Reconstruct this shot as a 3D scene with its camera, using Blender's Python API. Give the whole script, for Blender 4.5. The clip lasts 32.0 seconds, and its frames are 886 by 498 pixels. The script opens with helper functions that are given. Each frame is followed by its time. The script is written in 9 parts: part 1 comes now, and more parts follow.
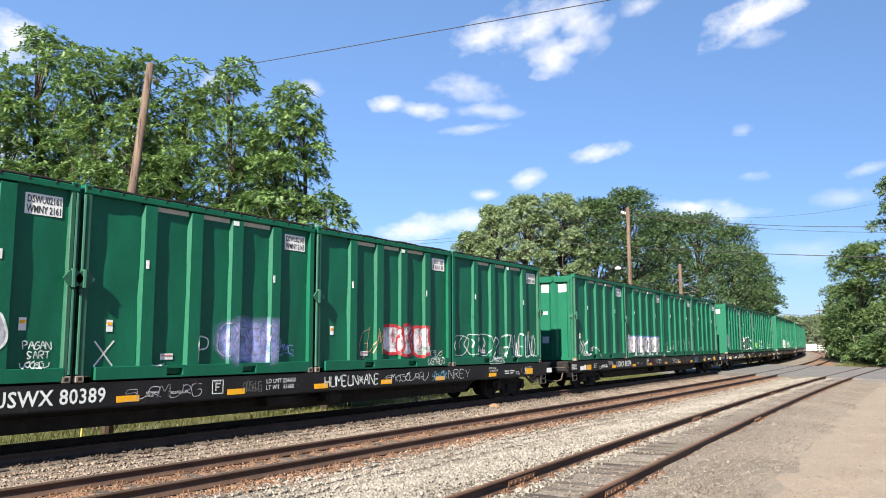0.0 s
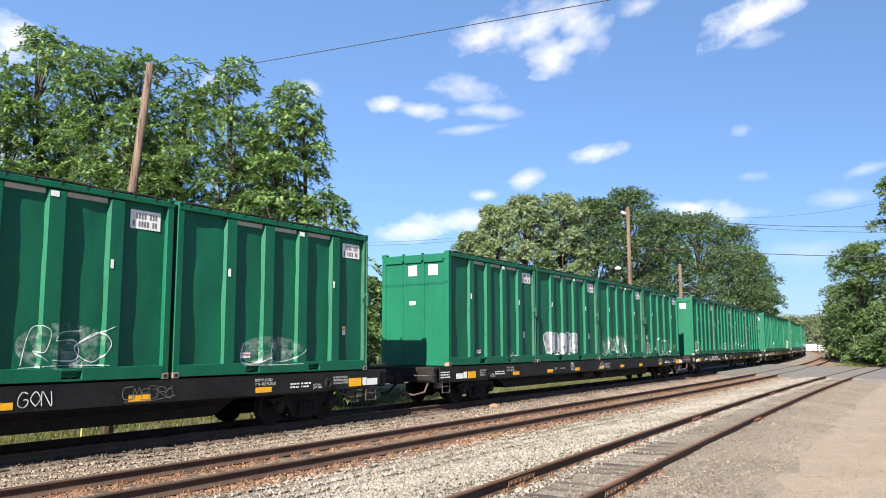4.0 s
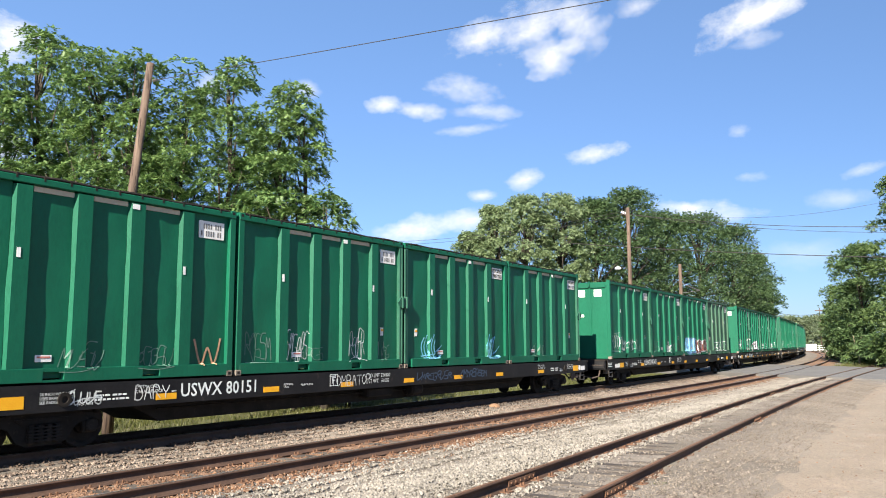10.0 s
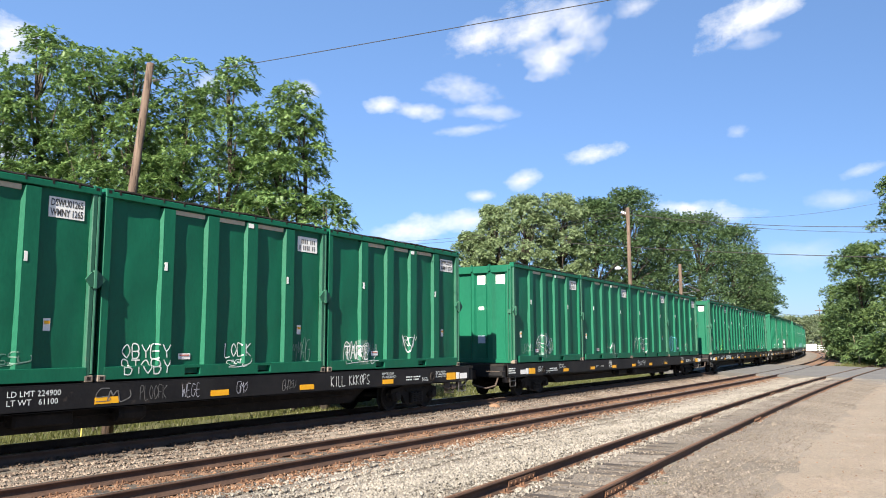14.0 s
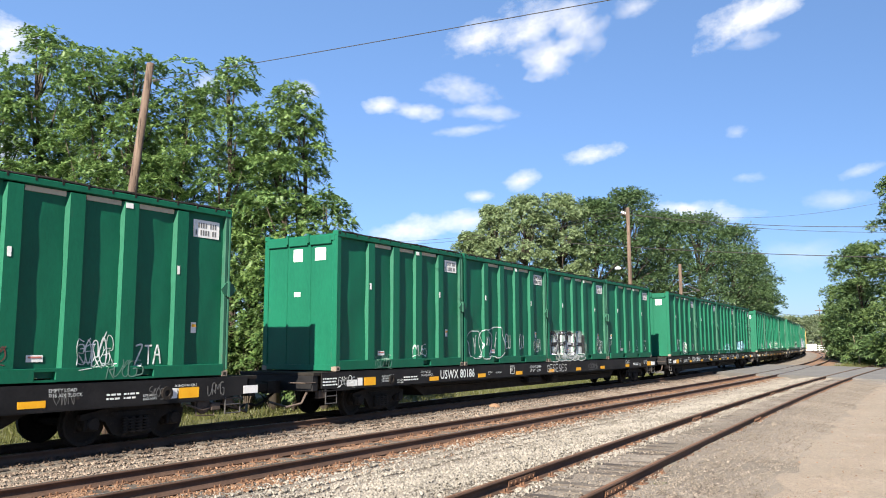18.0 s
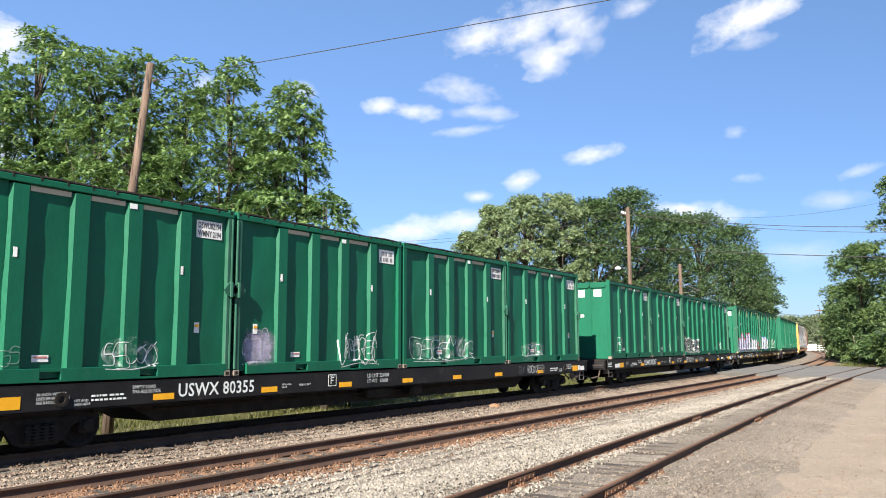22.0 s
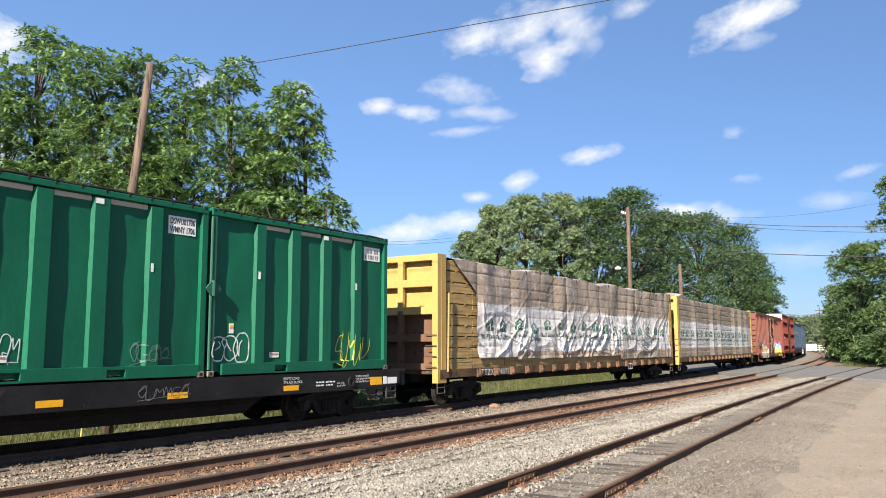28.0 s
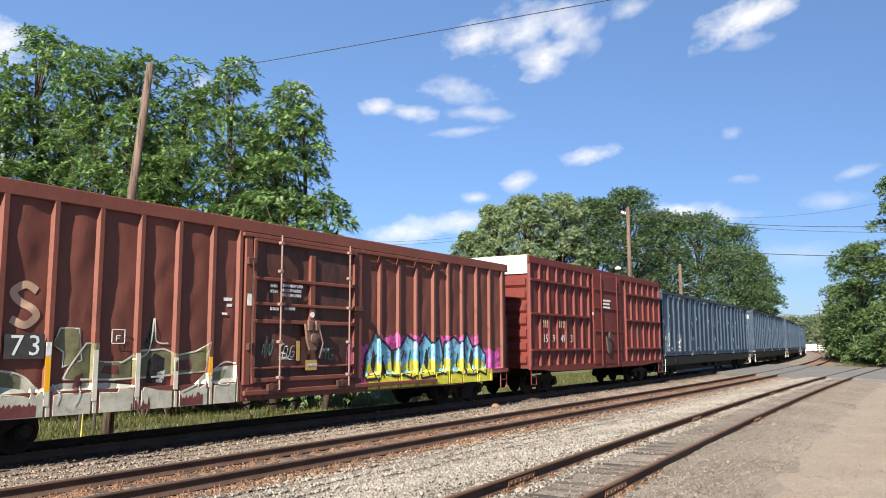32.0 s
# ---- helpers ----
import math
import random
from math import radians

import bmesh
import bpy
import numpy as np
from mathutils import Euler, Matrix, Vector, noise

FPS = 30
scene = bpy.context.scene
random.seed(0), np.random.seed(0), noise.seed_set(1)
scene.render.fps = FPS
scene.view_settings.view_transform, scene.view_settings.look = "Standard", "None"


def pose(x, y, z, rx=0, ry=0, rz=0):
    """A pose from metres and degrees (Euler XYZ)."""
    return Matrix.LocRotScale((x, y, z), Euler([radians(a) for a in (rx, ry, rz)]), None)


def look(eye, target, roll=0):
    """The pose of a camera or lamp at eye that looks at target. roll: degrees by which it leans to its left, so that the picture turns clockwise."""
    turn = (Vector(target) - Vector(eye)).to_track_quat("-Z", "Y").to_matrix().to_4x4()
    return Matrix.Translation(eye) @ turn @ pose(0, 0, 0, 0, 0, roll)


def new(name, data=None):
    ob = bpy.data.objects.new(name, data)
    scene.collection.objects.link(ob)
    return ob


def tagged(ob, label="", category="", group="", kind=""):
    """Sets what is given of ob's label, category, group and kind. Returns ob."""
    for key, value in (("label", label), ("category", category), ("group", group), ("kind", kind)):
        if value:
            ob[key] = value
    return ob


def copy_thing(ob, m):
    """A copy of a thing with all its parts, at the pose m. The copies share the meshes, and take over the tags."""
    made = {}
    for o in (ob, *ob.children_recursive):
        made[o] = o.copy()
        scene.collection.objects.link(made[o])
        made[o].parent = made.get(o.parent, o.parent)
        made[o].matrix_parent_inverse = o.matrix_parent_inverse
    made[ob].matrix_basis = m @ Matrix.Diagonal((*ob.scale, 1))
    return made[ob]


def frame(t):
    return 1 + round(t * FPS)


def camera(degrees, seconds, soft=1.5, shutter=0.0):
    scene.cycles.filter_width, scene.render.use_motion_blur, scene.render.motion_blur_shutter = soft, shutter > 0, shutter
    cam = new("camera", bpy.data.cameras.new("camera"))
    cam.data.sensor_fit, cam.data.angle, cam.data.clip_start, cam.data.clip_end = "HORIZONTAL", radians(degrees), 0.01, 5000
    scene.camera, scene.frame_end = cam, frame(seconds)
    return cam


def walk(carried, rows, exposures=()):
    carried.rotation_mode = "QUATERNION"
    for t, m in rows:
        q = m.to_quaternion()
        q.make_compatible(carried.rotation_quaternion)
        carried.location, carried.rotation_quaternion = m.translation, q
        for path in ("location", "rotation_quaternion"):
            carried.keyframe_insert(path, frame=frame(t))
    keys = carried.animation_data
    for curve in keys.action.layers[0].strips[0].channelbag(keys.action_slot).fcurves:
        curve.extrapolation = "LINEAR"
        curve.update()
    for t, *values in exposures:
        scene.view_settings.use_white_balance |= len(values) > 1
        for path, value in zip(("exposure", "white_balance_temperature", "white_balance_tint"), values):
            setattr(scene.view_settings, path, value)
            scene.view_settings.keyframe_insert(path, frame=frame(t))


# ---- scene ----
# Plan: x runs along the tracks to the right, y away from the camera across them, z = 0 at the rail tops.
EYE = (0.0, 0.0, 1.842)
EXPOSURES = [(0, 1.65), (25.2, 1.65), (28.0, 1.50), (32.0, 1.46)]      # the bright load makes the camera close a little
cam = camera(58.6, 32.0, soft=1.0, shutter=0.0)
CAMERA_POSE = look(EYE, (82.96, 54.50, 1.842 + 12.125), -0.17)
walk(cam, [(0, CAMERA_POSE), (32.0, CAMERA_POSE)], EXPOSURES)

# ---- daylight ----
SUN_FROM = Vector((-4.0, -0.85, 2.7)).normalized()
world = bpy.data.worlds.new("sky")
scene.world = world
world.use_nodes = True
wn, wl = world.node_tree.nodes, world.node_tree.links
sky = wn.new("ShaderNodeTexSky")
sky.sky_type = 'NISHITA'
sky.sun_disc = False
sky.sun_elevation = math.asin(SUN_FROM.z)
sky.sun_rotation = math.atan2(SUN_FROM.x, SUN_FROM.y)
sky.air_density, sky.dust_density, sky.ozone_density = 1.0, 0.45, 4.5
wn["Background"].inputs[1].default_value = 0.055
hue = wn.new("ShaderNodeMix")
hue.data_type, hue.blend_type = "RGBA", "MULTIPLY"
hue.inputs[0].default_value = 1.0
hue.inputs[7].default_value = (0.83, 0.925, 1.16, 1)
wl.new(sky.outputs[0], hue.inputs[6])
haze = wn.new("ShaderNodeMix")          # flat blue added to the sky colour to even out its brightness
haze.data_type = "RGBA"
haze.inputs[0].default_value = 0.42
haze.inputs[7].default_value = (1.58, 2.82, 4.72, 1)
wl.new(hue.outputs[2], haze.inputs[6])
# the whole sky colour is scaled brighter to the camera's left than its right
way = wn.new("ShaderNodeTexCoord")
leftward = wn.new("ShaderNodeVectorMath")
leftward.operation = "DOT_PRODUCT"
leftward.inputs[1].default_value = (math.cos(radians(123)), math.sin(radians(123)), 0)
wl.new(way.outputs["Generated"], leftward.inputs[0])
lift = wn.new("ShaderNodeMath")
lift.operation = "MULTIPLY_ADD"
lift.inputs[1].default_value, lift.inputs[2].default_value = 0.28, 1.0
wl.new(leftward.outputs["Value"], lift.inputs[0])
bright = wn.new("ShaderNodeVectorMath")
bright.operation = "SCALE"
wl.new(haze.outputs[2], bright.inputs[0]), wl.new(lift.outputs[0], bright.inputs["Scale"])
wl.new(bright.outputs[0], wn["Background"].inputs[0])
sun = new("sun", bpy.data.lights.new("sun", "SUN"))
sun.data.energy, sun.data.angle, sun.data.color = 5.0, radians(0.53), (1.0, 0.91, 0.78)
sun.matrix_world = look(SUN_FROM * 200, (0, 0, 0))

# ---- the line of the tracks: curvature along the middle track, gently turning away in the distance ----
NODES = [-30, 10, 35, 60, 85, 110, 140, 180, 330]
BENDS = [-0.00019, 0.00027, 0.00101, 0.00143, 0.00121, 0.00077, 0.00072, 0.00071, 0.00063]
LINE_S = np.arange(-640.0, 961.0, 1.0)
_k = np.interp(LINE_S, NODES, BENDS)
_k[LINE_S < -30] = 0.0
LINE_T = np.cumsum(_k)
LINE_T -= LINE_T[640]
LINE_X, LINE_Y = np.cumsum(np.cos(LINE_T)), np.cumsum(np.sin(LINE_T))
LINE_X -= LINE_X[640]
LINE_Y += 9.916 - LINE_Y[640]
APART = 4.662        # from the middle track to the train's track
GAUGE = 0.7175


def line_at(s, off=0.0):
    """Place and heading of the middle track at s, off metres to its far side."""
    x, y, t = (np.interp(s, LINE_S, a) for a in (LINE_X, LINE_Y, LINE_T))
    return x - off * np.sin(t), y + off * np.cos(t), t


def siding_at(s, off=0.0):
    x, y = s, 4.163 + 0.069 * s - 0.00055 * s * s
    t = np.arctan(0.069 - 0.0011 * s)
    return x - off * np.sin(t), y + off * np.cos(t), t


def travelled(t):
    return 16.865 * t - 0.00331 * t * t


# ---- mesh building ----
class Shape:
    def __init__(self):
        self.v, self.f = [], []

    def add(self, verts, faces):
        n = len(self.v)
        self.v += [tuple(p) for p in verts]
        self.f += [tuple(i + n for i in q) for q in faces]
        return self

    def box(self, a, b, c=0.0):
        (x0, y0, z0), (x1, y1, z1) = a, b
        if c <= 0:
            return self.add([(x0, y0, z0), (x1, y0, z0), (x1, y1, z0), (x0, y1, z0), (x0, y0, z1), (x1, y0, z1), (x1, y1, z1), (x0, y1, z1)],
                            [(0, 3, 2, 1), (4, 5, 6, 7), (0, 1, 5, 4), (1, 2, 6, 5), (2, 3, 7, 6), (3, 0, 4, 7)])
        v, idx = [], {}
        for ix, iy, iz in ((i, j, k) for i in (0, 1) for j in (0, 1) for k in (0, 1)):
            for ax in range(3):
                p = [(x0, x1)[ix], (y0, y1)[iy], (z0, z1)[iz]]
                for o in range(3):
                    if o != ax:
                        p[o] += c if (ix, iy, iz)[o] == 0 else -c
                idx[ix, iy, iz, ax] = len(v)
                v.append(p)
        f = []
        for ax in range(3):
            u, w = [(1, 2), (2, 0), (0, 1)][ax]
            for side in (0, 1):
                q = []
                for a_, b_ in ((0, 0), (1, 0), (1, 1), (0, 1)):
                    k = [0, 0, 0]
                    k[ax], k[u], k[w] = side, a_, b_
                    q.append(idx[(*k, ax)])
                f.append(q if side else q[::-1])
        for ax in range(3):
            u, w = [(1, 2), (2, 0), (0, 1)][ax]
            for su in (0, 1):
                for sw in (0, 1):
                    k0, k1 = [0, 0, 0], [0, 0, 0]
                    k0[u] = k1[u] = su
                    k0[w] = k1[w] = sw
                    k1[ax] = 1
                    q = [idx[(*k0, u)], idx[(*k1, u)], idx[(*k1, w)], idx[(*k0, w)]]
                    f.append(q if su == sw else q[::-1])
        for k in ((i, j, l) for i in (0, 1) for j in (0, 1) for l in (0, 1)):
            q = [idx[(*k, 0)], idx[(*k, 1)], idx[(*k, 2)]]
            f.append(q if sum(k) % 2 else q[::-1])
        return self.add(v, f)

    def prism(self, profile, axis, a, b):
        """A closed 2D profile drawn out along an axis from a to b."""
        n = len(profile)

        def at(p, d):
            return {"x": (d, p[0], p[1]), "y": (p[0], d, p[1]), "z": (p[0], p[1], d)}[axis]
        v = [at(p, a) for p in profile] + [at(p, b) for p in profile]
        f = [(i, (i + 1) % n, (i + 1) % n + n, i + n) for i in range(n)] + [tuple(range(n - 1, -1, -1)), tuple(range(n, 2 * n))]
        return self.add(v, f)

    def tube(self, pts, r, n=8, caps=True):
        pts = [Vector(p) for p in pts]
        rs = r if isinstance(r, (list, tuple)) else [r] * len(pts)
        v, f = [], []
        for i, p in enumerate(pts):
            d = (pts[min(i + 1, len(pts) - 1)] - pts[max(i - 1, 0)]).normalized()
            e = d.cross(Vector((0, 0, 1)) if abs(d.z) < 0.9 else Vector((1, 0, 0))).normalized()
            g = d.cross(e)
            v += [p + (e * math.cos(6.2832 * k / n) + g * math.sin(6.2832 * k / n)) * rs[i] for k in range(n)]
        for i in range(len(pts) - 1):
            f += [(i * n + k, i * n + (k + 1) % n, (i + 1) * n + (k + 1) % n, (i + 1) * n + k) for k in range(n)]
        if caps:
            f += [tuple(range(n - 1, -1, -1)), tuple(range((len(pts) - 1) * n, len(pts) * n))]
        return self.add(v, f)

    def lathe(self, prof, axis, centre, n=20):
        """(radius, along) turned about an axis."""
        cx, cy, cz = centre
        v, f = [], []
        for r, d in prof:
            for k in range(n):
                c_, s_ = r * math.cos(6.2832 * k / n), r * math.sin(6.2832 * k / n)
                v.append({"y": (cx + c_, cy + d, cz + s_), "z": (cx + c_, cy + s_, cz + d), "x": (cx + d, cy + c_, cz + s_)}[axis])
        m = len(prof)
        for i in range(m - 1):
            f += [(i * n + k, i * n + (k + 1) % n, (i + 1) * n + (k + 1) % n, (i + 1) * n + k) for k in range(n)]
        return self.add(v, f + [tuple(range(n)), tuple(range((m - 1) * n, m * n))])


def mesh_of(name, shape, material, smooth=False):
    me = bpy.data.meshes.new(name)
    me.from_pydata(shape.v, [], shape.f)
    if material:
        me.materials.append(material)
    if smooth:
        me.polygons.foreach_set("use_smooth", [True] * len(me.polygons))
    me.update()
    return me


def part(name, shape, material, parent=None, label="", smooth=False, at=None):
    ob = new(name, shape if isinstance(shape, bpy.types.Mesh) else mesh_of(name, shape, material, smooth))
    ob.parent = parent
    if at is not None:
        ob.matrix_basis = at
    return tagged(ob, label)


def raw_mesh(name, verts, loops, sides, material):
    """A big mesh from arrays: every face has the same number of sides."""
    me = bpy.data.meshes.new(name)
    nf = len(loops) // sides
    me.vertices.add(len(verts))
    me.vertices.foreach_set("co", np.asarray(verts, dtype=np.float32).ravel())
    me.loops.add(len(loops))
    me.loops.foreach_set("vertex_index", np.asarray(loops, dtype=np.int32))
    me.polygons.add(nf)
    me.polygons.foreach_set("loop_start", np.arange(nf, dtype=np.int32) * sides)
    me.update(calc_edges=True)
    me.materials.append(material)
    return me


def empty(name, label, category, group="", kind="", at=None):
    ob = new(name)
    ob.empty_display_size = 0.2
    if at is not None:
        ob.matrix_basis = at
    return tagged(ob, label, category, group, kind)


# ---- materials ----
def paint(name, low, high, rough=0.5, metal=0.0, fine=9.0, broad=0.8, bump=0.15, spread=0.0, dirt=None, dirt_at=0.62, island=0.0, streak=1.0, gloss=0.35):
    """A surface whose colour wanders between two tones at two scales, with fine relief; dirt: a third tone in patches,
    also used for painted sheen; spread: from object to object.
    """
    m = bpy.data.materials.new(name)
    m.use_nodes = True
    nt = m.node_tree
    N, L = nt.nodes, nt.links
    b = N["Principled BSDF"]
    geo = N.new("ShaderNodeTexCoord")
    mp = N.new("ShaderNodeMapping")
    mp.inputs["Scale"].default_value = (1, 1, streak)
    L.new(geo.outputs["Object"], mp.inputs[0])
    n1, n2 = N.new("ShaderNodeTexNoise"), N.new("ShaderNodeTexNoise")
    n1.inputs["Scale"].default_value, n2.inputs["Scale"].default_value = broad, fine
    n1.inputs["Detail"].default_value, n2.inputs["Detail"].default_value = 4, 6
    n2.inputs["Roughness"].default_value = 0.7
    L.new(mp.outputs[0], n1.inputs[0]), L.new(mp.outputs[0], n2.inputs[0])
    add = N.new("ShaderNodeMath")
    add.operation = "ADD"
    L.new(n1.outputs[0], add.inputs[0]), L.new(n2.outputs[0], add.inputs[1])
    last = add
    if spread or island:
        info = N.new("ShaderNodeObjectInfo" if spread else "ShaderNodeNewGeometry")
        mul = N.new("ShaderNodeMath")
        mul.operation = "MULTIPLY_ADD"
        mul.inputs[1].default_value = (spread or island) * 2
        mul.inputs[2].default_value = -(spread or island)
        L.new(info.outputs["Random" if spread else "Random Per Island"], mul.inputs[0])
        ad2 = N.new("ShaderNodeMath")
        L.new(add.outputs[0], ad2.inputs[0]), L.new(mul.outputs[0], ad2.inputs[1])
        last = ad2
    ramp = N.new("ShaderNodeMapRange")
    ramp.inputs[1].default_value, ramp.inputs[2].default_value = 0.7, 1.3
    L.new(last.outputs[0], ramp.inputs[0])
    mix = N.new("ShaderNodeMix")
    mix.data_type = "RGBA"
    mix.inputs[6].default_value, mix.inputs[7].default_value = (*low, 1), (*high, 1)
    L.new(ramp.outputs[0], mix.inputs[0])
    out = mix.outputs[2]
    if dirt:
        n3 = N.new("ShaderNodeTexNoise")
        n3.inputs["Scale"].default_value, n3.inputs["Detail"].default_value = broad * 2.7, 8
        n3.inputs["Roughness"].default_value = 0.65
        L.new(mp.outputs[0], n3.inputs[0])
        r3 = N.new("ShaderNodeMapRange")
        r3.inputs[1].default_value, r3.inputs[2].default_value = dirt_at, dirt_at + 0.1
        L.new(n3.outputs[0], r3.inputs[0])
        mx = N.new("ShaderNodeMix")
        mx.data_type = "RGBA"
        L.new(r3.outputs[0], mx.inputs[0]), L.new(out, mx.inputs[6])
        mx.inputs[7].default_value = (*dirt, 1)
        out = mx.outputs[2]
    L.new(out, b.inputs["Base Color"])
    rr = N.new("ShaderNodeMapRange")
    rr.inputs[1].default_value, rr.inputs[2].default_value = 0.2, 0.8
    rr.inputs[3].default_value, rr.inputs[4].default_value = max(0.05, rough - 0.12), min(1, rough + 0.12)
    L.new(n2.outputs[0], rr.inputs[0]), L.new(rr.outputs[0], b.inputs["Roughness"])
    b.inputs["Metallic"].default_value = metal
    b.inputs["Specular IOR Level"].default_value = gloss
    if bump:
        bp = N.new("ShaderNodeBump")
        bp.inputs["Strength"].default_value, bp.inputs["Distance"].default_value = bump, 0.02
        L.new(n2.outputs[0], bp.inputs["Height"]), L.new(bp.outputs[0], b.inputs["Normal"])
    return m


def leafy(name, low, high, thin=0.42):
    """Leaves: two tones, thin enough to let some light through."""
    m = paint(name, low, high, rough=0.5, fine=3.0, broad=0.35, bump=0.0, island=0.35, gloss=0.45)
    N, L = m.node_tree.nodes, m.node_tree.links
    b, out = N["Principled BSDF"], N["Material Output"]
    tr, mx = N.new("ShaderNodeBsdfTranslucent"), N.new("ShaderNodeMixShader")
    L.new(b.inputs["Base Color"].links[0].from_socket, tr.inputs[0])
    mx.inputs[0].default_value = thin
    L.new(b.outputs[0], mx.inputs[1]), L.new(tr.outputs[0], mx.inputs[2]), L.new(mx.outputs[0], out.inputs[0])
    return m


GREEN = paint("green_paint", (0.003, 0.074, 0.040), (0.005, 0.111, 0.059), 0.50, fine=22, broad=1.1, bump=0.05, spread=0.06, dirt=(0.019, 0.092, 0.053), dirt_at=0.64, streak=0.35, gloss=0.26)
GREEN_DARK = paint("green_paint_worn", (0.010, 0.075, 0.045), (0.03, 0.11, 0.07), 0.55, fine=30, broad=2.5, bump=0.15, dirt=(0.09, 0.07, 0.05), dirt_at=0.64)
BLUE = paint("blue_paint", (0.019, 0.035, 0.062), (0.036, 0.059, 0.092), 0.5, fine=18, broad=0.9, bump=0.05, spread=0.1, dirt=(0.102, 0.128, 0.162), dirt_at=0.6, streak=0.3)
CAST = paint("bare_casting", (0.128, 0.104, 0.080), (0.240, 0.200, 0.160), 0.7, fine=25, bump=0.3, dirt=(0.112, 0.040, 0.016), dirt_at=0.55)
BLACK = paint("black_paint", (0.006, 0.006, 0.007), (0.018, 0.0175, 0.018), 0.55, fine=16, broad=1.3, bump=0.08, dirt=(0.045, 0.036, 0.03), dirt_at=0.63, gloss=0.2)
GRIME = paint("greasy_steel", (0.008, 0.007, 0.006), (0.025, 0.021, 0.018), 0.75, fine=20, broad=3, bump=0.3, dirt=(0.05, 0.036, 0.027), dirt_at=0.6, gloss=0.2)
STEEL = paint("worn_steel", (0.10, 0.095, 0.09), (0.2, 0.19, 0.18), 0.4, metal=0.7, fine=30, bump=0.2)
WHITE = paint("white_paint", (0.62, 0.62, 0.60), (0.8, 0.8, 0.78), 0.6, fine=40, broad=4, bump=0.05, dirt=(0.4, 0.4, 0.38), dirt_at=0.66)
CHALK = paint("white_spray", (0.55, 0.60, 0.57), (0.8, 0.82, 0.8), 0.7, fine=60, broad=5, bump=0.0)
CREAM = paint("cream_strip", (0.38, 0.34, 0.26), (0.5, 0.46, 0.36), 0.7, fine=20, broad=3, bump=0.1)
AMBER = paint("amber_reflector", (0.72, 0.33, 0.01), (0.8, 0.42, 0.02), 0.4, fine=40, broad=6, bump=0.05, dirt=(0.45, 0.25, 0.05), dirt_at=0.68)
YELLOW = paint("yellow_paint", (0.346, 0.217, 0.059), (0.420, 0.283, 0.092), 0.5, fine=16, broad=1.2, bump=0.1, dirt=(0.309, 0.162, 0.037), dirt_at=0.62)
RUST = paint("rail_rust", (0.085, 0.043, 0.024), (0.170, 0.089, 0.051), 0.85, fine=25, broad=1.6, bump=0.3, dirt=(0.043, 0.025, 0.017), dirt_at=0.58)
RAILSIDE = paint("rail_steel", (0.052, 0.031, 0.022), (0.108, 0.064, 0.044), 0.75, fine=25, broad=1.6, bump=0.3, dirt=(0.093, 0.047, 0.025), dirt_at=0.6)
RAILTOP = paint("rail_head", (0.224, 0.192, 0.168), (0.368, 0.328, 0.296), 0.38, metal=0.7, fine=30, broad=1.5, bump=0.1)
TIE = paint("weathered_tie", (0.042, 0.034, 0.029), (0.116, 0.098, 0.080), 0.9, fine=14, broad=2, bump=0.6, spread=0.2, dirt=(0.036, 0.028, 0.024), dirt_at=0.56)
# the dark low tone paints the shade in gaps between stones
BALLAST = paint("ballast_bed", (0.095, 0.081, 0.064), (0.250, 0.215, 0.176), 0.95, fine=30, broad=0.5, bump=1.0, dirt=(0.104, 0.081, 0.063), dirt_at=0.56)
STONE = paint("ballast_stone", (0.153, 0.138, 0.113), (0.307, 0.279, 0.237), 0.9, fine=14, broad=0.6, bump=0.3, island=0.26)
WARMSTONE = paint("tan_ballast_stone", (0.130, 0.097, 0.074), (0.262, 0.209, 0.166), 0.9, fine=14, broad=0.6, bump=0.3, island=0.35)
LOTGRIT = paint("lot_grit", (0.172, 0.141, 0.106), (0.245, 0.202, 0.155), 0.95, fine=14, broad=0.6, bump=0.3, island=0.3)
OILY = paint("oily_stone", (0.038, 0.027, 0.020), (0.105, 0.073, 0.052), 0.85, fine=14, broad=0.6, bump=0.3, island=0.35)
GRAVEL = paint("siding_gravel", (0.103, 0.084, 0.065), (0.235, 0.200, 0.162), 0.95, fine=14, broad=0.6, bump=0.3, island=0.35)
RUSTSTONE = paint("rust_stained_stone", (0.105, 0.053, 0.029), (0.218, 0.127, 0.076), 0.95, fine=14, broad=0.6, bump=0.3, island=0.35)


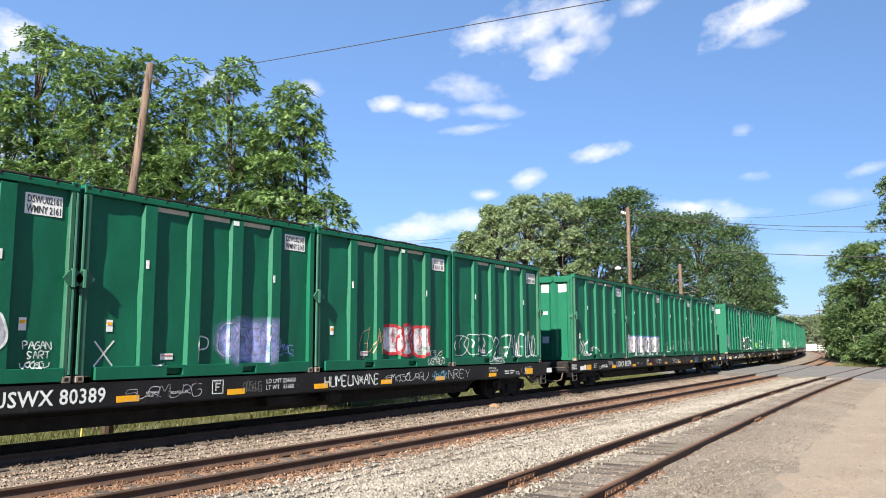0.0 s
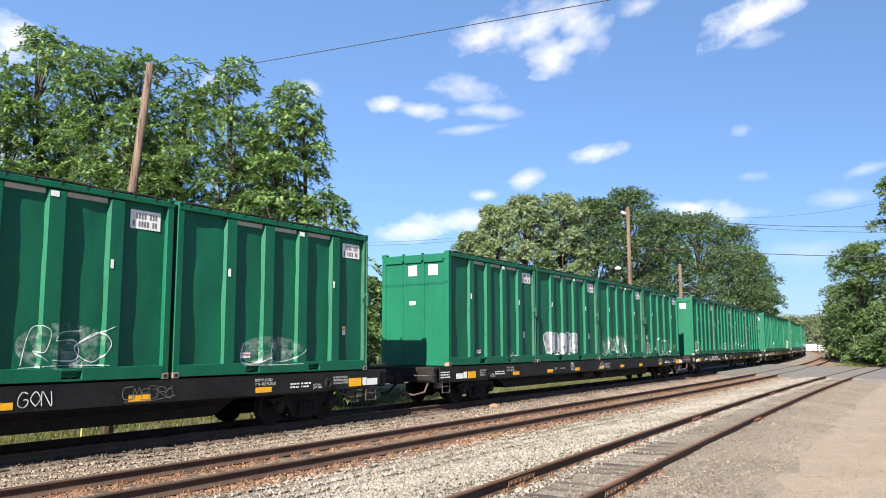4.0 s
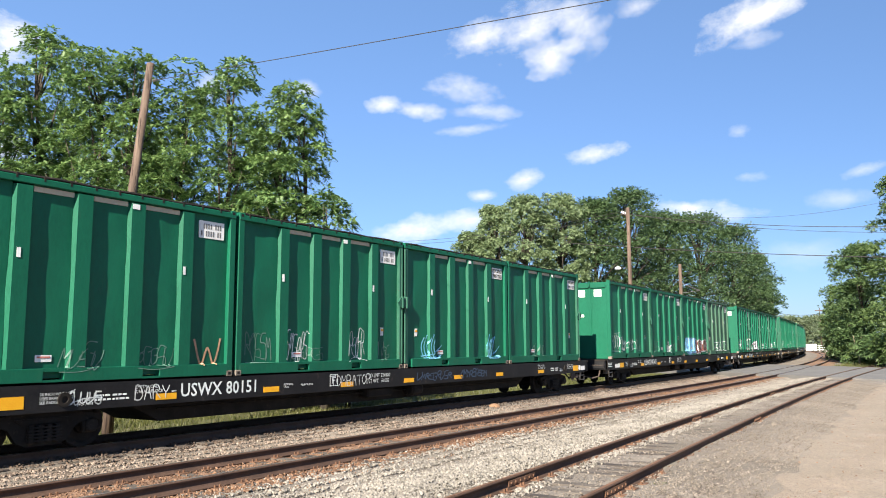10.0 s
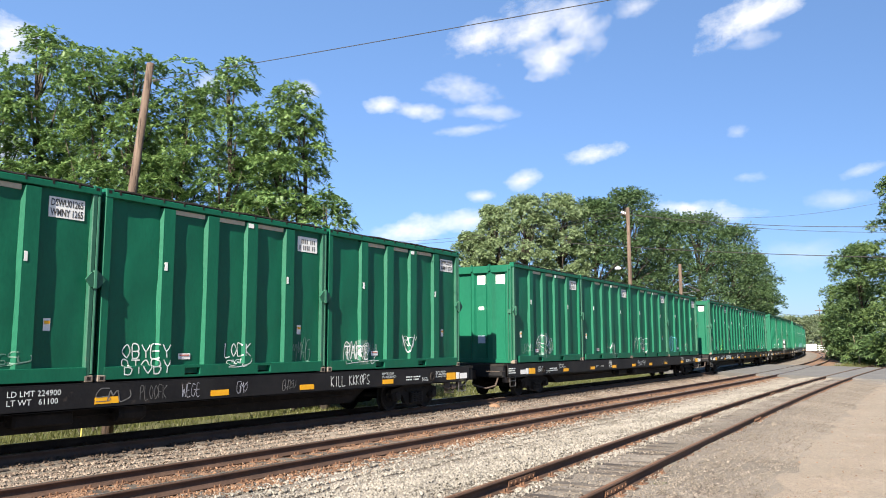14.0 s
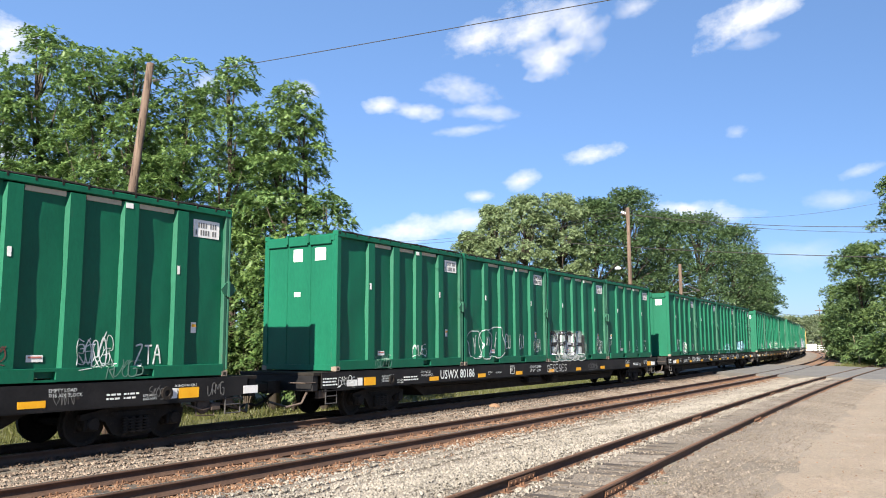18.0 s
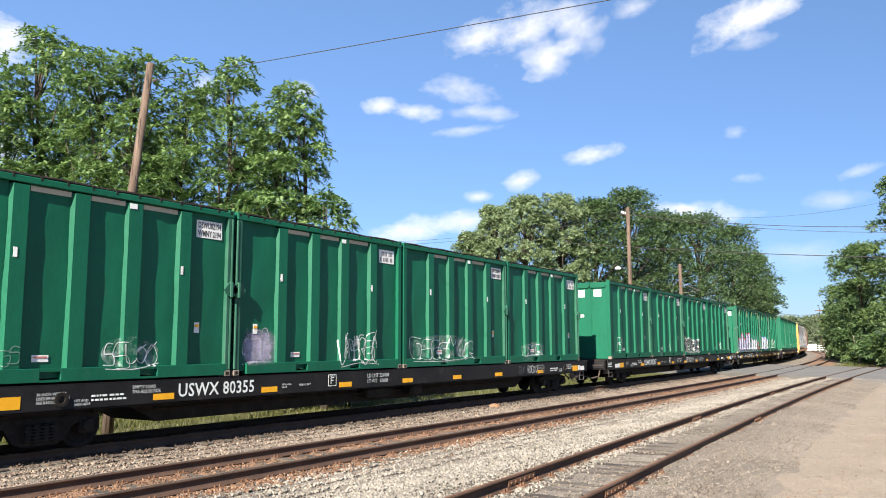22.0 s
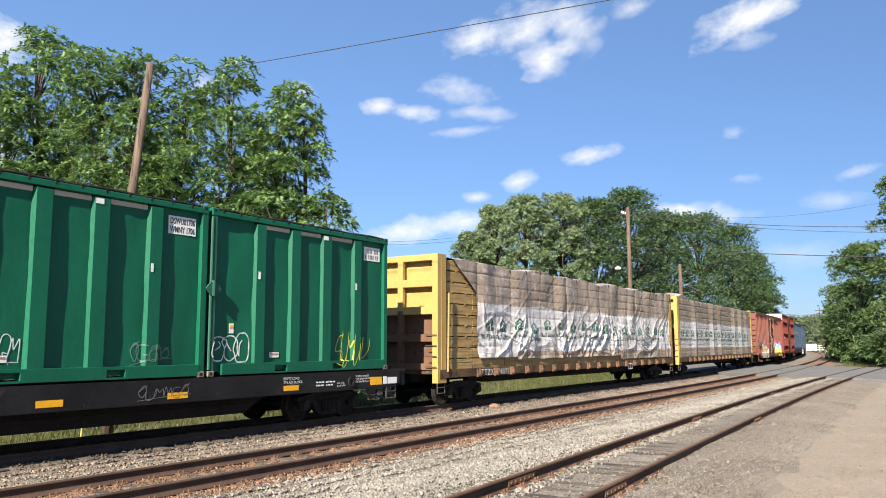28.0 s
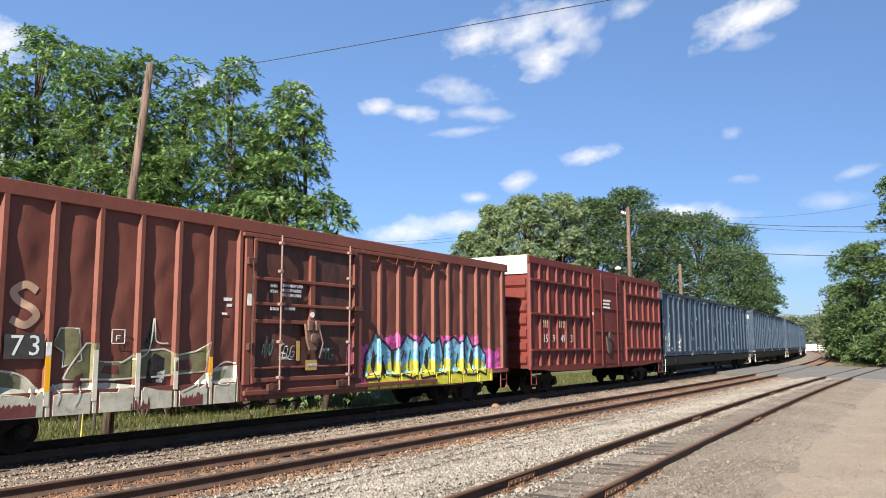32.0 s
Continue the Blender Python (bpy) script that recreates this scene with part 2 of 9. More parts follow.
def lot_material(name):
    """Packed dirt: pale beige with taupe tracks along the rails, and fine grit."""
    m = paint(name, (0.192, 0.154, 0.115), (0.277, 0.224, 0.172), 0.95, fine=26, broad=0.5, bump=0.7, dirt=(0.281, 0.240, 0.196), dirt_at=0.55)
    N, L = m.node_tree.nodes, m.node_tree.links
    b = N["Principled BSDF"]
    base = b.inputs["Base Color"].links[0].from_socket
    tc, mp, n1, vo = N.new("ShaderNodeTexCoord"), N.new("ShaderNodeMapping"), N.new("ShaderNodeTexNoise"), N.new("ShaderNodeTexVoronoi")
    mp.inputs["Scale"].default_value, mp.inputs["Rotation"].default_value = (0.10, 0.55, 1.0), (0, 0, radians(-12))
    n1.inputs["Scale"].default_value, n1.inputs["Detail"].default_value = 1.0, 5
    vo.inputs["Scale"].default_value = 34.0
    L.new(tc.outputs["Object"], mp.inputs[0]), L.new(mp.outputs[0], n1.inputs[0]), L.new(tc.outputs["Object"], vo.inputs[0])
    r1, r2 = N.new("ShaderNodeMapRange"), N.new("ShaderNodeMapRange")
    r1.inputs[1].default_value, r1.inputs[2].default_value, r1.inputs[4].default_value = 0.44, 0.60, 0.85
    r2.inputs[1].default_value, r2.inputs[2].default_value, r2.inputs[4].default_value = 0.66, 0.8, 0.42
    sep = N.new("ShaderNodeSeparateColor")
    L.new(n1.outputs[0], r1.inputs[0]), L.new(vo.outputs["Color"], sep.inputs[0]), L.new(sep.outputs[0], r2.inputs[0])
    last = base
    for fac, tone in ((r1, (0.229, 0.194, 0.152)), (r2, (0.126, 0.107, 0.089))):
        mx = N.new("ShaderNodeMix")
        mx.data_type = "RGBA"
        L.new(fac.outputs[0], mx.inputs[0]), L.new(last, mx.inputs[6])
        mx.inputs[7].default_value = (*tone, 1)
        last = mx.outputs[2]
    L.new(last, b.inputs["Base Color"])
    return m


EARTH = lot_material("lot_dirt")
RUSTBED = paint("rust_stained_bed", (0.119, 0.062, 0.035), (0.238, 0.145, 0.092), 0.95, fine=18, broad=0.9, bump=1.0, dirt=(0.229, 0.189, 0.145), dirt_at=0.57)
SOIL = paint("field_soil", (0.056, 0.060, 0.024), (0.136, 0.120, 0.056), 0.95, fine=4, broad=0.15, bump=0.6)
ASPHALT = paint("old_asphalt", (0.100, 0.096, 0.091), (0.148, 0.142, 0.133), 0.9, fine=40, broad=0.5, bump=0.3, dirt=(0.200, 0.181, 0.155), dirt_at=0.58)
WOOD = paint("pole_wood", (0.050, 0.033, 0.024), (0.159, 0.112, 0.083), 0.85, fine=30, broad=8, bump=0.8, dirt=(0.033, 0.021, 0.016), dirt_at=0.54, streak=0.07)
BARK = paint("bark", (0.026, 0.021, 0.016), (0.076, 0.060, 0.045), 0.95, fine=12, broad=2, bump=0.7, streak=0.2)
LEAF_A = leafy("walnut_leaves", (0.060, 0.128, 0.040), (0.195, 0.292, 0.088), 0.36)
LEAF_B = leafy("maple_leaves", (0.060, 0.110, 0.039), (0.128, 0.200, 0.074))
LEAF_F = leafy("deep_green_leaves", (0.048, 0.090, 0.034), (0.102, 0.162, 0.062))
LEAF_C = leafy("pale_leaves", (0.150, 0.210, 0.098), (0.245, 0.315, 0.160))
LEAF_D = leafy("dark_leaves", (0.060, 0.108, 0.034), (0.142, 0.206, 0.068))
# paler green: the haze of distance is put into the leaf colour
LEAF_E = leafy("hazed_distant_leaves", (0.115, 0.150, 0.078), (0.205, 0.255, 0.145))
GRASS = leafy("grass_blades", (0.053, 0.065, 0.016), (0.137, 0.142, 0.044))
BROWN = paint("boxcar_brown", (0.116, 0.036, 0.024), (0.170, 0.059, 0.041), 0.6, fine=18, broad=0.9, bump=0.08, dirt=(0.093, 0.037, 0.025), dirt_at=0.6, streak=0.3)
REDBOX = paint("boxcar_red", (0.098, 0.015, 0.012), (0.140, 0.028, 0.020), 0.6, fine=18, broad=0.9, bump=0.08, dirt=(0.051, 0.019, 0.015), dirt_at=0.57, streak=0.3)
LUMBER = paint("lumber_ends", (0.270, 0.169, 0.061), (0.435, 0.307, 0.131), 0.75, fine=14, broad=2, bump=0.3, spread=0.12, streak=6)
# the pale third tone is sheen on the plastic, painted into its colour
WRAP = paint("wrap_tan", (0.250, 0.186, 0.133), (0.375, 0.295, 0.228), 0.30, fine=5, broad=0.5, bump=0.12, dirt=(0.50, 0.44, 0.39), dirt_at=0.55, gloss=0.5)
WRAPW = paint("wrap_white", (0.47, 0.44, 0.425), (0.66, 0.64, 0.625), 0.26, fine=5, broad=0.5, bump=0.12, dirt=(0.42, 0.375, 0.335), dirt_at=0.60, gloss=0.5)


def creased(m, depth):
    """Adds long sharp wrinkles to a sheet of plastic, level ones and slanting ones."""
    N, L = m.node_tree.nodes, m.node_tree.links
    b = N["Principled BSDF"]
    pos = N.new("ShaderNodeTexCoord")
    last = b.inputs["Normal"].links[0].from_socket if b.inputs["Normal"].links else None
    for turn, size, sharp in ((2, (0.5, 1, 5.0), 0.05), (24, (0.45, 1, 3.4), 0.04)):
        mp = N.new("ShaderNodeMapping")
        mp.vector_type = "TEXTURE"
        mp.inputs["Rotation"].default_value = (0, math.radians(turn), 0)
        mp.inputs["Scale"].default_value = tuple(1 / k for k in size)
        L.new(pos.outputs["Object"], mp.inputs[0])
        n = N.new("ShaderNodeTexNoise")
        n.inputs["Scale"].default_value, n.inputs["Detail"].default_value, n.inputs["Distortion"].default_value = 1.0, 1.5, 0.5
        L.new(mp.outputs[0], n.inputs[0])
        off = N.new("ShaderNodeMath")
        off.operation = "SUBTRACT"
        off.inputs[1].default_value = 0.5
        L.new(n.outputs[0], off.inputs[0])
        gap = N.new("ShaderNodeMath")
        gap.operation = "ABSOLUTE"
        L.new(off.outputs[0], gap.inputs[0])
        r = N.new("ShaderNodeMapRange")
        r.interpolation_type = "SMOOTHSTEP"
        r.inputs[1].default_value, r.inputs[2].default_value, r.inputs[3].default_value, r.inputs[4].default_value = 0.0, sharp, 1.0, 0.0
        L.new(gap.outputs[0], r.inputs[0])
        # some stretches stay smooth
        calm = N.new("ShaderNodeTexNoise")
        calm.inputs["Scale"].default_value = 0.9 + turn * 0.01
        L.new(pos.outputs["Object"], calm.inputs[0])
        gate = N.new("ShaderNodeMapRange")
        gate.inputs[1].default_value, gate.inputs[2].default_value = 0.48, 0.62
        L.new(calm.outputs[0], gate.inputs[0])
        both = N.new("ShaderNodeMath")
        both.operation = "MULTIPLY"
        L.new(r.outputs[0], both.inputs[0]), L.new(gate.outputs[0], both.inputs[1])
        bump = N.new("ShaderNodeBump")
        bump.inputs["Strength"].default_value, bump.inputs["Distance"].default_value = 0.7, depth
        L.new(both.outputs[0], bump.inputs["Height"])
        if last:
            L.new(last, bump.inputs["Normal"])
        last = bump.outputs[0]
    L.new(last, b.inputs["Normal"])


creased(WRAP, 0.005)
creased(WRAPW, 0.010)
LOGO = paint("print_green", (0.02, 0.09, 0.055), (0.03, 0.13, 0.08), 0.5, fine=20, broad=3, bump=0.0)
GREYGREEN = paint("grey_faded_paint", (0.022, 0.078, 0.046), (0.050, 0.115, 0.072), 0.6, fine=18, broad=0.9, bump=0.08, dirt=(0.075, 0.105, 0.075), dirt_at=0.56, streak=0.3)


# ---- ground ----
def sheet(name, xs, ys, height, material, kind="structure", label="", category=""):
    """A grid of ground: ys(x) gives the rows across at each x."""
    v, n = [], None
    for x in xs:
        row = ys(x)
        n = len(row)
        v += [(x, y, height(x, y)) for y in row]
    f = [(i * n + j, (i + 1) * n + j, (i + 1) * n + j + 1, i * n + j + 1) for i in range(len(xs) - 1) for j in range(n - 1)]
    s = Shape().add(v, f)
    return tagged(part(name, s, material), label, category, "", kind)


def wobble(x, y, scale, amount):
    return amount * noise.noise((x * scale, y * scale, 3.7))


ground = sheet("ground", [-2400, -300, -60, -20, 0, 20, 40, 60, 100, 160, 300, 700, 3000], lambda x: [-2400, -300, -80, -30, -10, 0, 16, 20, 26, 34, 50, 80, 160, 400, 2600],
               lambda x, y: -0.48 + (wobble(x, y, 0.05, 0.12) if abs(y) < 100 else 0), SOIL, "structure", "weedy brown earth beside the railway line", "ground")


def line_y(x, off):
    return float(np.interp(x, LINE_X, LINE_Y)) + off


def bed_height(x, y):
    mid, far = line_y(x, 0.0), line_y(x, APART)
    sid = siding_at(x)[1] if x < 80 else -99
    z = -0.36
    for c, top in ((mid, -0.165), (far, -0.185), (sid, -0.175)):
        d = abs(y - c)
        z = max(z, top - max(0.0, d - 1.25) * 0.16)
    if x < 60:
        d = abs(y - mid)
        if d < 1.25:
            z -= 0.022          # the ties of the middle track stand a little proud
        d = abs(y - sid)
        if d < 0.62:
            z = -0.172 + 0.035 * noise.noise((x * 0.9, y * 2.0, 9.0)) + min(0.022, max(0.0, x - 9.0) * 0.002)
        elif d > 0.82:
            z = max(z, -0.128 - max(0.0, d - 1.3) * 0.13)
    z = min(z, -0.125)
    if y > far + 2.2:
        z -= (y - far - 2.2) * 0.22
    return z + wobble(x, y, 1.7, 0.018) + wobble(x, y, 0.4, 0.02)


def bed_rows(x):
    lo = (siding_at(x)[1] - 2.8) if x < 82 else line_y(x, -2.6)
    hi = line_y(x, APART + 3.4)
    return [lo + (hi - lo) * k / 56 for k in range(57)]


sheet("ballast", list(np.arange(-60, -4, 4.0)) + list(np.arange(-4, 60, 0.5)) + list(np.arange(60, 140, 3.0)) + list(np.arange(140, 700, 10.0)), bed_rows, bed_height, BALLAST,
      "structure", "grey crushed stone ballast bed with rust stains", "ballast")


def stained_rows(line, near, far):
    """Rows across a ragged stain that runs along a track."""
    def rows_(x):
        c = line(x)
        lo, hi = c - near - 0.30 * noise.noise((x * 0.9, 2.0, 0.0)), c + far + 0.30 * noise.noise((x * 0.9, 7.0, 0.0))
        return [lo + (hi - lo) * k / 16 for k in range(17)]
    return rows_


sheet("ballast_stain", list(np.arange(2.0, 54.0, 0.25)), stained_rows(lambda x: line_y(x, 0.0), 1.32, 1.2), lambda x, y: bed_height(x, y) + 0.007, RUSTBED, "structure", "rust brown stain in the ballast along the rails", "ballast")
sheet("lot", list(np.arange(-70, 0, 5.0)) + list(np.arange(0, 36, 0.3)) + list(np.arange(36, 66, 1.0)), lambda x: [-70, -30, -12] + [-8 + (siding_at(x)[1] - 1.0 + 8) * k / 44 for k in range(45)],
      lambda x, y: -0.275 + wobble(x, y, 0.3, 0.03) + wobble(x, y, 1.1, 0.03), EARTH, "structure", "pale packed dirt and gravel lot beside the siding", "dirt lot")
# rust stain whose brown also paints the shade beside the far rails
sheet("ballast_stain", list(np.arange(74.0, 330.0, 2.0)), stained_rows(lambda x: line_y(x, 0.0), 1.75, 1.5), lambda x, y: bed_height(x, y) + 0.012, RUSTBED, "structure", "rust brown stain along the curving rails, with their shade painted in", "ballast")
sheet("verge", list(np.arange(66, 330, 4.0)), lambda x: [line_y(x, -2.2) - 9.0 + 9.4 * k / 8 for k in range(9)],
      lambda x, y: -0.33 + wobble(x, y, 0.25, 0.06), EARTH, "structure", "sandy verge along the curving track", "verge")

# the level crossing: a strip of asphalt lying flush with the rails
NEAR_EDGE = [(40.0, -40.0), (47.5, -6.0), (50.7, 5.8), (54.5, 12.4), (61.0, 20.0), (84.0, 44.0)]
FAR_EDGE = [(58.0, -40.0), (69.5, -6.0), (73.5, 6.5), (79.3, 14.2), (85.0, 22.0), (108.0, 44.0)]
s = Shape()
rows = []
for i in range(len(NEAR_EDGE) - 1):
    for k in range(6):
        a = Vector(NEAR_EDGE[i]).lerp(Vector(NEAR_EDGE[i + 1]), k / 6)
        b = Vector(FAR_EDGE[i]).lerp(Vector(FAR_EDGE[i + 1]), k / 6)
        rows.append([a.lerp(b, q / 10) for q in range(11)])
v = [(p.x, p.y, -0.03 - max(0.0, min(0.22, (7.0 - p.y) * 0.02)) + wobble(p.x, p.y, 0.3, 0.012)) for r_ in rows for p in r_]
top = [(i * 11 + j, i * 11 + j + 1, (i + 1) * 11 + j + 1, (i + 1) * 11 + j) for i in range(len(rows) - 1) for j in range(10)]
n = len(v)
v += [(x, y, -0.6) for x, y, z in v]
rim = [(i * 11, (i + 1) * 11, (i + 1) * 11 + n, i * 11 + n) for i in range(len(rows) - 1)] + [(i * 11 + 10, i * 11 + 10 + n, (i + 1) * 11 + 10 + n, (i + 1) * 11 + 10) for i in range(len(rows) - 1)]
s.add(v, top + rim)
tagged(part("road", s, ASPHALT), "patched grey asphalt of the level crossing", "road", "", "structure")


# ---- tracks ----
def rail_shape(at, ss, off):
    prof = [(-0.07, -0.17), (0.07, -0.17), (0.07, -0.155), (0.012, -0.135), (0.012, -0.045), (0.036, -0.03), (0.036, -0.006), (0.026, 0.0), (-0.026, 0.0), (-0.036, -0.006), (-0.036, -0.03),
            (-0.012, -0.045), (-0.012, -0.135), (-0.07, -0.155)]
    sh, m = Shape(), len(prof)
    v = []
    for q in ss:
        x, y, t = at(q, off)
        v += [(x - o * math.sin(t), y + o * math.cos(t), z) for o, z in prof]
    f = [(i * m + k, i * m + (k + 1) % m, (i + 1) * m + (k + 1) % m, (i + 1) * m + k) for i in range(len(ss) - 1) for k in range(m)]
    return sh.add(v, f + [tuple(range(m - 1, -1, -1)), tuple(range((len(ss) - 1) * m, len(ss) * m))])


def strip_shape(at, ss, off, half, z):
    v = []
    for q in ss:
        x, y, t = at(q, off)
        v += [(x + half * math.sin(t), y - half * math.cos(t), z), (x - half * math.sin(t), y + half * math.cos(t), z)]
    return Shape().add(v, [(2 * i, 2 * i + 2, 2 * i + 3, 2 * i + 1) for i in range(len(ss) - 1)])


TIE_MESH = mesh_of("tie", Shape().box((-0.115, -1.3, -0.18), (0.115, 1.3, 0.0), 0.012), TIE)


def track(name, label, at, base, s0, s1, near0, near1, tie_z, shine, side_steel=RAILSIDE):
    root = empty(name, label, "railway track", "", "structure")
    ss = list(np.arange(s0, -40, 12.0)) + list(np.arange(max(s0, -40), min(s1, 240), 2.0)) + list(np.arange(240, s1, 10.0)) if s1 > 240 else list(np.arange(s0, s1, 1.5))
    for side in (-GAUGE, GAUGE):
        part("rail", rail_shape(at, ss, base + side), side_steel, root, "brown rusty steel rail", True)
        part("rail_head", strip_shape(at, ss, base + side, 0.024, 0.004), shine, root, "worn running surface")
    rest, plates = Shape(), Shape()
    rnd = random.Random(name)
    q = max(s0, -60.0)
    while q < min(s1, 230):
        x, y, t = at(q, base)
        m = pose(x, y, tie_z + rnd.uniform(-0.012, 0.01), rnd.uniform(-0.4, 0.4), 0, math.degrees(t) + rnd.uniform(-1.5, 1.5))
        if near0 < q < near1:
            part("tie", TIE_MESH, None, root, at=m)
        else:
            rest.add([m @ Vector((a, b, c)) for a in (-0.115, 0.115) for b in (-1.3, 1.3) for c in (-0.18, 0.0)], [(1, 3, 7, 5), (0, 1, 5, 4), (2, 6, 7, 3), (0, 2, 3, 1), (4, 5, 7, 6)])
        if q < 70:
            for side in (-GAUGE, GAUGE):
                n_ = len(plates.v)
                plates.box((-0.09, side - 0.18, 0.0), (0.09, side + 0.18, 0.014))
                for e in (-0.1, 0.1):
                    plates.box((-0.06, side + e - 0.012, 0.014), (-0.03, side + e + 0.012, 0.05))
                    plates.box((0.03, side + e - 0.012, 0.014), (0.06, side + e + 0.012, 0.05))
                plates.v[n_:] = [tuple(m @ Vector(p)) for p in plates.v[n_:]]
        q += 0.53 + rnd.uniform(-0.02, 0.02)
    tagged(part("tie", rest, TIE, root), kind="stuff")
    tagged(part("tie_plate", plates, RUST, root, "rusty tie plates with spikes"), kind="stuff")
    return root


track("track_1", "main line track under the train, dark rails in shade", line_at, APART, -640.0, 960.0, 6, 40, -0.165, RAILTOP)
track("track_2", "second main track with brown rusty rails on stained ballast", line_at, 0.0, -640.0, 960.0, 4, 45, -0.175, RAILTOP)
side_track = track("track_3", "old siding with rusty rails on bare weathered ties", siding_at, 0.0, -60.0, 84.0, 2, 60, -0.155, RUST, paint("siding_rail_rust", (0.054, 0.031, 0.020), (0.099, 0.057, 0.037), 0.85, fine=25, broad=1.6, bump=0.3))
for q, off in ((10.5, GAUGE), (21.5, GAUGE), (10.4, -GAUGE), (22.0, -GAUGE), (33.9, GAUGE)):
    x, y, t = siding_at(q, off)
    sh = Shape()
    for e in (-1, 1):
        sh.box((-0.45, e * 0.022 - 0.012, -0.13), (0.45, e * 0.022 + 0.012, -0.045), 0.006)
        for k in range(6):
            sh.box((-0.39 + k * 0.155, e * 0.034 - 0.014, -0.10), (-0.36 + k * 0.155, e * 0.034 + 0.014, -0.07))
    part("joint_bar", sh, RUST, side_track, "bolted rusty joint bar", at=pose(x, y, 0, rz=math.degrees(t)))


# ---- loose stones of the ballast ----
def stones(name, count, spots, size, material, label):
    """Crushed stone: small irregular eight-faced lumps, all in one mesh."""
    rng = np.random.default_rng(len(name))
    P = spots(rng, count)
    n_ = len(P)
    base = np.array([(1, 0, 0), (-1, 0, 0), (0, 1, 0), (0, -1, 0), (0, 0, 1), (0, 0, -1)], float)
    V = base[None] * rng.uniform(0.55, 1.25, (n_, 6, 1)) + rng.normal(0, 0.22, (n_, 6, 3))
    a = rng.uniform(0, 6.28, n_)
    b = rng.uniform(0, 6.28, n_)
    R1 = np.zeros((n_, 3, 3))
    R1[:, 0, 0] = R1[:, 1, 1] = np.cos(a)
    R1[:, 0, 1], R1[:, 1, 0], R1[:, 2, 2] = -np.sin(a), np.sin(a), 1
    R2 = np.zeros((n_, 3, 3))
    R2[:, 0, 0] = R2[:, 2, 2] = np.cos(b)
    R2[:, 0, 2], R2[:, 2, 0], R2[:, 1, 1] = np.sin(b), -np.sin(b), 1
    V = np.einsum("nij,nkj->nki", R1 @ R2, V)
    V *= (size * rng.uniform(0.6, 1.35, n_))[:, None, None] * np.array([1, 1, 0.95])
    V += P[:, None, :]
    tri = np.array([(0, 2, 4), (2, 1, 4), (1, 3, 4), (3, 0, 4), (2, 0, 5), (1, 2, 5), (3, 1, 5), (0, 3, 5)])
    # the undersides lie in the bed and are left out
    A, B, C_ = V[:, tri[:, 0]], V[:, tri[:, 1]], V[:, tri[:, 2]]
    up = np.cross(B - A, C_ - A)
    keep = up[..., 2] > -0.15 * np.linalg.norm(up, axis=2)
    loops = (tri[None] + (np.arange(n_) * 6)[:, None, None])[keep].ravel()
    return tagged(new(name, raw_mesh(name, V.reshape(-1, 3), loops, 3, material)), label, "ballast stones", "", "stuff")


GX, GY = np.arange(-4, 75, 0.5), np.arange(2, 24, 0.25)
BED = np.array([[bed_height(float(x), float(y)) for y in GY] for x in GX])


def bed_z(x, y):
    i, j = np.clip(((x + 4) / 0.5).astype(int), 0, len(GX) - 1), np.clip(((y - 2) / 0.25).astype(int), 0, len(GY) - 1)
    return BED[i, j]


def scatter(lo, hi, keep, x0=3.0, x1=54.0, tighter=1.7):
    """Spots between two offsets from the middle track, thinning out with distance."""
    def spots(rng, count):
        x = x0 + (x1 - x0) * rng.uniform(0, 1, count) ** tighter
        mid = np.interp(x, LINE_X, LINE_Y)
        l_ = lo(x) if callable(lo) else mid + lo
        h_ = hi(x) if callable(hi) else mid + hi
        y = l_ + (h_ - l_) * rng.uniform(0, 1, count)
        ok = keep(x, y, mid, rng)
        x, y = x[ok], y[ok]
        return np.stack([x, y, bed_z(x, y) + rng.uniform(0.004, 0.032, len(x))], 1)
    return spots


def siding_y(x):
    return 4.163 + 0.069 * x - 0.00055 * x * x


def off_road(x, y):
    return x < np.interp(y, [p[1] for p in NEAR_EDGE], [p[0] for p in NEAR_EDGE])


def off_rails(x, y, mid, rng):
    d2, d1, d3 = np.abs(y - mid), np.abs(y - mid - APART), np.abs(y - siding_y(x))
    ok = off_road(x, y)
    for d in (d1, d2, d3):
        ok &= np.abs(d - GAUGE) > 0.11
    # bare ties of the siding, and a thin cover over the others
    ok &= (d3 > 1.25) | (rng.uniform(0, 1, len(x)) < 0.35)
    ok &= (d2 > 0.62) | (rng.uniform(0, 1, len(x)) < 0.5)
    ok &= (d2 > 1.12 + 0.55 * rng.uniform(0, 1, len(x))) | (rng.uniform(0, 1, len(x)) < 0.06)
    return ok


def near_rust(x, y, mid, rng):
    d = np.abs(y - mid)
    rail = np.abs(np.abs(y - mid) - GAUGE)
    bare = (d < GAUGE) & (rng.uniform(0, 1, len(x)) < 0.5)
    return off_road(x, y) & ~bare & (rail > 0.08) & (d < 1.1 + 1.1 * rng.uniform(0, 1.0, len(x)) * rng.uniform(0, 1, len(x)))


stones("ballast_stones", 150000, scatter(lambda x: siding_y(x) + 0.3, -0.75, off_rails), 0.0235, STONE, "pale grey crushed stones between the tracks")
stones("ballast_stone_cover", 52000, scatter(0.75, APART - 1.42, off_rails), 0.026, WARMSTONE, "crushed stones between the main tracks")
stones("rust_stained_stones", 70000, scatter(-1.9, 1.9, near_rust), 0.02, RUSTSTONE, "rust brown stones along the rails")
def near_oil(x, y, mid, rng):
    d = np.abs(y - mid - APART)
    return off_road(x, y) & (np.abs(d - GAUGE) > 0.08) & (d < 1.55 + 0.4 * rng.uniform(0, 1.0, len(x)) * rng.uniform(0, 1, len(x)))


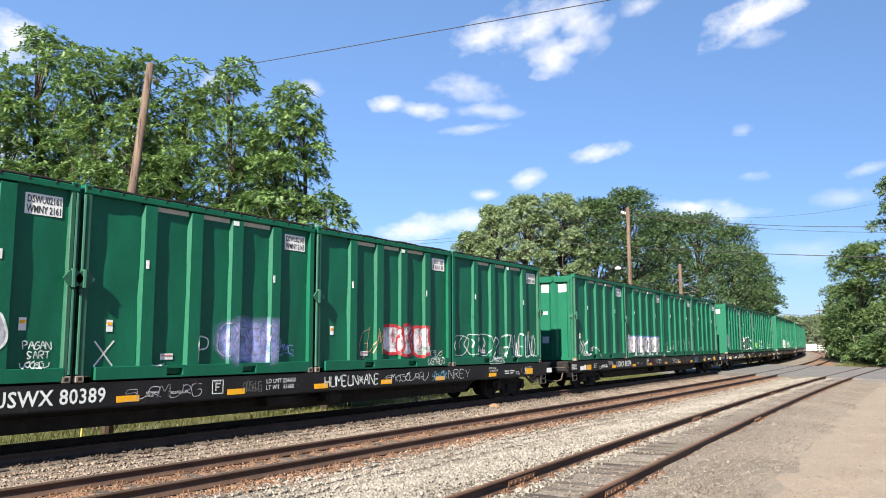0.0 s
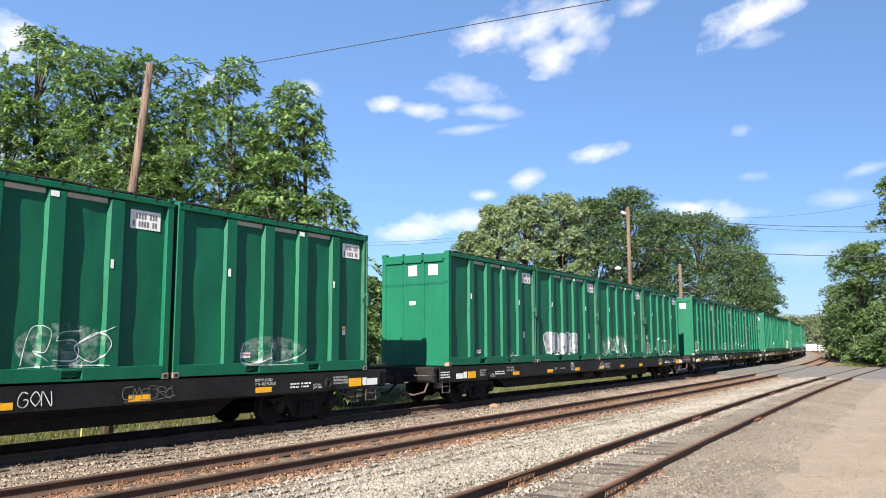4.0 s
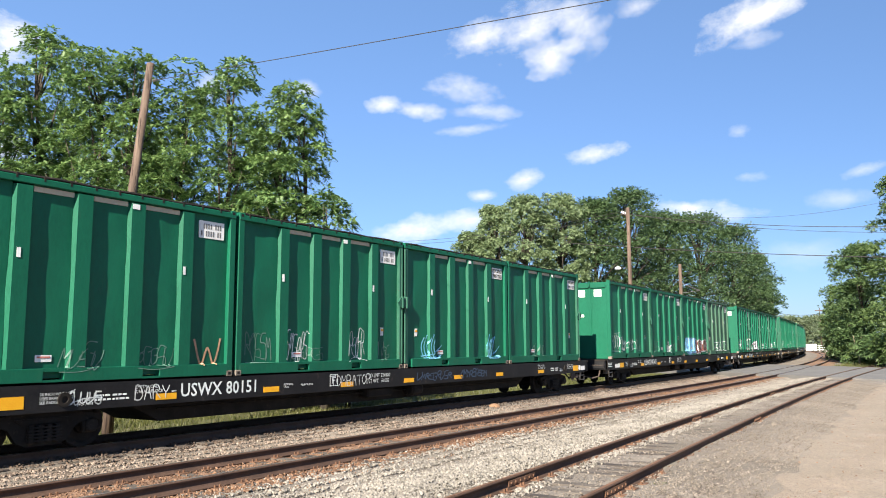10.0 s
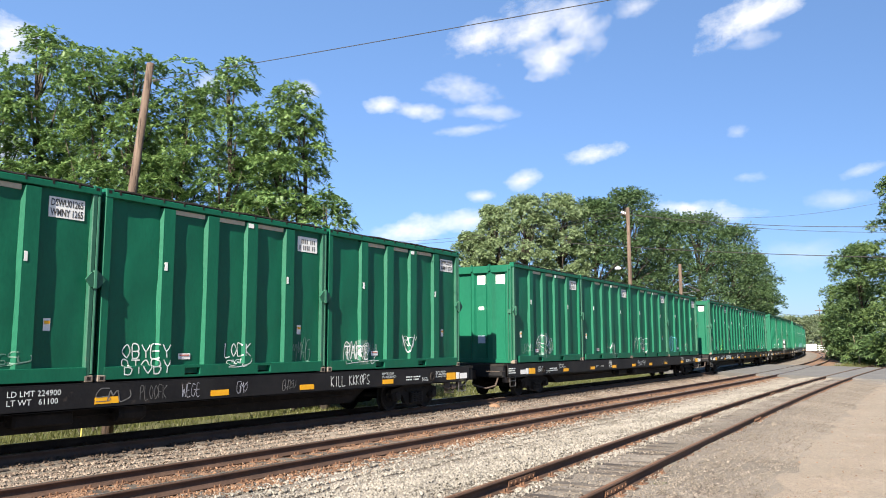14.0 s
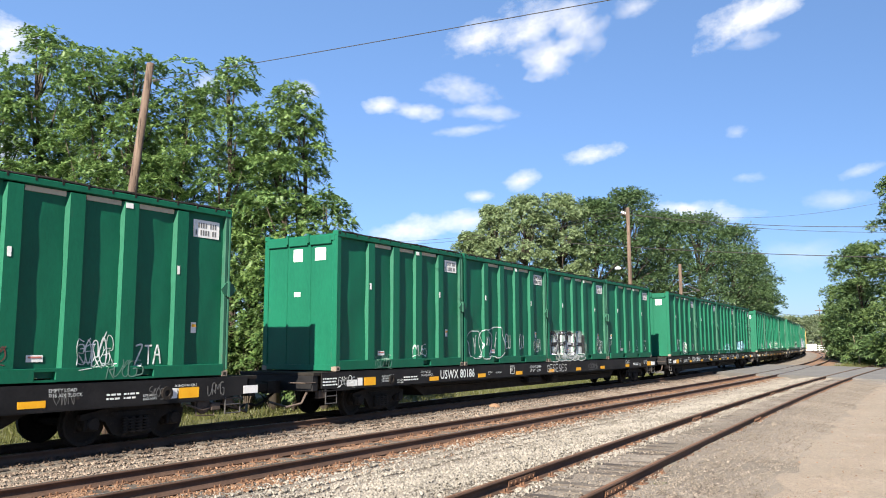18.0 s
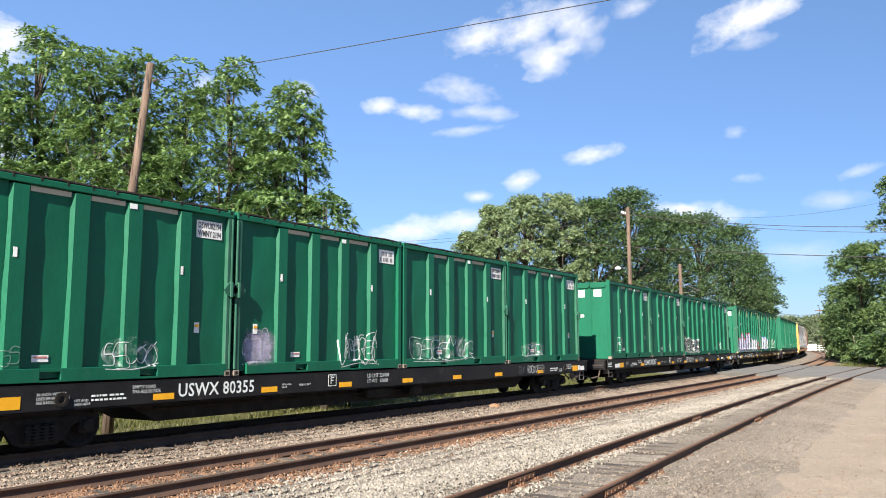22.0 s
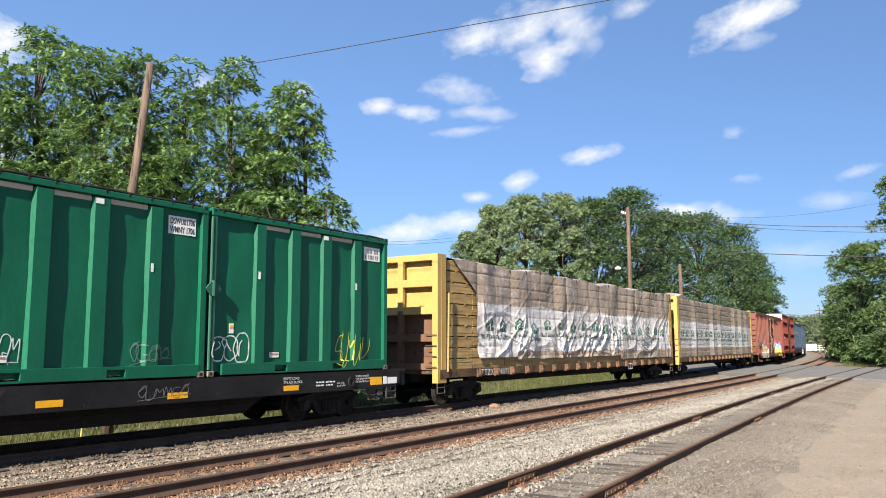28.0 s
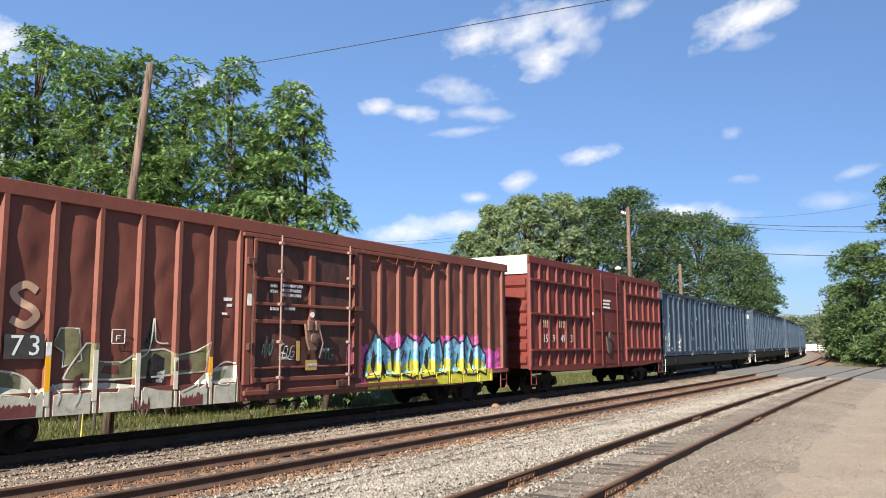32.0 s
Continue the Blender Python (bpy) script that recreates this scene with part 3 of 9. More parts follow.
stones("oil_stained_stones", 30000, scatter(APART - 2.0, APART + 1.5, near_oil), 0.03, OILY, "oil-dark stones under the train")
stones("siding_gravel", 58000, scatter(lambda x: siding_y(x) - 2.4, lambda x: siding_y(x) + 1.2, off_rails, 5.0, 45.0), 0.0145, GRAVEL, "small gravel over the siding's ties and edge")


def lot_spots(rng, count):
    """Pebbles that thin out from the siding into the lot."""
    x = 6.0 + 40.0 * rng.uniform(0, 1, count) ** 1.6
    y = siding_y(x) - 1.1 - 4.5 * rng.uniform(0, 1, count) ** 2.6
    z = np.array([-0.275 + wobble(a, b, 0.3, 0.03) + wobble(a, b, 1.1, 0.03) for a, b in zip(x.tolist(), y.tolist())])
    return np.stack([x, y, z + 0.003], 1)


stones("lot_pebbles", 9000, lot_spots, 0.008, GRAVEL, "loose grey pebbles strewn over the dirt lot")


def edge_spots(rng, count):
    """Grit along the lot's edge, where dirt creeps over the gravel."""
    x = 6.0 + 42.0 * rng.uniform(0, 1, count) ** 1.5
    y = siding_y(x) - 1.0 - 3.4 * rng.uniform(0, 1, count) ** 0.9
    z = np.array([max(-0.275 + wobble(a, b, 0.3, 0.03) + wobble(a, b, 1.1, 0.03), bed_height(a, b)) for a, b in zip(x.tolist(), y.tolist())])
    return np.stack([x, y, z + 0.002], 1)


stones("lot_edge_grit", 52000, edge_spots, 0.009, LOTGRIT, "beige grit where the lot meets the siding")
stones("lot_red_pebbles", 900, lot_spots, 0.018, RUSTSTONE, "reddish stones strewn over the dirt lot")
for i, (x, y, z, q) in enumerate(((11.06, 3.83, -0.24, 0.13), (11.6, 4.05, -0.25, 0.06), (15.9, 4.75, -0.24, 0.09), (16.05, 4.55, -0.25, 0.07), (23.5, 13.4, -0.2, 0.2))):
    bm = bmesh.new()
    bmesh.ops.create_icosphere(bm, subdivisions=2, radius=q)
    for v_ in bm.verts:
        v_.co *= 1 + 0.35 * noise.noise(v_.co * (4 / q * 0.12) + Vector((i, 0, 0)))
        v_.co.z *= 0.6
    me = bpy.data.meshes.new("rock")
    bm.to_mesh(me)
    bm.free()
    me.materials.append(WHITE if i < 4 else RUSTSTONE)
    tagged(part("rock", me, None, at=pose(x, y, z)), "pale broken rock lying beside the siding" if i < 4 else "rusty clod lying between the tracks", "rock", "loose rocks")
# foot, height of the crown's top, reach of the limbs, height of the lowest limbs
TREES_LEFT = [(14.8, 29.5, 12.4, 1.9, 4.6), (16.5, 29.7, 14.9, 1.55, 4.6), (17.1, 27.0, 13.7, 1.7, 4.2), (17.75, 25.5, 13.4, 1.15, 4.0), (19.2, 24.3, 12.8, 1.5, 4.0), (19.85, 22.5, 13.1, 1.15, 3.6), (20.5, 20.6, 12.1, 1.15, 1.6), (20.9, 20.0, 11.6, 0.85, 1.6),
              (21.2, 18.9, 8.0, 0.9, 1.2), (19.5, 32.6, 12.6, 2.0, 3.6), (22.1, 29.7, 12.2, 1.9, 3.4), (23.3, 24.8, 11.3, 1.6, 1.5), (20.6, 22.0, 8.5, 1.5, 1.5), (18.6, 25.2, 9.0, 1.4, 1.5)]
TREES_MID = [(71.9, 43.5, 14.3, 2.6, 1), (74.8, 42.4, 17.5, 2.9, 1), (74.7, 38.4, 18.3, 3.4, 1), (78.1, 36.0, 18.7, 3.6, 1), (81.4, 33.5, 18.5, 3.8, 0), (86.5, 31.4, 20.2, 4.2, 0), (95.3, 30.3, 18.7, 4.2, 0),
             (108.1, 29.5, 20.2, 4.6, 0), (122.8, 28.6, 20.3, 4.2, 0), (136.1, 28.8, 17.2, 3.3, 0), (143.2, 29.9, 13.6, 2.6, 0)]
TREES_RIGHT = [(86.0, -0.6, 18.2, 4.6), (93.0, 4.6, 20.0, 4.0), (99.7, 9.4, 13.6, 4), (114.4, 12.2, 10.2, 4.5), (131.1, 14.2, 8.4, 3.5), (77.9, 2.4, 8.5, 4)]
TREES_FAR = [(326.2, 58.1, 13.4, 8), (356.6, 49.5, 14.5, 9), (295.9, 60.2, 10.0, 8), (337.5, 41.0, 13.2, 8), (312.0, 51.0, 12.6, 6.5), (322.0, 46.5, 13.0, 6.5), (300.0, 37.0, 12.5, 6), (276.0, 31.5, 11.0, 5)]

TREES_BACK = [(67.6, 56.4, 9.9, 4.0), (71.5, 54.6, 9.1, 4.2), (75.4, 52.6, 9.6, 4.5), (76.0, 48.3, 9.8, 4.2)]
WIRE_END = (15.3, -9.0, 8.1)
WIRES = [((58.3, 21.1, 12.2), (70.0, 2.4, 13.3), 1.15, 0.01), ((58.3, 21.2, 11.9), (58.0, 2.2, 9.3), 0.38, 0.02), ((58.3, 21.2, 11.9), (58.0, 2.2, 8.9), 0.42, 0.014), ((60.1, 27.3, 10.3), (60.0, 1.7, 7.4), 0.2, 0.028), ((58.3, 21.1, 12.2), (60.5, 52.4, 12.3), 0.8, 0.014), ((58.3, 21.2, 11.9), (60.5, 52.3, 12.0), 0.8, 0.014), ((295.2, 53.5, 12.6), (287.9, 34.8, 12.8), 1, 0.05)]
CLOUD_LIST = [
    (2069.2, 1215.8, 969.5, 456.0, 204.0, 12.0, 1.0),
    (2149.8, 1066.9, 1002.0, 635.0, 321.0, 16.0, 0.95),
    (2215.2, 923.6, 991.5, 329.0, 368.0, 30.0, 0.8),
    (2171.9, 1021.2, 890.4, 360.0, 252.0, 16.0, 1.1),
    (2200.9, 957.1, 919.0, 239.0, 134.0, 15.0, 0.9),
    (2353.8, 475.7, 952.5, 621.0, 240.0, 17.0, 1.15),
    (2367.8, 398.8, 984.1, 475.0, 187.0, 17.0, 1.1),
    (2357.8, 448.0, 883.8, 337.0, 94.0, 10.0, 0.5),
    (1910.8, 1452.2, 748.5, 240.0, 114.0, 0.0, 1.0),
    (1967.9, 1373.8, 731.5, 331.0, 121.0, -3.0, 0.95),
    (2054.9, 1239.9, 800.1, 452.0, 175.0, -6.0, 0.8),
    (2077.1, 1202.4, 730.0, 420.0, 121.0, -3.0, 0.8),
    (2054.4, 1240.7, 672.7, 479.0, 87.0, 4.0, 0.7),
    (2224.9, 899.8, 584.8, 410.0, 124.0, 5.0, 1.1),
    (2138.3, 1089.7, 513.2, 248.0, 119.0, 16.0, 1.0),
    (2077.5, 1201.6, 462.7, 225.0, 79.0, 3.0, 0.9),
    (1968.0, 1373.6, 363.3, 679.0, 204.0, 9.0, 1.0),
    (2057.8, 1235.1, 383.7, 354.0, 132.0, 6.0, 0.8),
    (2307.9, 658.4, 405.1, 480.0, 114.0, -2.0, 1.1),
    (2342.2, 523.7, 373.5, 443.0, 105.0, 0.0, 0.6),
    (1094.7, 2135.8, 838.9, 370.0, 310.0, 0.0, 1.2),
    (2348.1, 496.3, 619.5, 167.0, 94.0, 12.0, 0.5),
    (1098.2, 2134.0, 527.4, 286.0, 204.0, 0.0, 1.1),
    (1329.0, 1998.5, 495.2, 301.0, 245.0, 0.0, 1.0),
    (2351.2, 481.5, 484.4, 249.0, 68.0, 0.0, 0.4),
    (2374.7, 347.9, 258.2, 640.0, 179.0, 0.0, 0.3),
    (2392.4, 190.6, 473.6, 235.0, 76.0, 10.0, 0.6),
    (1539.2, 1841.4, 783.1, 202.0, 194.0, 0.0, 0.8),
    (1750.4, 1642.0, 794.1, 178.0, 120.0, 0.0, 0.6),
    (2275.8, 762.0, 1042.1, 266.0, 145.0, 15.0, 0.7),
    (2387.7, 242.6, 400.4, 473.0, 106.0, 4.0, 0.4),
]
BUSHES = [(12.1, 25.2, 2.5, 1.4), (12.8, 24.5, 2.4, 1.4), (13.3, 25.6, 4.4, 1.7), (14.2, 24.6, 4.0, 1.6), (15.2, 24.2, 3.4, 1.5), (17.4, 25.2, 4.6, 1.7), (16.5, 22.5, 3.8, 1.4), (17.0, 21.9, 2.5, 1.3), (19.5, 23.7, 4.7, 1.7), (19.9, 22.7, 2.8, 1.4), (20.1, 21.6, 4.4, 1.7), (21.5, 21.7, 2.5, 1.6), (21.5, 20.5, 3.7, 1.3), (21.6, 19.2, 2.5, 1.8), (23.3, 19.6, 3.8, 1.4)]
HEDGE = [(45.4, 41.2, 5.8, 3.0), (52.2, 43.3, 5.7, 3.2), (59.3, 45.0, 4.8, 2.8), (66.6, 46.0, 5.0, 2.8), (74.0, 46.5, 3.9, 2.7), (81.7, 46.5, 5.5, 2.4), (89.4, 46.0, 3.6, 3.0), (97.2, 44.8, 4.2, 2.9), (105.0, 43.2, 4.7, 2.7), (112.8, 41.1, 6.0, 2.6), (120.6, 38.5, 4.5, 2.6), (128.3, 35.5, 5.1, 2.7), (135.9, 32.0, 4.4, 3.1), (80, 5.5, 2.8, 2.4), (86, 7, 3.8, 2.1), (92, 8.5, 2.3, 2.2), (98, 9, 3.6, 2.5), (105, 9.5, 2.6, 2.3), (113, 10, 2.5, 2.4), (122, 11, 2.3, 2.6), (133, 12, 3.8, 2.8), (88, 3, 3.5, 2.8), (96, 3, 2.2, 2.2)]


# ---- trees ----
def leaves_mesh(name, centres, radii, count, size, material, seed, droop=0.5, spray=6, tall=0.8):
    """Sprays of leaflets on the shells of many clumps, hanging outwards."""
    rng = np.random.default_rng(seed)
    C, R = np.array(centres), np.array(radii)
    w = R ** 2
    pick = rng.choice(len(C), count, p=w / w.sum())
    d = rng.normal(0, 1, (count, 3))
    d /= np.linalg.norm(d, axis=1)[:, None]
    d[:, 2] = np.where(d[:, 2] < -0.35, -d[:, 2] * 0.6, d[:, 2])
    rad = R[pick] * rng.uniform(0.35, 1.0, count) ** 0.5 * rng.uniform(0.8, 1.12, count)
    P = C[pick] + d * rad[:, None] * np.array([1, 1, tall])
    out = d + rng.normal(0, 0.55, (count, 3))
    out[:, 2] -= droop * rng.uniform(0.2, 1.4, count)
    out /= np.linalg.norm(out, axis=1)[:, None]
    side = np.cross(out, rng.normal(0, 0.35, (count, 3)) + np.array([0, 0, 1.0]))
    side /= np.linalg.norm(side, axis=1)[:, None] + 1e-6
    V = []
    for k in range(spray):
        along = size * (k // 2 + 0.4) * 0.75
        sgn = 1 if k % 2 else -1
        base = P + out * along
        if spray > 6:
            base[:, 2] -= 0.45 * along * along
        tip_dir = out * 0.55 + side * sgn * 0.85
        tip_dir[:, 2] -= 0.25
        ln = size * rng.uniform(0.7, 1.3, count)[:, None]
        tip = base + tip_dir * ln
        wide = np.cross(tip_dir, np.cross(out, side) + rng.normal(0, 0.4, (count, 3)))
        wide /= np.linalg.norm(wide, axis=1)[:, None] + 1e-6
        wide *= size * 0.33
        V.append(np.stack([base + wide, tip, base - wide], 1))
    V = np.concatenate(V, 0)
    return raw_mesh(name, V.reshape(-1, 3), np.arange(len(V) * 3), 3, material)


def tree(x, y, height, radius, material, label, base=0.25, count=3500, size=0.13, seed=1, category="tree", group="", spray=6, clumps=26, lean=0.0, ground_z=-0.45, top=1.0, droop=0.5, loose=1.0, tall=0.8, grain=1.0):
    rnd = random.Random(seed)
    root = empty("tree", label, category, group, at=pose(x, y, ground_z))
    sh = Shape()
    crown0 = height * base
    trunk_top = height * 0.72
    pts = [Vector((lean * k / 5 * 0.3 + rnd.uniform(-0.08, 0.08), rnd.uniform(-0.08, 0.08), trunk_top * k / 5 - 0.15 * (k == 0))) for k in range(6)]
    r0 = (0.018 if spray <= 6 else 0.010) * height + 0.05
    sh.tube(pts, [r0 * (1.25 if k == 0 else 1 - 0.15 * k) for k in range(6)], 8)
    cs, rs = [], []
    for i in range(clumps):
        q = (i + 0.5) / clumps
        z = crown0 + (height - crown0) * q
        prof = math.sin(math.pi * min(1, 0.16 + 0.80 * q) ** 0.9) ** 0.6 * top
        a = i * 2.4 + rnd.uniform(-0.5, 0.5)
        rr = radius * prof * rnd.uniform(0.35, 0.92) * loose
        cr = radius * rnd.uniform(0.22, 0.46) * grain / loose
        c = Vector((math.cos(a) * rr + lean * q, math.sin(a) * rr, min(z + rnd.uniform(-0.4, 0.4), height - cr * 0.75)))
        cs.append(tuple(c))
        rs.append(cr)
        if i % 2 == 0:
            st = pts[min(5, 1 + int(4.5 * q))]
            m_ = st.lerp(c, 0.5) + Vector((0, 0, 0.25))
            sh.tube([st, m_, c], [r0 * 0.36, r0 * 0.22, r0 * 0.06], 5)
    cs.append((lean, 0, height - radius * 0.3))
    rs.append(radius * 0.33)
    part("trunk", sh, BARK, root, "brown bark trunk with forking limbs", True)
    part("crown", leaves_mesh("crown", cs, rs, count, size, material, seed, droop, spray, tall), None, root)
    return root


def fronds_mesh(name, centres, outward, length, material, seed):
    """Rosettes of feathered leaves: five stalks each, with leaflets in pairs."""
    rng = np.random.default_rng(seed)
    C, A = np.array(centres), np.array(outward)
    n_ = len(C)
    A /= np.linalg.norm(A, axis=1)[:, None] + 1e-6
    e1 = np.cross(A, rng.normal(0, 1, (n_, 3)))
    e1 /= np.linalg.norm(e1, axis=1)[:, None] + 1e-6
    e2 = np.cross(A, e1)
    tris = []
    for k in range(5):
        a = 1.257 * k + rng.uniform(-0.4, 0.4, n_)
        D = e1 * np.cos(a)[:, None] + e2 * np.sin(a)[:, None] + A * rng.uniform(0.1, 0.8, n_)[:, None]
        D /= np.linalg.norm(D, axis=1)[:, None]
        ln = length * rng.uniform(0.7, 1.25, n_)
        sag = rng.uniform(0.1, 0.45, n_)
        side = np.cross(D, np.array([0, 0, 1.0]) + rng.normal(0, 0.25, (n_, 3)))
        side /= np.linalg.norm(side, axis=1)[:, None] + 1e-6
        for j in range(6):
            q = 0.17 + 0.165 * j
            at_ = C + D * (ln * q)[:, None]
            at_[:, 2] -= sag * ln * q * q
            for e in ((-1, 1) if j < 5 else (0,)):
                tip = side * e * 0.9 + D * (0.5 if e else 1.0)
                tip[:, 2] -= 0.05 + sag * q * 0.6 + rng.uniform(-0.15, 0.2, n_)
                tip *= (length * 0.33 * rng.uniform(0.75, 1.2, n_) * (1.0 - 0.35 * q))[:, None]
                w_ = D * length * 0.098
                tris.append(np.stack([at_ - w_, at_ + w_, at_ + tip], 1))
    V = np.concatenate(tris, 0)
    return raw_mesh(name, V.reshape(-1, 3), np.arange(len(V) * 3), 3, material)


def frond_tree(x, y, height, reach, low, seed):
    """A slender tree whose limbs rise in tiers, each ending in cushions of feathered leaves."""
    rnd = random.Random(seed)
    root = empty("tree", "tall walnut tree with feathered dark green leaves", "tree", "trees behind the train", at=pose(x, y, -0.45))
    bend = [Vector((rnd.uniform(-0.25, 0.25) * (k > 0), rnd.uniform(-0.25, 0.25) * (k > 0), (height - 0.8) * k / 6 - 0.15 * (k == 0))) for k in range(7)]
    r0 = 0.011 * height + 0.03
    sh = Shape().tube(bend, [r0 * (1.3 if k == 0 else 1 - 0.145 * k) for k in range(7)], 8)
    centres, outward = [], []
    count = int(30 * reach * (height - low) / 11.0) + 6
    for i in range(count):
        q = (i + 0.5) / count
        z = low + (height - low - 0.35) * q
        wide = 1.1 * reach * min(1.0, 0.5 + 1.4 * q) * (1.0 - 0.76 * q ** 2.8)
        a = i * 2.4 + rnd.uniform(-0.6, 0.6)
        rr = wide * (0.2 + 0.9 * rnd.random() ** 0.7)
        c = Vector((math.cos(a) * rr, math.sin(a) * rr, z + rnd.uniform(-0.35, 0.35)))
        size = rnd.uniform(0.5, 1.05) * (1.0 - 0.25 * q)
        st = bend[max(1, min(5, int(6 * (z - 0.8) / height)))]
        if i % 2 == 0:
            sh.tube([st, st.lerp(c, 0.55) + Vector((0, 0, -0.12)), c], [r0 * 0.36, r0 * 0.22, r0 * 0.07], 5)
        for k in range(int(14 + 30 * size)):
            d = Vector((rnd.gauss(0, 1), rnd.gauss(0, 1), rnd.gauss(0.35, 0.8))).normalized()
            d += Vector((math.cos(a), math.sin(a), 0)) * 0.35
            centres.append((c.x + d.x * size * 1.1, c.y + d.y * size * 1.1, c.z + d.z * size * 0.55 - 0.12 * (d.x * d.x + d.y * d.y) * size))
            outward.append((d.x * 0.8 + rnd.uniform(-0.5, 0.5), d.y * 0.8 + rnd.uniform(-0.5, 0.5), d.z * 0.6 + 0.8))
    for k in range(9):
        a = k * 2.4
        centres.append((bend[6].x + 0.2 * math.cos(a), bend[6].y + 0.2 * math.sin(a), height - 0.75 + 0.09 * k))
        outward.append((math.cos(a) * 0.5, math.sin(a) * 0.5, 1.0))
    part("trunk", sh, BARK, root, "brown bark trunk with forking limbs", True)
    part("crown", fronds_mesh("crown", centres, outward, 0.27, LEAF_A, seed), None, root)


for i, spot in enumerate(TREES_LEFT):
    frond_tree(*spot, 20 + i)
for i, (x, y, h, r, pale) in enumerate(TREES_MID):
    tree(x, y, h, r * (1.14 if i < 7 else 1.42), LEAF_C if pale else LEAF_F, "silvery pale leafed tree beyond the train" if pale else "broad dark green maple beyond the train", base=0.0, count=13000 if i < 7 else 15000, size=0.205, seed=60 + i,
         group="trees along the far side", clumps=130, spray=4, droop=0.25, loose=1.08, grain=0.72 if pale else 0.9)
for i, (x, y, h, r) in enumerate(TREES_RIGHT):
    tree(x, y, h, r, LEAF_D if i % 2 else LEAF_B, "dense green roadside tree in leaf", base=0.0, count=9000, size=0.21, seed=90 + i, group="trees beside the crossing", clumps=46, spray=4, droop=0.25)
# the far trees get the leaves with haze painted into their colour
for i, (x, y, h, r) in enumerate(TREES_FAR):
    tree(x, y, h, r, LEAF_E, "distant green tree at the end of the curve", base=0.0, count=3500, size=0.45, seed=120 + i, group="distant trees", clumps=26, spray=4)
for i, (x, y, h, r) in enumerate(TREES_BACK):
    tree(x, y, h, r, LEAF_B, "round green tree standing far behind the line", base=0.0, count=2200, size=0.42, seed=140 + i, group="trees along the far side", clumps=24, spray=4, droop=0.25)


snag = empty("tree", "pale forked bare trunk at the edge of the wood", "tree", "trees beside the crossing", at=pose(88.5, 8.9, -0.45))
part("trunk", Shape().tube([(0, 0, -0.2), (0.03, 0, 0.9), (0.0, 0.03, 1.5)], [0.10, 0.085, 0.075], 8).tube([(0, 0.03, 1.4), (-0.1, 0.3, 2.3), (-0.1, 0.4, 3.1)], [0.07, 0.05, 0.025], 7).tube([(0, 0.03, 1.4), (0.1, -0.2, 2.4), (0.1, -0.3, 3.3)], [0.07, 0.045, 0.02], 7), paint("pale_bark", (0.16, 0.125, 0.09), (0.28, 0.23, 0.17), 0.9, fine=12, broad=2, bump=0.5, streak=0.2), snag, "pale bare limbs", True)


# ---- lettering and spray paint ----
def text_mesh(words, height, material, spacing=1.0, bold=0.0):
    """Words in the built-in font, lying in the xz plane, facing -y, starting at the origin."""
    cu = bpy.data.curves.new("lettering", "FONT")
    cu.body, cu.size, cu.space_character, cu.resolution_u = words, height / 0.70, spacing, 2
    cu.offset = bold
    ob = bpy.data.objects.new("lettering", cu)
    scene.collection.objects.link(ob)
    bpy.context.view_layer.update()
    me = bpy.data.meshes.new_from_object(ob.evaluated_get(bpy.context.evaluated_depsgraph_get()))
    bpy.data.objects.remove(ob)
    me.transform(Matrix.Rotation(math.pi / 2, 4, "X"))
    me.materials.clear()
    me.materials.append(material)
    return me


def spline(pts, step=0.05):
    """A smooth line through the points, cut into short steps."""
    P = [Vector(p) for p in pts]
    P = [P[0]] + P + [P[-1]]
    out = []
    for i in range(1, len(P) - 2):
        a, b, c, d = P[i - 1:i + 3]
        n_ = max(2, int((c - b).length / step))
        for k in range(n_):
            t = k / n_
            out.append(0.5 * ((2 * b) + (c - a) * t + (2 * a - 5 * b + 4 * c - d) * t * t + (3 * b - a - 3 * c + d) * t ** 3))
    return out + [P[-2]]


def ribbon(sh, pts, width, wall, lift=0.004):
    """A painted stroke that follows the wall's relief: points are (x, z)."""
    v = []
    for i, p in enumerate(pts):
        d = pts[min(i + 1, len(pts) - 1)] - pts[max(i - 1, 0)]
        if d.length < 1e-6:
            d = Vector((1, 0))
        d.normalize()
        w = width * 0.5
        for e in (-1, 1):
            x, z = p.x - d.y * w * e, p.y + d.x * w * e
            v.append((x, wall(x, z) - lift, z))
    sh.add(v, [(2 * i, 2 * i + 2, 2 * i + 3, 2 * i + 1) for i in range(len(pts) - 1)])


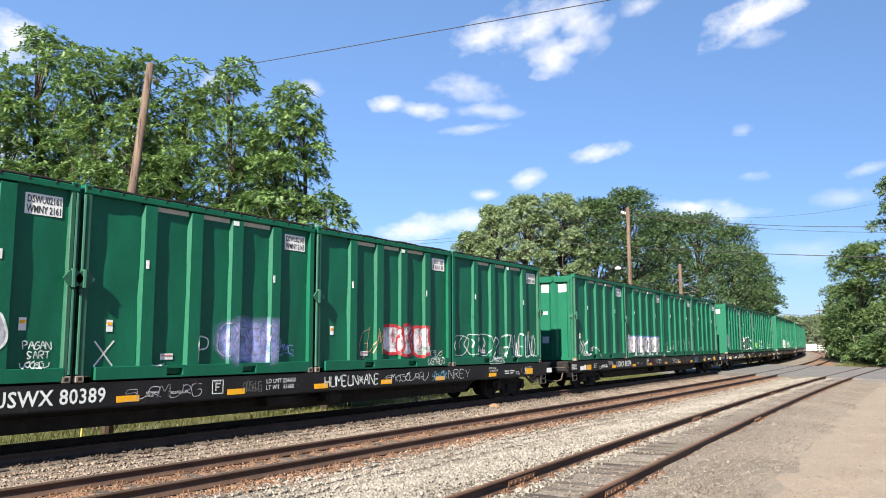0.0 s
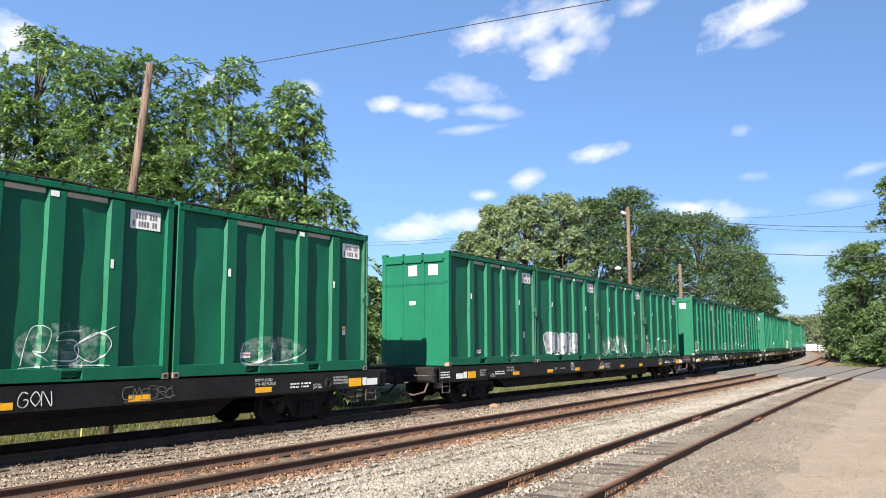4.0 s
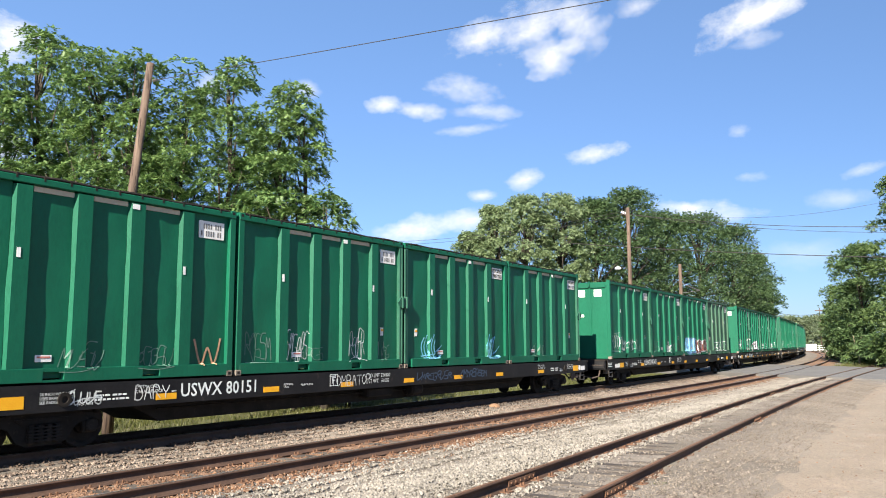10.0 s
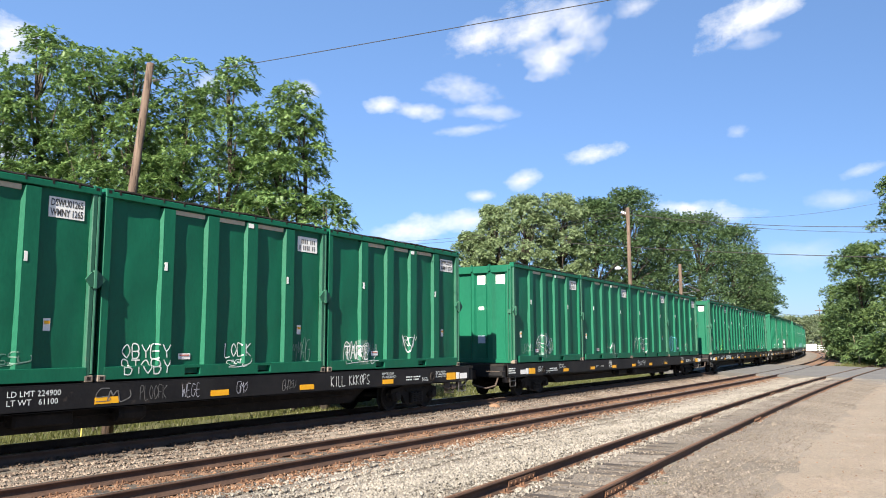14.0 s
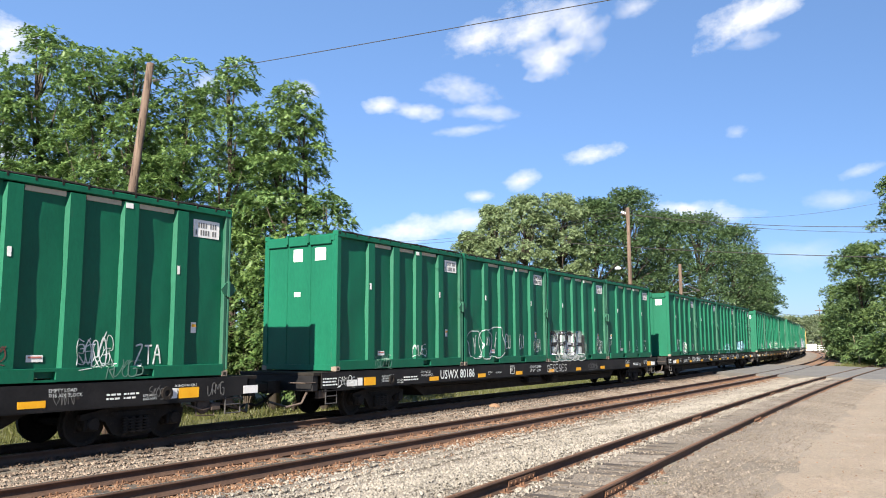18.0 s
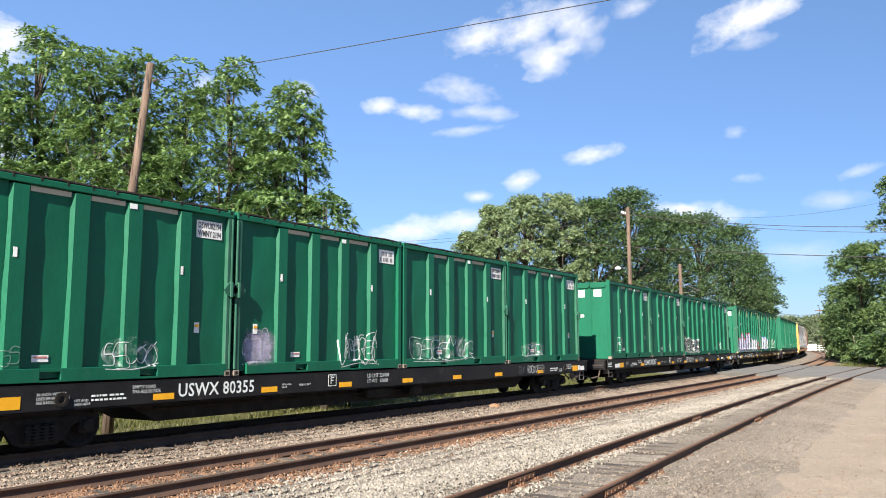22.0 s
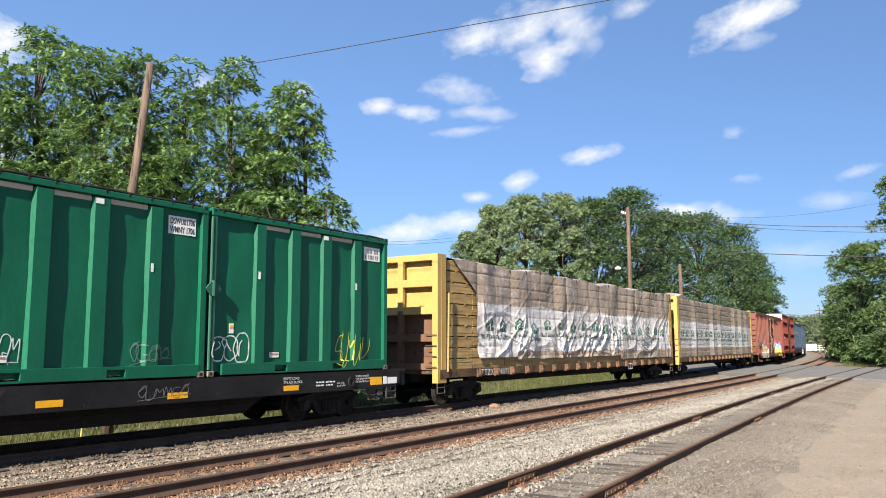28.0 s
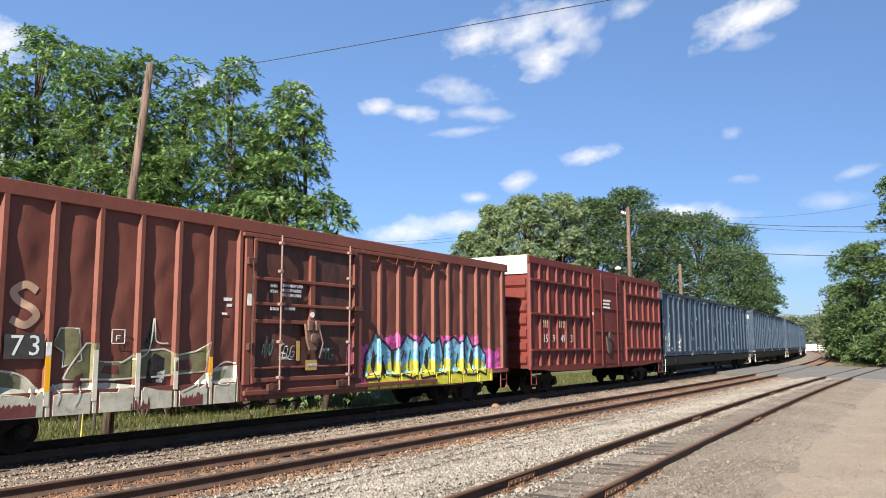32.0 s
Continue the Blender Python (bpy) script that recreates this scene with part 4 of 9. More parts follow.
def scrawl(sh, rnd, x0, z0, w, h, n, width, wall, loops=True, lift=0.004):
    """n handwritten signs, running into one another, that spell nothing."""
    cell = w / n
    slant = rnd.uniform(-0.1, 0.25)
    for i in range(n):
        cx, s_ = x0 + cell * (i + 0.5), cell * rnd.uniform(0.45, 0.75)
        zb, zt = z0 + h * rnd.uniform(0, 0.22), z0 + h * rnd.uniform(0.72, 1.0)
        zm = zb + (zt - zb) * rnd.uniform(0.35, 0.65)
        form = rnd.randint(0, 5)
        rows_ = {0: [(-1, zb), (-0.6, zt), (-0.1, zm), (0.5, zt), (0.9, zb)], 1: [(0.8, zt), (-0.7, zt), (-1, zm), (-0.5, zb), (0.7, zb), (0.9, zm), (0, zm)],
                 2: [(-0.9, zb), (-0.5, zt), (0.6, zt), (0.6, zm), (-0.3, zm), (0.9, zb)], 3: [(0.9, zt), (-0.3, zt), (-0.8, zm), (0.7, zm), (0.8, zb), (-0.9, zb)],
                 4: [(-0.9, zt), (-0.8, zb), (0, zb), (0.9, zm), (0.9, zt)], 5: [(-0.9, zm), (0.2, zt), (0.9, zm), (0.1, zb), (-0.8, zm), (0.9, zt + h * 0.1)]}[form]
        pts = [(cx + u * s_ + (z - z0) * slant + rnd.uniform(-0.1, 0.1) * s_, z + rnd.uniform(-0.06, 0.06) * h) for u, z in rows_]
        ribbon(sh, spline(pts, 0.022), width * rnd.uniform(0.75, 1.25), wall, lift + 0.003)
    if rnd.random() < 0.5:
        ribbon(sh, spline([(x0, z0 - 0.02), (x0 + w * 0.5, z0 + rnd.uniform(-0.06, 0.1)), (x0 + w * 1.05, z0 + rnd.uniform(-0.05, 0.12))], 0.05), width * 0.8, wall, lift)


def letter_path(cx, cz, rx, rz, rnd):
    """A closed swelling letter form."""
    k = 12
    pts = []
    for j in range(k):
        a = 6.2832 * (j + rnd.uniform(-0.2, 0.2)) / k
        q = rnd.uniform(0.68, 1.2)
        ca, sa = math.cos(a), math.sin(a)
        sq = 1.0 / max(abs(ca), abs(sa)) ** 0.55
        pts.append((cx + ca * rx * q * sq, cz + sa * rz * (0.9 + 0.1 * q) * sq * 0.86))
    return spline(pts + [pts[0]], 0.025)


def fill_path(sh, path, wall, lift, step=0.03):
    """The painted face of a closed form, in upright slices that follow the wall."""
    x0, x1 = min(p.x for p in path), max(p.x for p in path)
    cols = []

    def close():
        if len(cols) > 1:
            sh.add([p for c in cols for p in c], [(i * 7 + k, i * 7 + k + 7, i * 7 + k + 8, i * 7 + k + 1) for i in range(len(cols) - 1) for k in range(6)])
        cols.clear()
    for x in np.arange(x0 + 0.01, x1, step):
        zs = []
        for i in range(len(path)):
            p, q = path[i], path[(i + 1) % len(path)]
            if (p.x - x) * (q.x - x) <= 0 and p.x != q.x:
                zs.append(p.y + (q.y - p.y) * (x - p.x) / (q.x - p.x))
        if len(zs) < 2:
            close()
            continue
        a, b = min(zs), max(zs)
        cols.append([(float(x), wall(float(x), a + (b - a) * k / 6) - lift, a + (b - a) * k / 6) for k in range(7)])
    close()


def letters(x0, z0, w, h, n, rnd):
    out = []
    for i in range(n):
        out.append(letter_path(x0 + w * (i + 0.5) / n, z0 + h * rnd.uniform(0.46, 0.54), w / n * rnd.uniform(0.58, 0.72), h * rnd.uniform(0.42, 0.54), rnd))
    return out


STROKES = {"A": "00 48 80|24 64", "B": "00 08 58 75 44 04|44 73 50 00", "C": "77 48 08 01 30 71", "D": "00 08 58 83 50 00", "E": "78 08 00 70|04 54", "G": "77 38 05 01 40 72 74 44", "H": "00 08|80 88|04 84",
           "I": "40 48", "J": "78 71 40 01", "K": "00 08|78 04 70", "L": "08 00 70", "M": "00 08 44 88 80", "N": "00 08 80 88", "O": "40 04 48 84 40", "P": "00 08 68 65 04", "R": "00 08 68 65 04|34 80", "S": "77 38 06 43 72 30 01",
           "T": "08 88|48 40", "U": "08 01 40 81 88", "V": "08 40 88", "X": "08 80|00 88", "Y": "08 44 88|44 40", "*": "04 84|17 71|11 77",
           "F": "00 08 78|04 54", "W": "08 20 45 60 88", "Z": "08 88 00 80", "2": "06 38 76 00 80", "7": "08 88 30|24 74", "-": "14 74", "Q": "40 04 48 84 40|52 80", "(": "48 03 40 82"}


def hand(sh, rnd, words, x0, z0, w, h, width, wall):
    """A word in quick spray strokes."""
    cell = w / len(words)
    for i, ch in enumerate(words):
        for stroke in STROKES.get(ch, "").split("|"):
            pts = [(x0 + cell * (i + 0.82 * int(q[0]) / 8) + rnd.uniform(-0.012, 0.012), z0 + h * int(q[1]) / 8 + rnd.uniform(-0.02, 0.02) * h) for q in stroke.split()]
            if len(pts) > 1:
                ribbon(sh, spline(pts, 0.016), width, wall, 0.010)


def soft_cloud(box, x0, z0, w, h, material, label, seed):
    """A sprayed patch whose cover thins out towards its rim."""
    nx, nz = max(8, int(w / 0.04)), 16
    v, cover = [], []
    for i in range(nx + 1):
        for j in range(nz + 1):
            x, z = x0 + w * i / nx, z0 + h * j / nz
            v.append((x, side_y(x, z) - 0.003, z))
            r = (abs(2.0 * i / nx - 1) ** 3 + abs(2.0 * j / nz - 1) ** 3) ** 0.3333 + 0.22 * noise.noise((x * 2.0, seed, z * 2.0))
            cover.append(max(0.0, min(1.0, (1.02 - r) * 2.6)))
    me = mesh_of("graffiti", Shape().add(v, [(i * (nz + 1) + j, (i + 1) * (nz + 1) + j, (i + 1) * (nz + 1) + j + 1, i * (nz + 1) + j + 1) for i in range(nx) for j in range(nz)]), material)
    me.attributes.new("cover", "FLOAT", "POINT").data.foreach_set("value", cover)
    return part("graffiti", me, None, box, label)


def thin_spray(m, least):
    """Spray paint that covers unevenly, so that the wall shows through in places."""
    N, L = m.node_tree.nodes, m.node_tree.links
    tc, n1, r1 = N.new("ShaderNodeTexCoord"), N.new("ShaderNodeTexNoise"), N.new("ShaderNodeMapRange")
    n1.inputs["Scale"].default_value, n1.inputs["Detail"].default_value, n1.inputs["Roughness"].default_value = 4.5, 7, 0.7
    r1.inputs[1].default_value, r1.inputs[2].default_value, r1.inputs[3].default_value = 0.36, 0.56, least
    L.new(tc.outputs["Object"], n1.inputs[0]), L.new(n1.outputs[0], r1.inputs[0]), L.new(r1.outputs[0], N["Principled BSDF"].inputs["Alpha"])
    return m


SPRAY = {"white": thin_spray(paint("white_spray_thin", (0.55, 0.60, 0.57), (0.8, 0.82, 0.8), 0.7, fine=60, broad=5, bump=0.0), 0.35)}
for nm, lo_, hi_ in (("black", (0.012, 0.012, 0.014), (0.03, 0.03, 0.03)), ("blue", (0.10, 0.16, 0.50), (0.25, 0.34, 0.66)), ("red", (0.45, 0.02, 0.03), (0.6, 0.05, 0.06)),
                     ("pale_pink", (0.62, 0.55, 0.58), (0.78, 0.74, 0.76)), ("silver", (0.32, 0.33, 0.37), (0.5, 0.5, 0.55)), ("cyan", (0.10, 0.42, 0.62), (0.3, 0.62, 0.78)),
                     ("yellow", (0.55, 0.52, 0.03), (0.72, 0.68, 0.08)), ("magenta", (0.55, 0.06, 0.30), (0.7, 0.14, 0.42)), ("olive", (0.13, 0.125, 0.065), (0.2, 0.19, 0.1)),
                     ("sage", (0.38, 0.375, 0.30), (0.53, 0.52, 0.43)), ("tan", (0.42, 0.22, 0.13), (0.58, 0.36, 0.22)), ("lilac", (0.22, 0.20, 0.30), (0.36, 0.33, 0.44)), ("soot", (0.012, 0.030, 0.026), (0.03, 0.06, 0.05)), ("faint", (0.09, 0.17, 0.135), (0.15, 0.25, 0.2)), ("smoke", (0.10, 0.10, 0.10), (0.20, 0.20, 0.19)), ("navy", (0.035, 0.06, 0.10), (0.07, 0.10, 0.16)), ("dusty_blue", (0.13, 0.28, 0.34), (0.22, 0.38, 0.45)), ("maroon", (0.10, 0.028, 0.025), (0.16, 0.05, 0.045)), ("lime", (0.20, 0.42, 0.04), (0.32, 0.55, 0.09))):
    SPRAY[nm] = thin_spray(paint("spray_" + nm, lo_, hi_, 0.6, fine=50, broad=3, bump=0.0), 0.25 if nm in ("blue", "pale_pink", "silver", "cyan", "lilac", "soot", "magenta") else 0.7)


SPRAY["mist"] = thin_spray(paint("spray_mist", (0.45, 0.55, 0.52), (0.6, 0.68, 0.65), 0.8, fine=50, broad=3, bump=0.0), 0.0)
for n_ in SPRAY["mist"].node_tree.nodes:
    if n_.bl_idname == "ShaderNodeMapRange" and abs(n_.inputs[1].default_value - 0.36) < 0.01:
        n_.inputs[1].default_value, n_.inputs[2].default_value, n_.inputs[4].default_value = 0.44, 0.72, 0.5


SOFT = {}
for nm, lo_, hi_ in (("blue", (0.16, 0.20, 0.50), (0.42, 0.46, 0.76)), ("cyan", (0.16, 0.38, 0.55), (0.38, 0.62, 0.74)), ("lilac", (0.22, 0.20, 0.30), (0.40, 0.37, 0.48)), ("white", (0.45, 0.50, 0.48), (0.66, 0.70, 0.68))):
    SOFT[nm] = thin_spray(paint("soft_spray_" + nm, lo_, hi_, 0.7, fine=20, broad=1.6, bump=0.0), 0.45)
    N, L = SOFT[nm].node_tree.nodes, SOFT[nm].node_tree.links
    at_, mul = N.new("ShaderNodeAttribute"), N.new("ShaderNodeMath")
    at_.attribute_name, mul.operation = "cover", "MULTIPLY"
    L.new(at_.outputs["Fac"], mul.inputs[0]), L.new(N["Principled BSDF"].inputs["Alpha"].links[0].from_socket, mul.inputs[1])
    L.new(mul.outputs[0], N["Principled BSDF"].inputs["Alpha"])


# ---- waste containers ----
LEN, HALF, TALL, DEEP = 6.192, 1.29, 3.57, 0.085
RIBS = [(1.309, 1.584), (2.436, 2.731), (3.553, 3.857), (4.771, 5.045)]
SLOPE = 0.055
BASE_Z, PITCH, FIRST = 1.197, 6.29, -0.184        # containers: height of the deck, spacing, and where the first one begins


def bulge(x, z):
    return 0.022 * noise.noise((x * 1.6, 0.3, z * 0.9)) + 0.010 * noise.noise((x * 3.4, 5.0, z * 2.2))


def side_y(x, z):
    """Relief of a container's near side."""
    if z < 0.27 and x > 0.42:
        return -HALF - 0.004
    if x < 0.16 or x > LEN - 0.16:
        return -HALF
    for a, b in RIBS:
        if a <= x <= b:
            return -HALF
        if a - SLOPE < x < a:
            return -HALF + DEEP * (a - x) / SLOPE
        if b < x < b + SLOPE:
            return -HALF + DEEP * (x - b) / SLOPE
    return -HALF + DEEP - bulge(x, z)


def panel_shape(x0, x1, z0, z1):
    nx, nz = 8, 16
    v = []
    for i in range(nx + 1):
        for j in range(nz + 1):
            x, z = x0 + (x1 - x0) * i / nx, z0 + (z1 - z0) * j / nz
            v.append((x, -HALF + DEEP - bulge(x, z), z))
    return Shape().add(v, [(i * (nz + 1) + j, (i + 1) * (nz + 1) + j, (i + 1) * (nz + 1) + j + 1, i * (nz + 1) + j + 1) for i in range(nx) for j in range(nz)])


def plate(x0, z0, w, h, wall, lift=0.006, thick=0.003):
    y = wall(x0 + w / 2, z0 + h / 2) - lift
    return Shape().box((x0, y - thick, z0), (x0 + w, y, z0 + h))


NOTICE_RED = paint("notice_red", (0.40, 0.10, 0.08), (0.5, 0.2, 0.16), 0.6, fine=40, broad=6, bump=0.0)


def container(color, hinge_left, label):
    root = empty("container", label, "waste container", "containers on the flat cars")
    edges = [0.17] + [e for a, b in RIBS for e in (a - SLOPE, b + SLOPE)] + [LEN - 0.17]
    for i in range(5):
        part("side_panel", panel_shape(edges[2 * i] - 0.01, edges[2 * i + 1] + 0.01, 0.1, TALL - 0.12), color, root, smooth=True)
    for a, b in RIBS:
        o, f_ = -HALF, -HALF + DEEP + 0.03
        part("rib", Shape().prism([(a - SLOPE, f_), (a, o), (b, o), (b + SLOPE, f_)], "z", 0.2, TALL - 0.16), color, root)
    top = Shape().box((0.0, -HALF - 0.01, TALL - 0.13), (LEN, -HALF + 0.10, TALL - 0.01), 0.012)
    tarp = Shape()
    for k in range(12):
        a, b = 0.08 + k * 0.495, 0.08 + (k + 1) * 0.495
        tarp.tube([(a, -HALF + 0.03, TALL + 0.012 + 0.012 * math.sin(k * 1.9)), (b, -HALF + 0.03, TALL + 0.012 + 0.012 * math.sin(k * 1.9 + 1.9))], 0.034, 6)
        tarp.box((a + 0.2, -HALF - 0.014, TALL - 0.06), (a + 0.235, -HALF + 0.02, TALL + 0.03))
    part("tarp_bar", tarp, GRIME, root, "black tarpaulin bar with hooks along the top edge")
    part("top_rail", top, color, root)
    low = Shape()
    a = 0.38 if hinge_left else 0.12
    for p, q in ((a, 1.95), (2.33, 3.95), (4.33, LEN - 0.12)):
        low.box((p, -HALF - 0.004, 0.03), (q, -HALF + 0.16, 0.27), 0.008)
    low.box((1.95, -HALF - 0.004, 0.21), (2.33, -HALF + 0.16, 0.27)).box((3.95, -HALF - 0.004, 0.21), (4.33, -HALF + 0.16, 0.27))
    low.box((1.95, -HALF - 0.004, 0.03), (2.33, -HALF + 0.16, 0.07)).box((3.95, -HALF - 0.004, 0.03), (4.33, -HALF + 0.16, 0.07))
    part("bottom_rail", low, color, root, "bottom rail with two fork pockets")
    # the far side, ends, floor and roof
    far = Shape().box((0.02, HALF - DEEP - 0.03, 0.05), (LEN - 0.02, HALF - DEEP, TALL - 0.05))
    far.box((0.1, HALF - DEEP, 0.03), (LEN - 0.1, HALF, 0.27)).box((0.1, HALF - DEEP, TALL - 0.13), (LEN - 0.1, HALF, TALL - 0.01))
    for p, q in RIBS:
        far.box((p, HALF - DEEP, 0.27), (q, HALF, TALL - 0.13))
    part("far_side", far, color, root)
    for x, sx in ((0.0, 1), (LEN, -1)):
        prof = [(-1.2, 0.02), (-0.95, 0.02), (-0.89, 0.10), (-0.50, 0.10), (-0.40, 0.02), (-0.20, 0.02), (-0.10, 0.10), (0.30, 0.10), (0.36, 0.02), (0.46, 0.02), (0.54, 0.10), (1.0, 0.10), (1.07, 0.02), (1.2, 0.02), (1.2, 0.16), (-1.2, 0.16)]
        if not hinge_left:
            prof = [(-1.2, 0.03), (-0.42, 0.03), (-0.41, 0.045), (-0.37, 0.045), (-0.36, 0.03), (0.40, 0.03), (0.41, 0.045), (0.45, 0.045), (0.46, 0.03), (1.2, 0.03), (1.2, 0.16), (-1.2, 0.16)]
        sh = Shape().prism([(x + sx * d, y) for y, d in prof], "z", 0.14, TALL - 0.2)
        part("end_panel", sh, color, root)
        sh = Shape()
        sh.box((min(x, x + sx * 0.12), -1.2, 0.02), (max(x, x + sx * 0.12), 1.2, 0.16), 0.008)
        part("end_sill", sh, color, root)
        sh = Shape()
        sh.box((min(x - sx * 0.015, x + sx * 0.12), -1.2, TALL - 0.22), (max(x - sx * 0.015, x + sx * 0.12), 1.2, TALL - 0.04), 0.008)
        for y, w in ((-0.72, 0.36), (0.06, 0.33), (0.80, 0.34)):
            sh.box((min(x - sx * 0.03, x + sx * 0.06), y - w, TALL - 0.30), (max(x - sx * 0.03, x + sx * 0.06), y + w, TALL - 0.07), 0.012)
        for y in (-0.31, 0.43):
            sh.box((min(x - sx * 0.05, x + sx * 0.06), y - 0.03, TALL - 0.24), (max(x - sx * 0.05, x + sx * 0.06), y + 0.03, TALL + 0.01), 0.008)
        part("end_header", sh, color, root)
    roof = Shape().box((0.1, -HALF + 0.06, TALL - 0.09), (LEN - 0.1, HALF - 0.06, TALL - 0.05))
    for k in range(9):
        roof.box((0.3 + k * 0.68, -HALF + 0.07, TALL - 0.07), (0.4 + k * 0.68, HALF - 0.07, TALL - 0.02))
    part("roof", roof, color, root)
    for x in (0.0, LEN - 0.16):
        for y in (-HALF, HALF - 0.16):
            hinged = y < 0 and (x < 1) == hinge_left
            post = Shape()
            if hinged:
                post.box((x + (0.06 if x < 1 else 0), y, 0.12), (x + (0.16 if x < 1 else 0.10), y + 0.14, TALL - 0.1), 0.015)
                cx = x + (0.03 if x < 1 else 0.13)
                post.tube([(cx, y + 0.02, 0.15), (cx, y + 0.02, TALL - 0.15)], 0.035, 8)
            else:
                post.box((x, y, 0.12), (x + 0.16, y + 0.16, TALL - 0.1), 0.012)
            part("corner_post", post, GREEN_DARK if hinged and color is GREEN else color, root)
            for z in (0.0, TALL - 0.09) if color is GREEN or y < 0 else ():
                cs = Shape().box((x - 0.006, y - 0.008, z), (x + 0.168, y + 0.168, z + 0.125), 0.014)
                part("corner_casting", cs, CAST if z == 0 else color, root)
                # a dark plate on the casting paints the shade inside its hole
                if y < 0 and color is GREEN:
                    part("casting_hole", Shape().box((x + 0.045, y - 0.011, z + 0.035), (x + 0.115, y - 0.009, z + 0.095)), GRIME, root)
    # the door's hinge plates at mid height
    hx = 0.06 if hinge_left else LEN - 0.06
    hp = Shape().prism([(hx - 0.2, 1.86), (hx - 0.08, 2.0), (hx + 0.08, 2.0), (hx + 0.2, 1.86), (hx + 0.08, 1.72), (hx - 0.08, 1.72)], "y", -HALF - 0.05, -HALF - 0.012)
    hp.tube([(hx, -HALF - 0.03, 1.70), (hx, -HALF - 0.03, 2.03)], 0.05, 8)
    part("door_hinge", hp, GREEN_DARK if color is GREEN else color, root, "bulky door hinge")
    for i in (0, 1, 2):
        a, b = RIBS[i][1] + 0.05, RIBS[i + 1][0] - 0.05
        part("vent_strip", Shape().box((a, -HALF + 0.06, TALL - 0.24), (b, -HALF + 0.11, TALL - 0.15)), CREAM, root, "pale vent strip under the top rail")
    for x, z, w, h in ((0.62 if hinge_left else 5.25, 0.92, 0.13, 0.22), (1.83, 0.38, 0.3, 0.12), (1.36, 2.15, 0.07, 0.17), (4.8, 2.1, 0.06, 0.17), (3.56, TALL - 0.28, 0.16, 0.1)):
        st = part("sticker", plate(x, z, w, h, side_y), WHITE, root, "small printed sticker")
        if color is not GREEN or z > 1:
            continue
        y = min(side_y(x + u * w, z + u_ * h) for u in (0.1, 0.5, 0.9) for u_ in (0.1, 0.5, 0.9)) - 0.012
        part("print", Shape().box((x + w * 0.1, y - 0.002, z + h * 0.55), (x + w * 0.9, y, z + h * 0.8)), NOTICE_RED if w > 0.2 or z > 2 else AMBER, st)
    for y, z, w, h in ((-0.08, 2.86, 0.32, 0.33), (-0.88, 2.86, 0.36, 0.33), (-0.02, 1.93, 0.22, 0.12)):
        part("sticker", Shape().box((0.092 if hinge_left else 0.022, y, z), (0.0975 if hinge_left else 0.028, y + w, z + h)), WHITE, root, "white label on the end")
    if hinge_left:
        part("lock_bar", Shape().tube([(-0.012, -1.17, 0.1), (-0.012, -1.17, TALL - 0.1)], 0.022, 6).tube([(-0.012, -1.06, 0.1), (-0.012, -1.06, TALL - 0.1)], 0.022, 6).box((-0.04, -1.2, 1.78), (0.01, -1.03, 1.92)), GREEN_DARK if color is GREEN else color, root, "pair of door locking bars")
        part("sticker", Shape().box((0.092, -0.06, 0.72), (0.0975, 0.24, 1.0)), paint("notice_blue", (0.25, 0.32, 0.42), (0.4, 0.45, 0.52), 0.5), root, "blue and yellow notice")
    return root


BAR_BLACK = paint("stencil_black", (0.03, 0.03, 0.03), (0.06, 0.06, 0.06), 0.7, fine=40, broad=6, bump=0.0)


BAR_GREY = paint("worn_stencil", (0.10, 0.10, 0.10), (0.22, 0.22, 0.22), 0.7, fine=40, broad=6, bump=0.0)


def id_plate(root, lines):
    """The white stencilled plate near the top of the last panel; unreadable ones have plain bars."""
    y = min(side_y(5.25 + 0.11 * u, 2.95 + 0.165 * w) for u in range(7) for w in range(3)) - 0.008
    pl = part("id_plate", Shape().box((5.23, y, 2.93), (5.91, y + 0.02, 3.30)), WHITE, root, "white number plate with black stencilling")
    if lines:
        for k, w in enumerate(lines):
            me = text_mesh(w, 0.125, BAR_BLACK, 1.0, 0.004)
            wide = max(v.co.x for v in me.vertices)
            me.transform(Matrix.Diagonal((0.62 / wide, 1, 1, 1)))
            part("stencil", me, None, pl, at=pose(5.26, y - 0.003, 3.14 - 0.175 * k))
    else:
        sh = Shape()
        for k in range(2):
            for j in range(9):
                if (j * 7 + k * 3) % 5:
                    sh.box((5.28 + j * 0.063, y - 0.003, 3.13 - 0.155 * k), (5.318 + j * 0.063, y - 0.001, 3.24 - 0.155 * k))
        part("stencil", sh, BAR_GREY, pl)


# ---- bogies and flat cars ----
def wheelset_mesh():
    sh = Shape()
    for e in (-1, 1):
        sh.lathe([(0.10, e * 0.66), (0.14, e * 0.70), (0.33, e * 0.705), (0.42, e * 0.70), (0.445, e * 0.67), (0.445, e * 0.655), (0.42, e * 0.68), (0.419, e * 0.79), (0.40, e * 0.795), (0.35, e * 0.785),
                  (0.31, e * 0.755), (0.17, e * 0.745), (0.15, e * 0.80), (0.09, e * 0.81)], "y", (0, 0, 0), 16)
        for k in range(3):
            a = 2.094 * k
            sh.box((math.cos(a) * 0.055 - 0.014, e * 0.995 - 0.012, math.sin(a) * 0.055 - 0.014), (math.cos(a) * 0.055 + 0.014, e * 0.995 + 0.012, math.sin(a) * 0.055 + 0.014))
    sh.tube([(0, -0.99, 0), (0, 0.99, 0)], 0.085, 10)
    return mesh_of("wheelset", sh, GRIME, False)


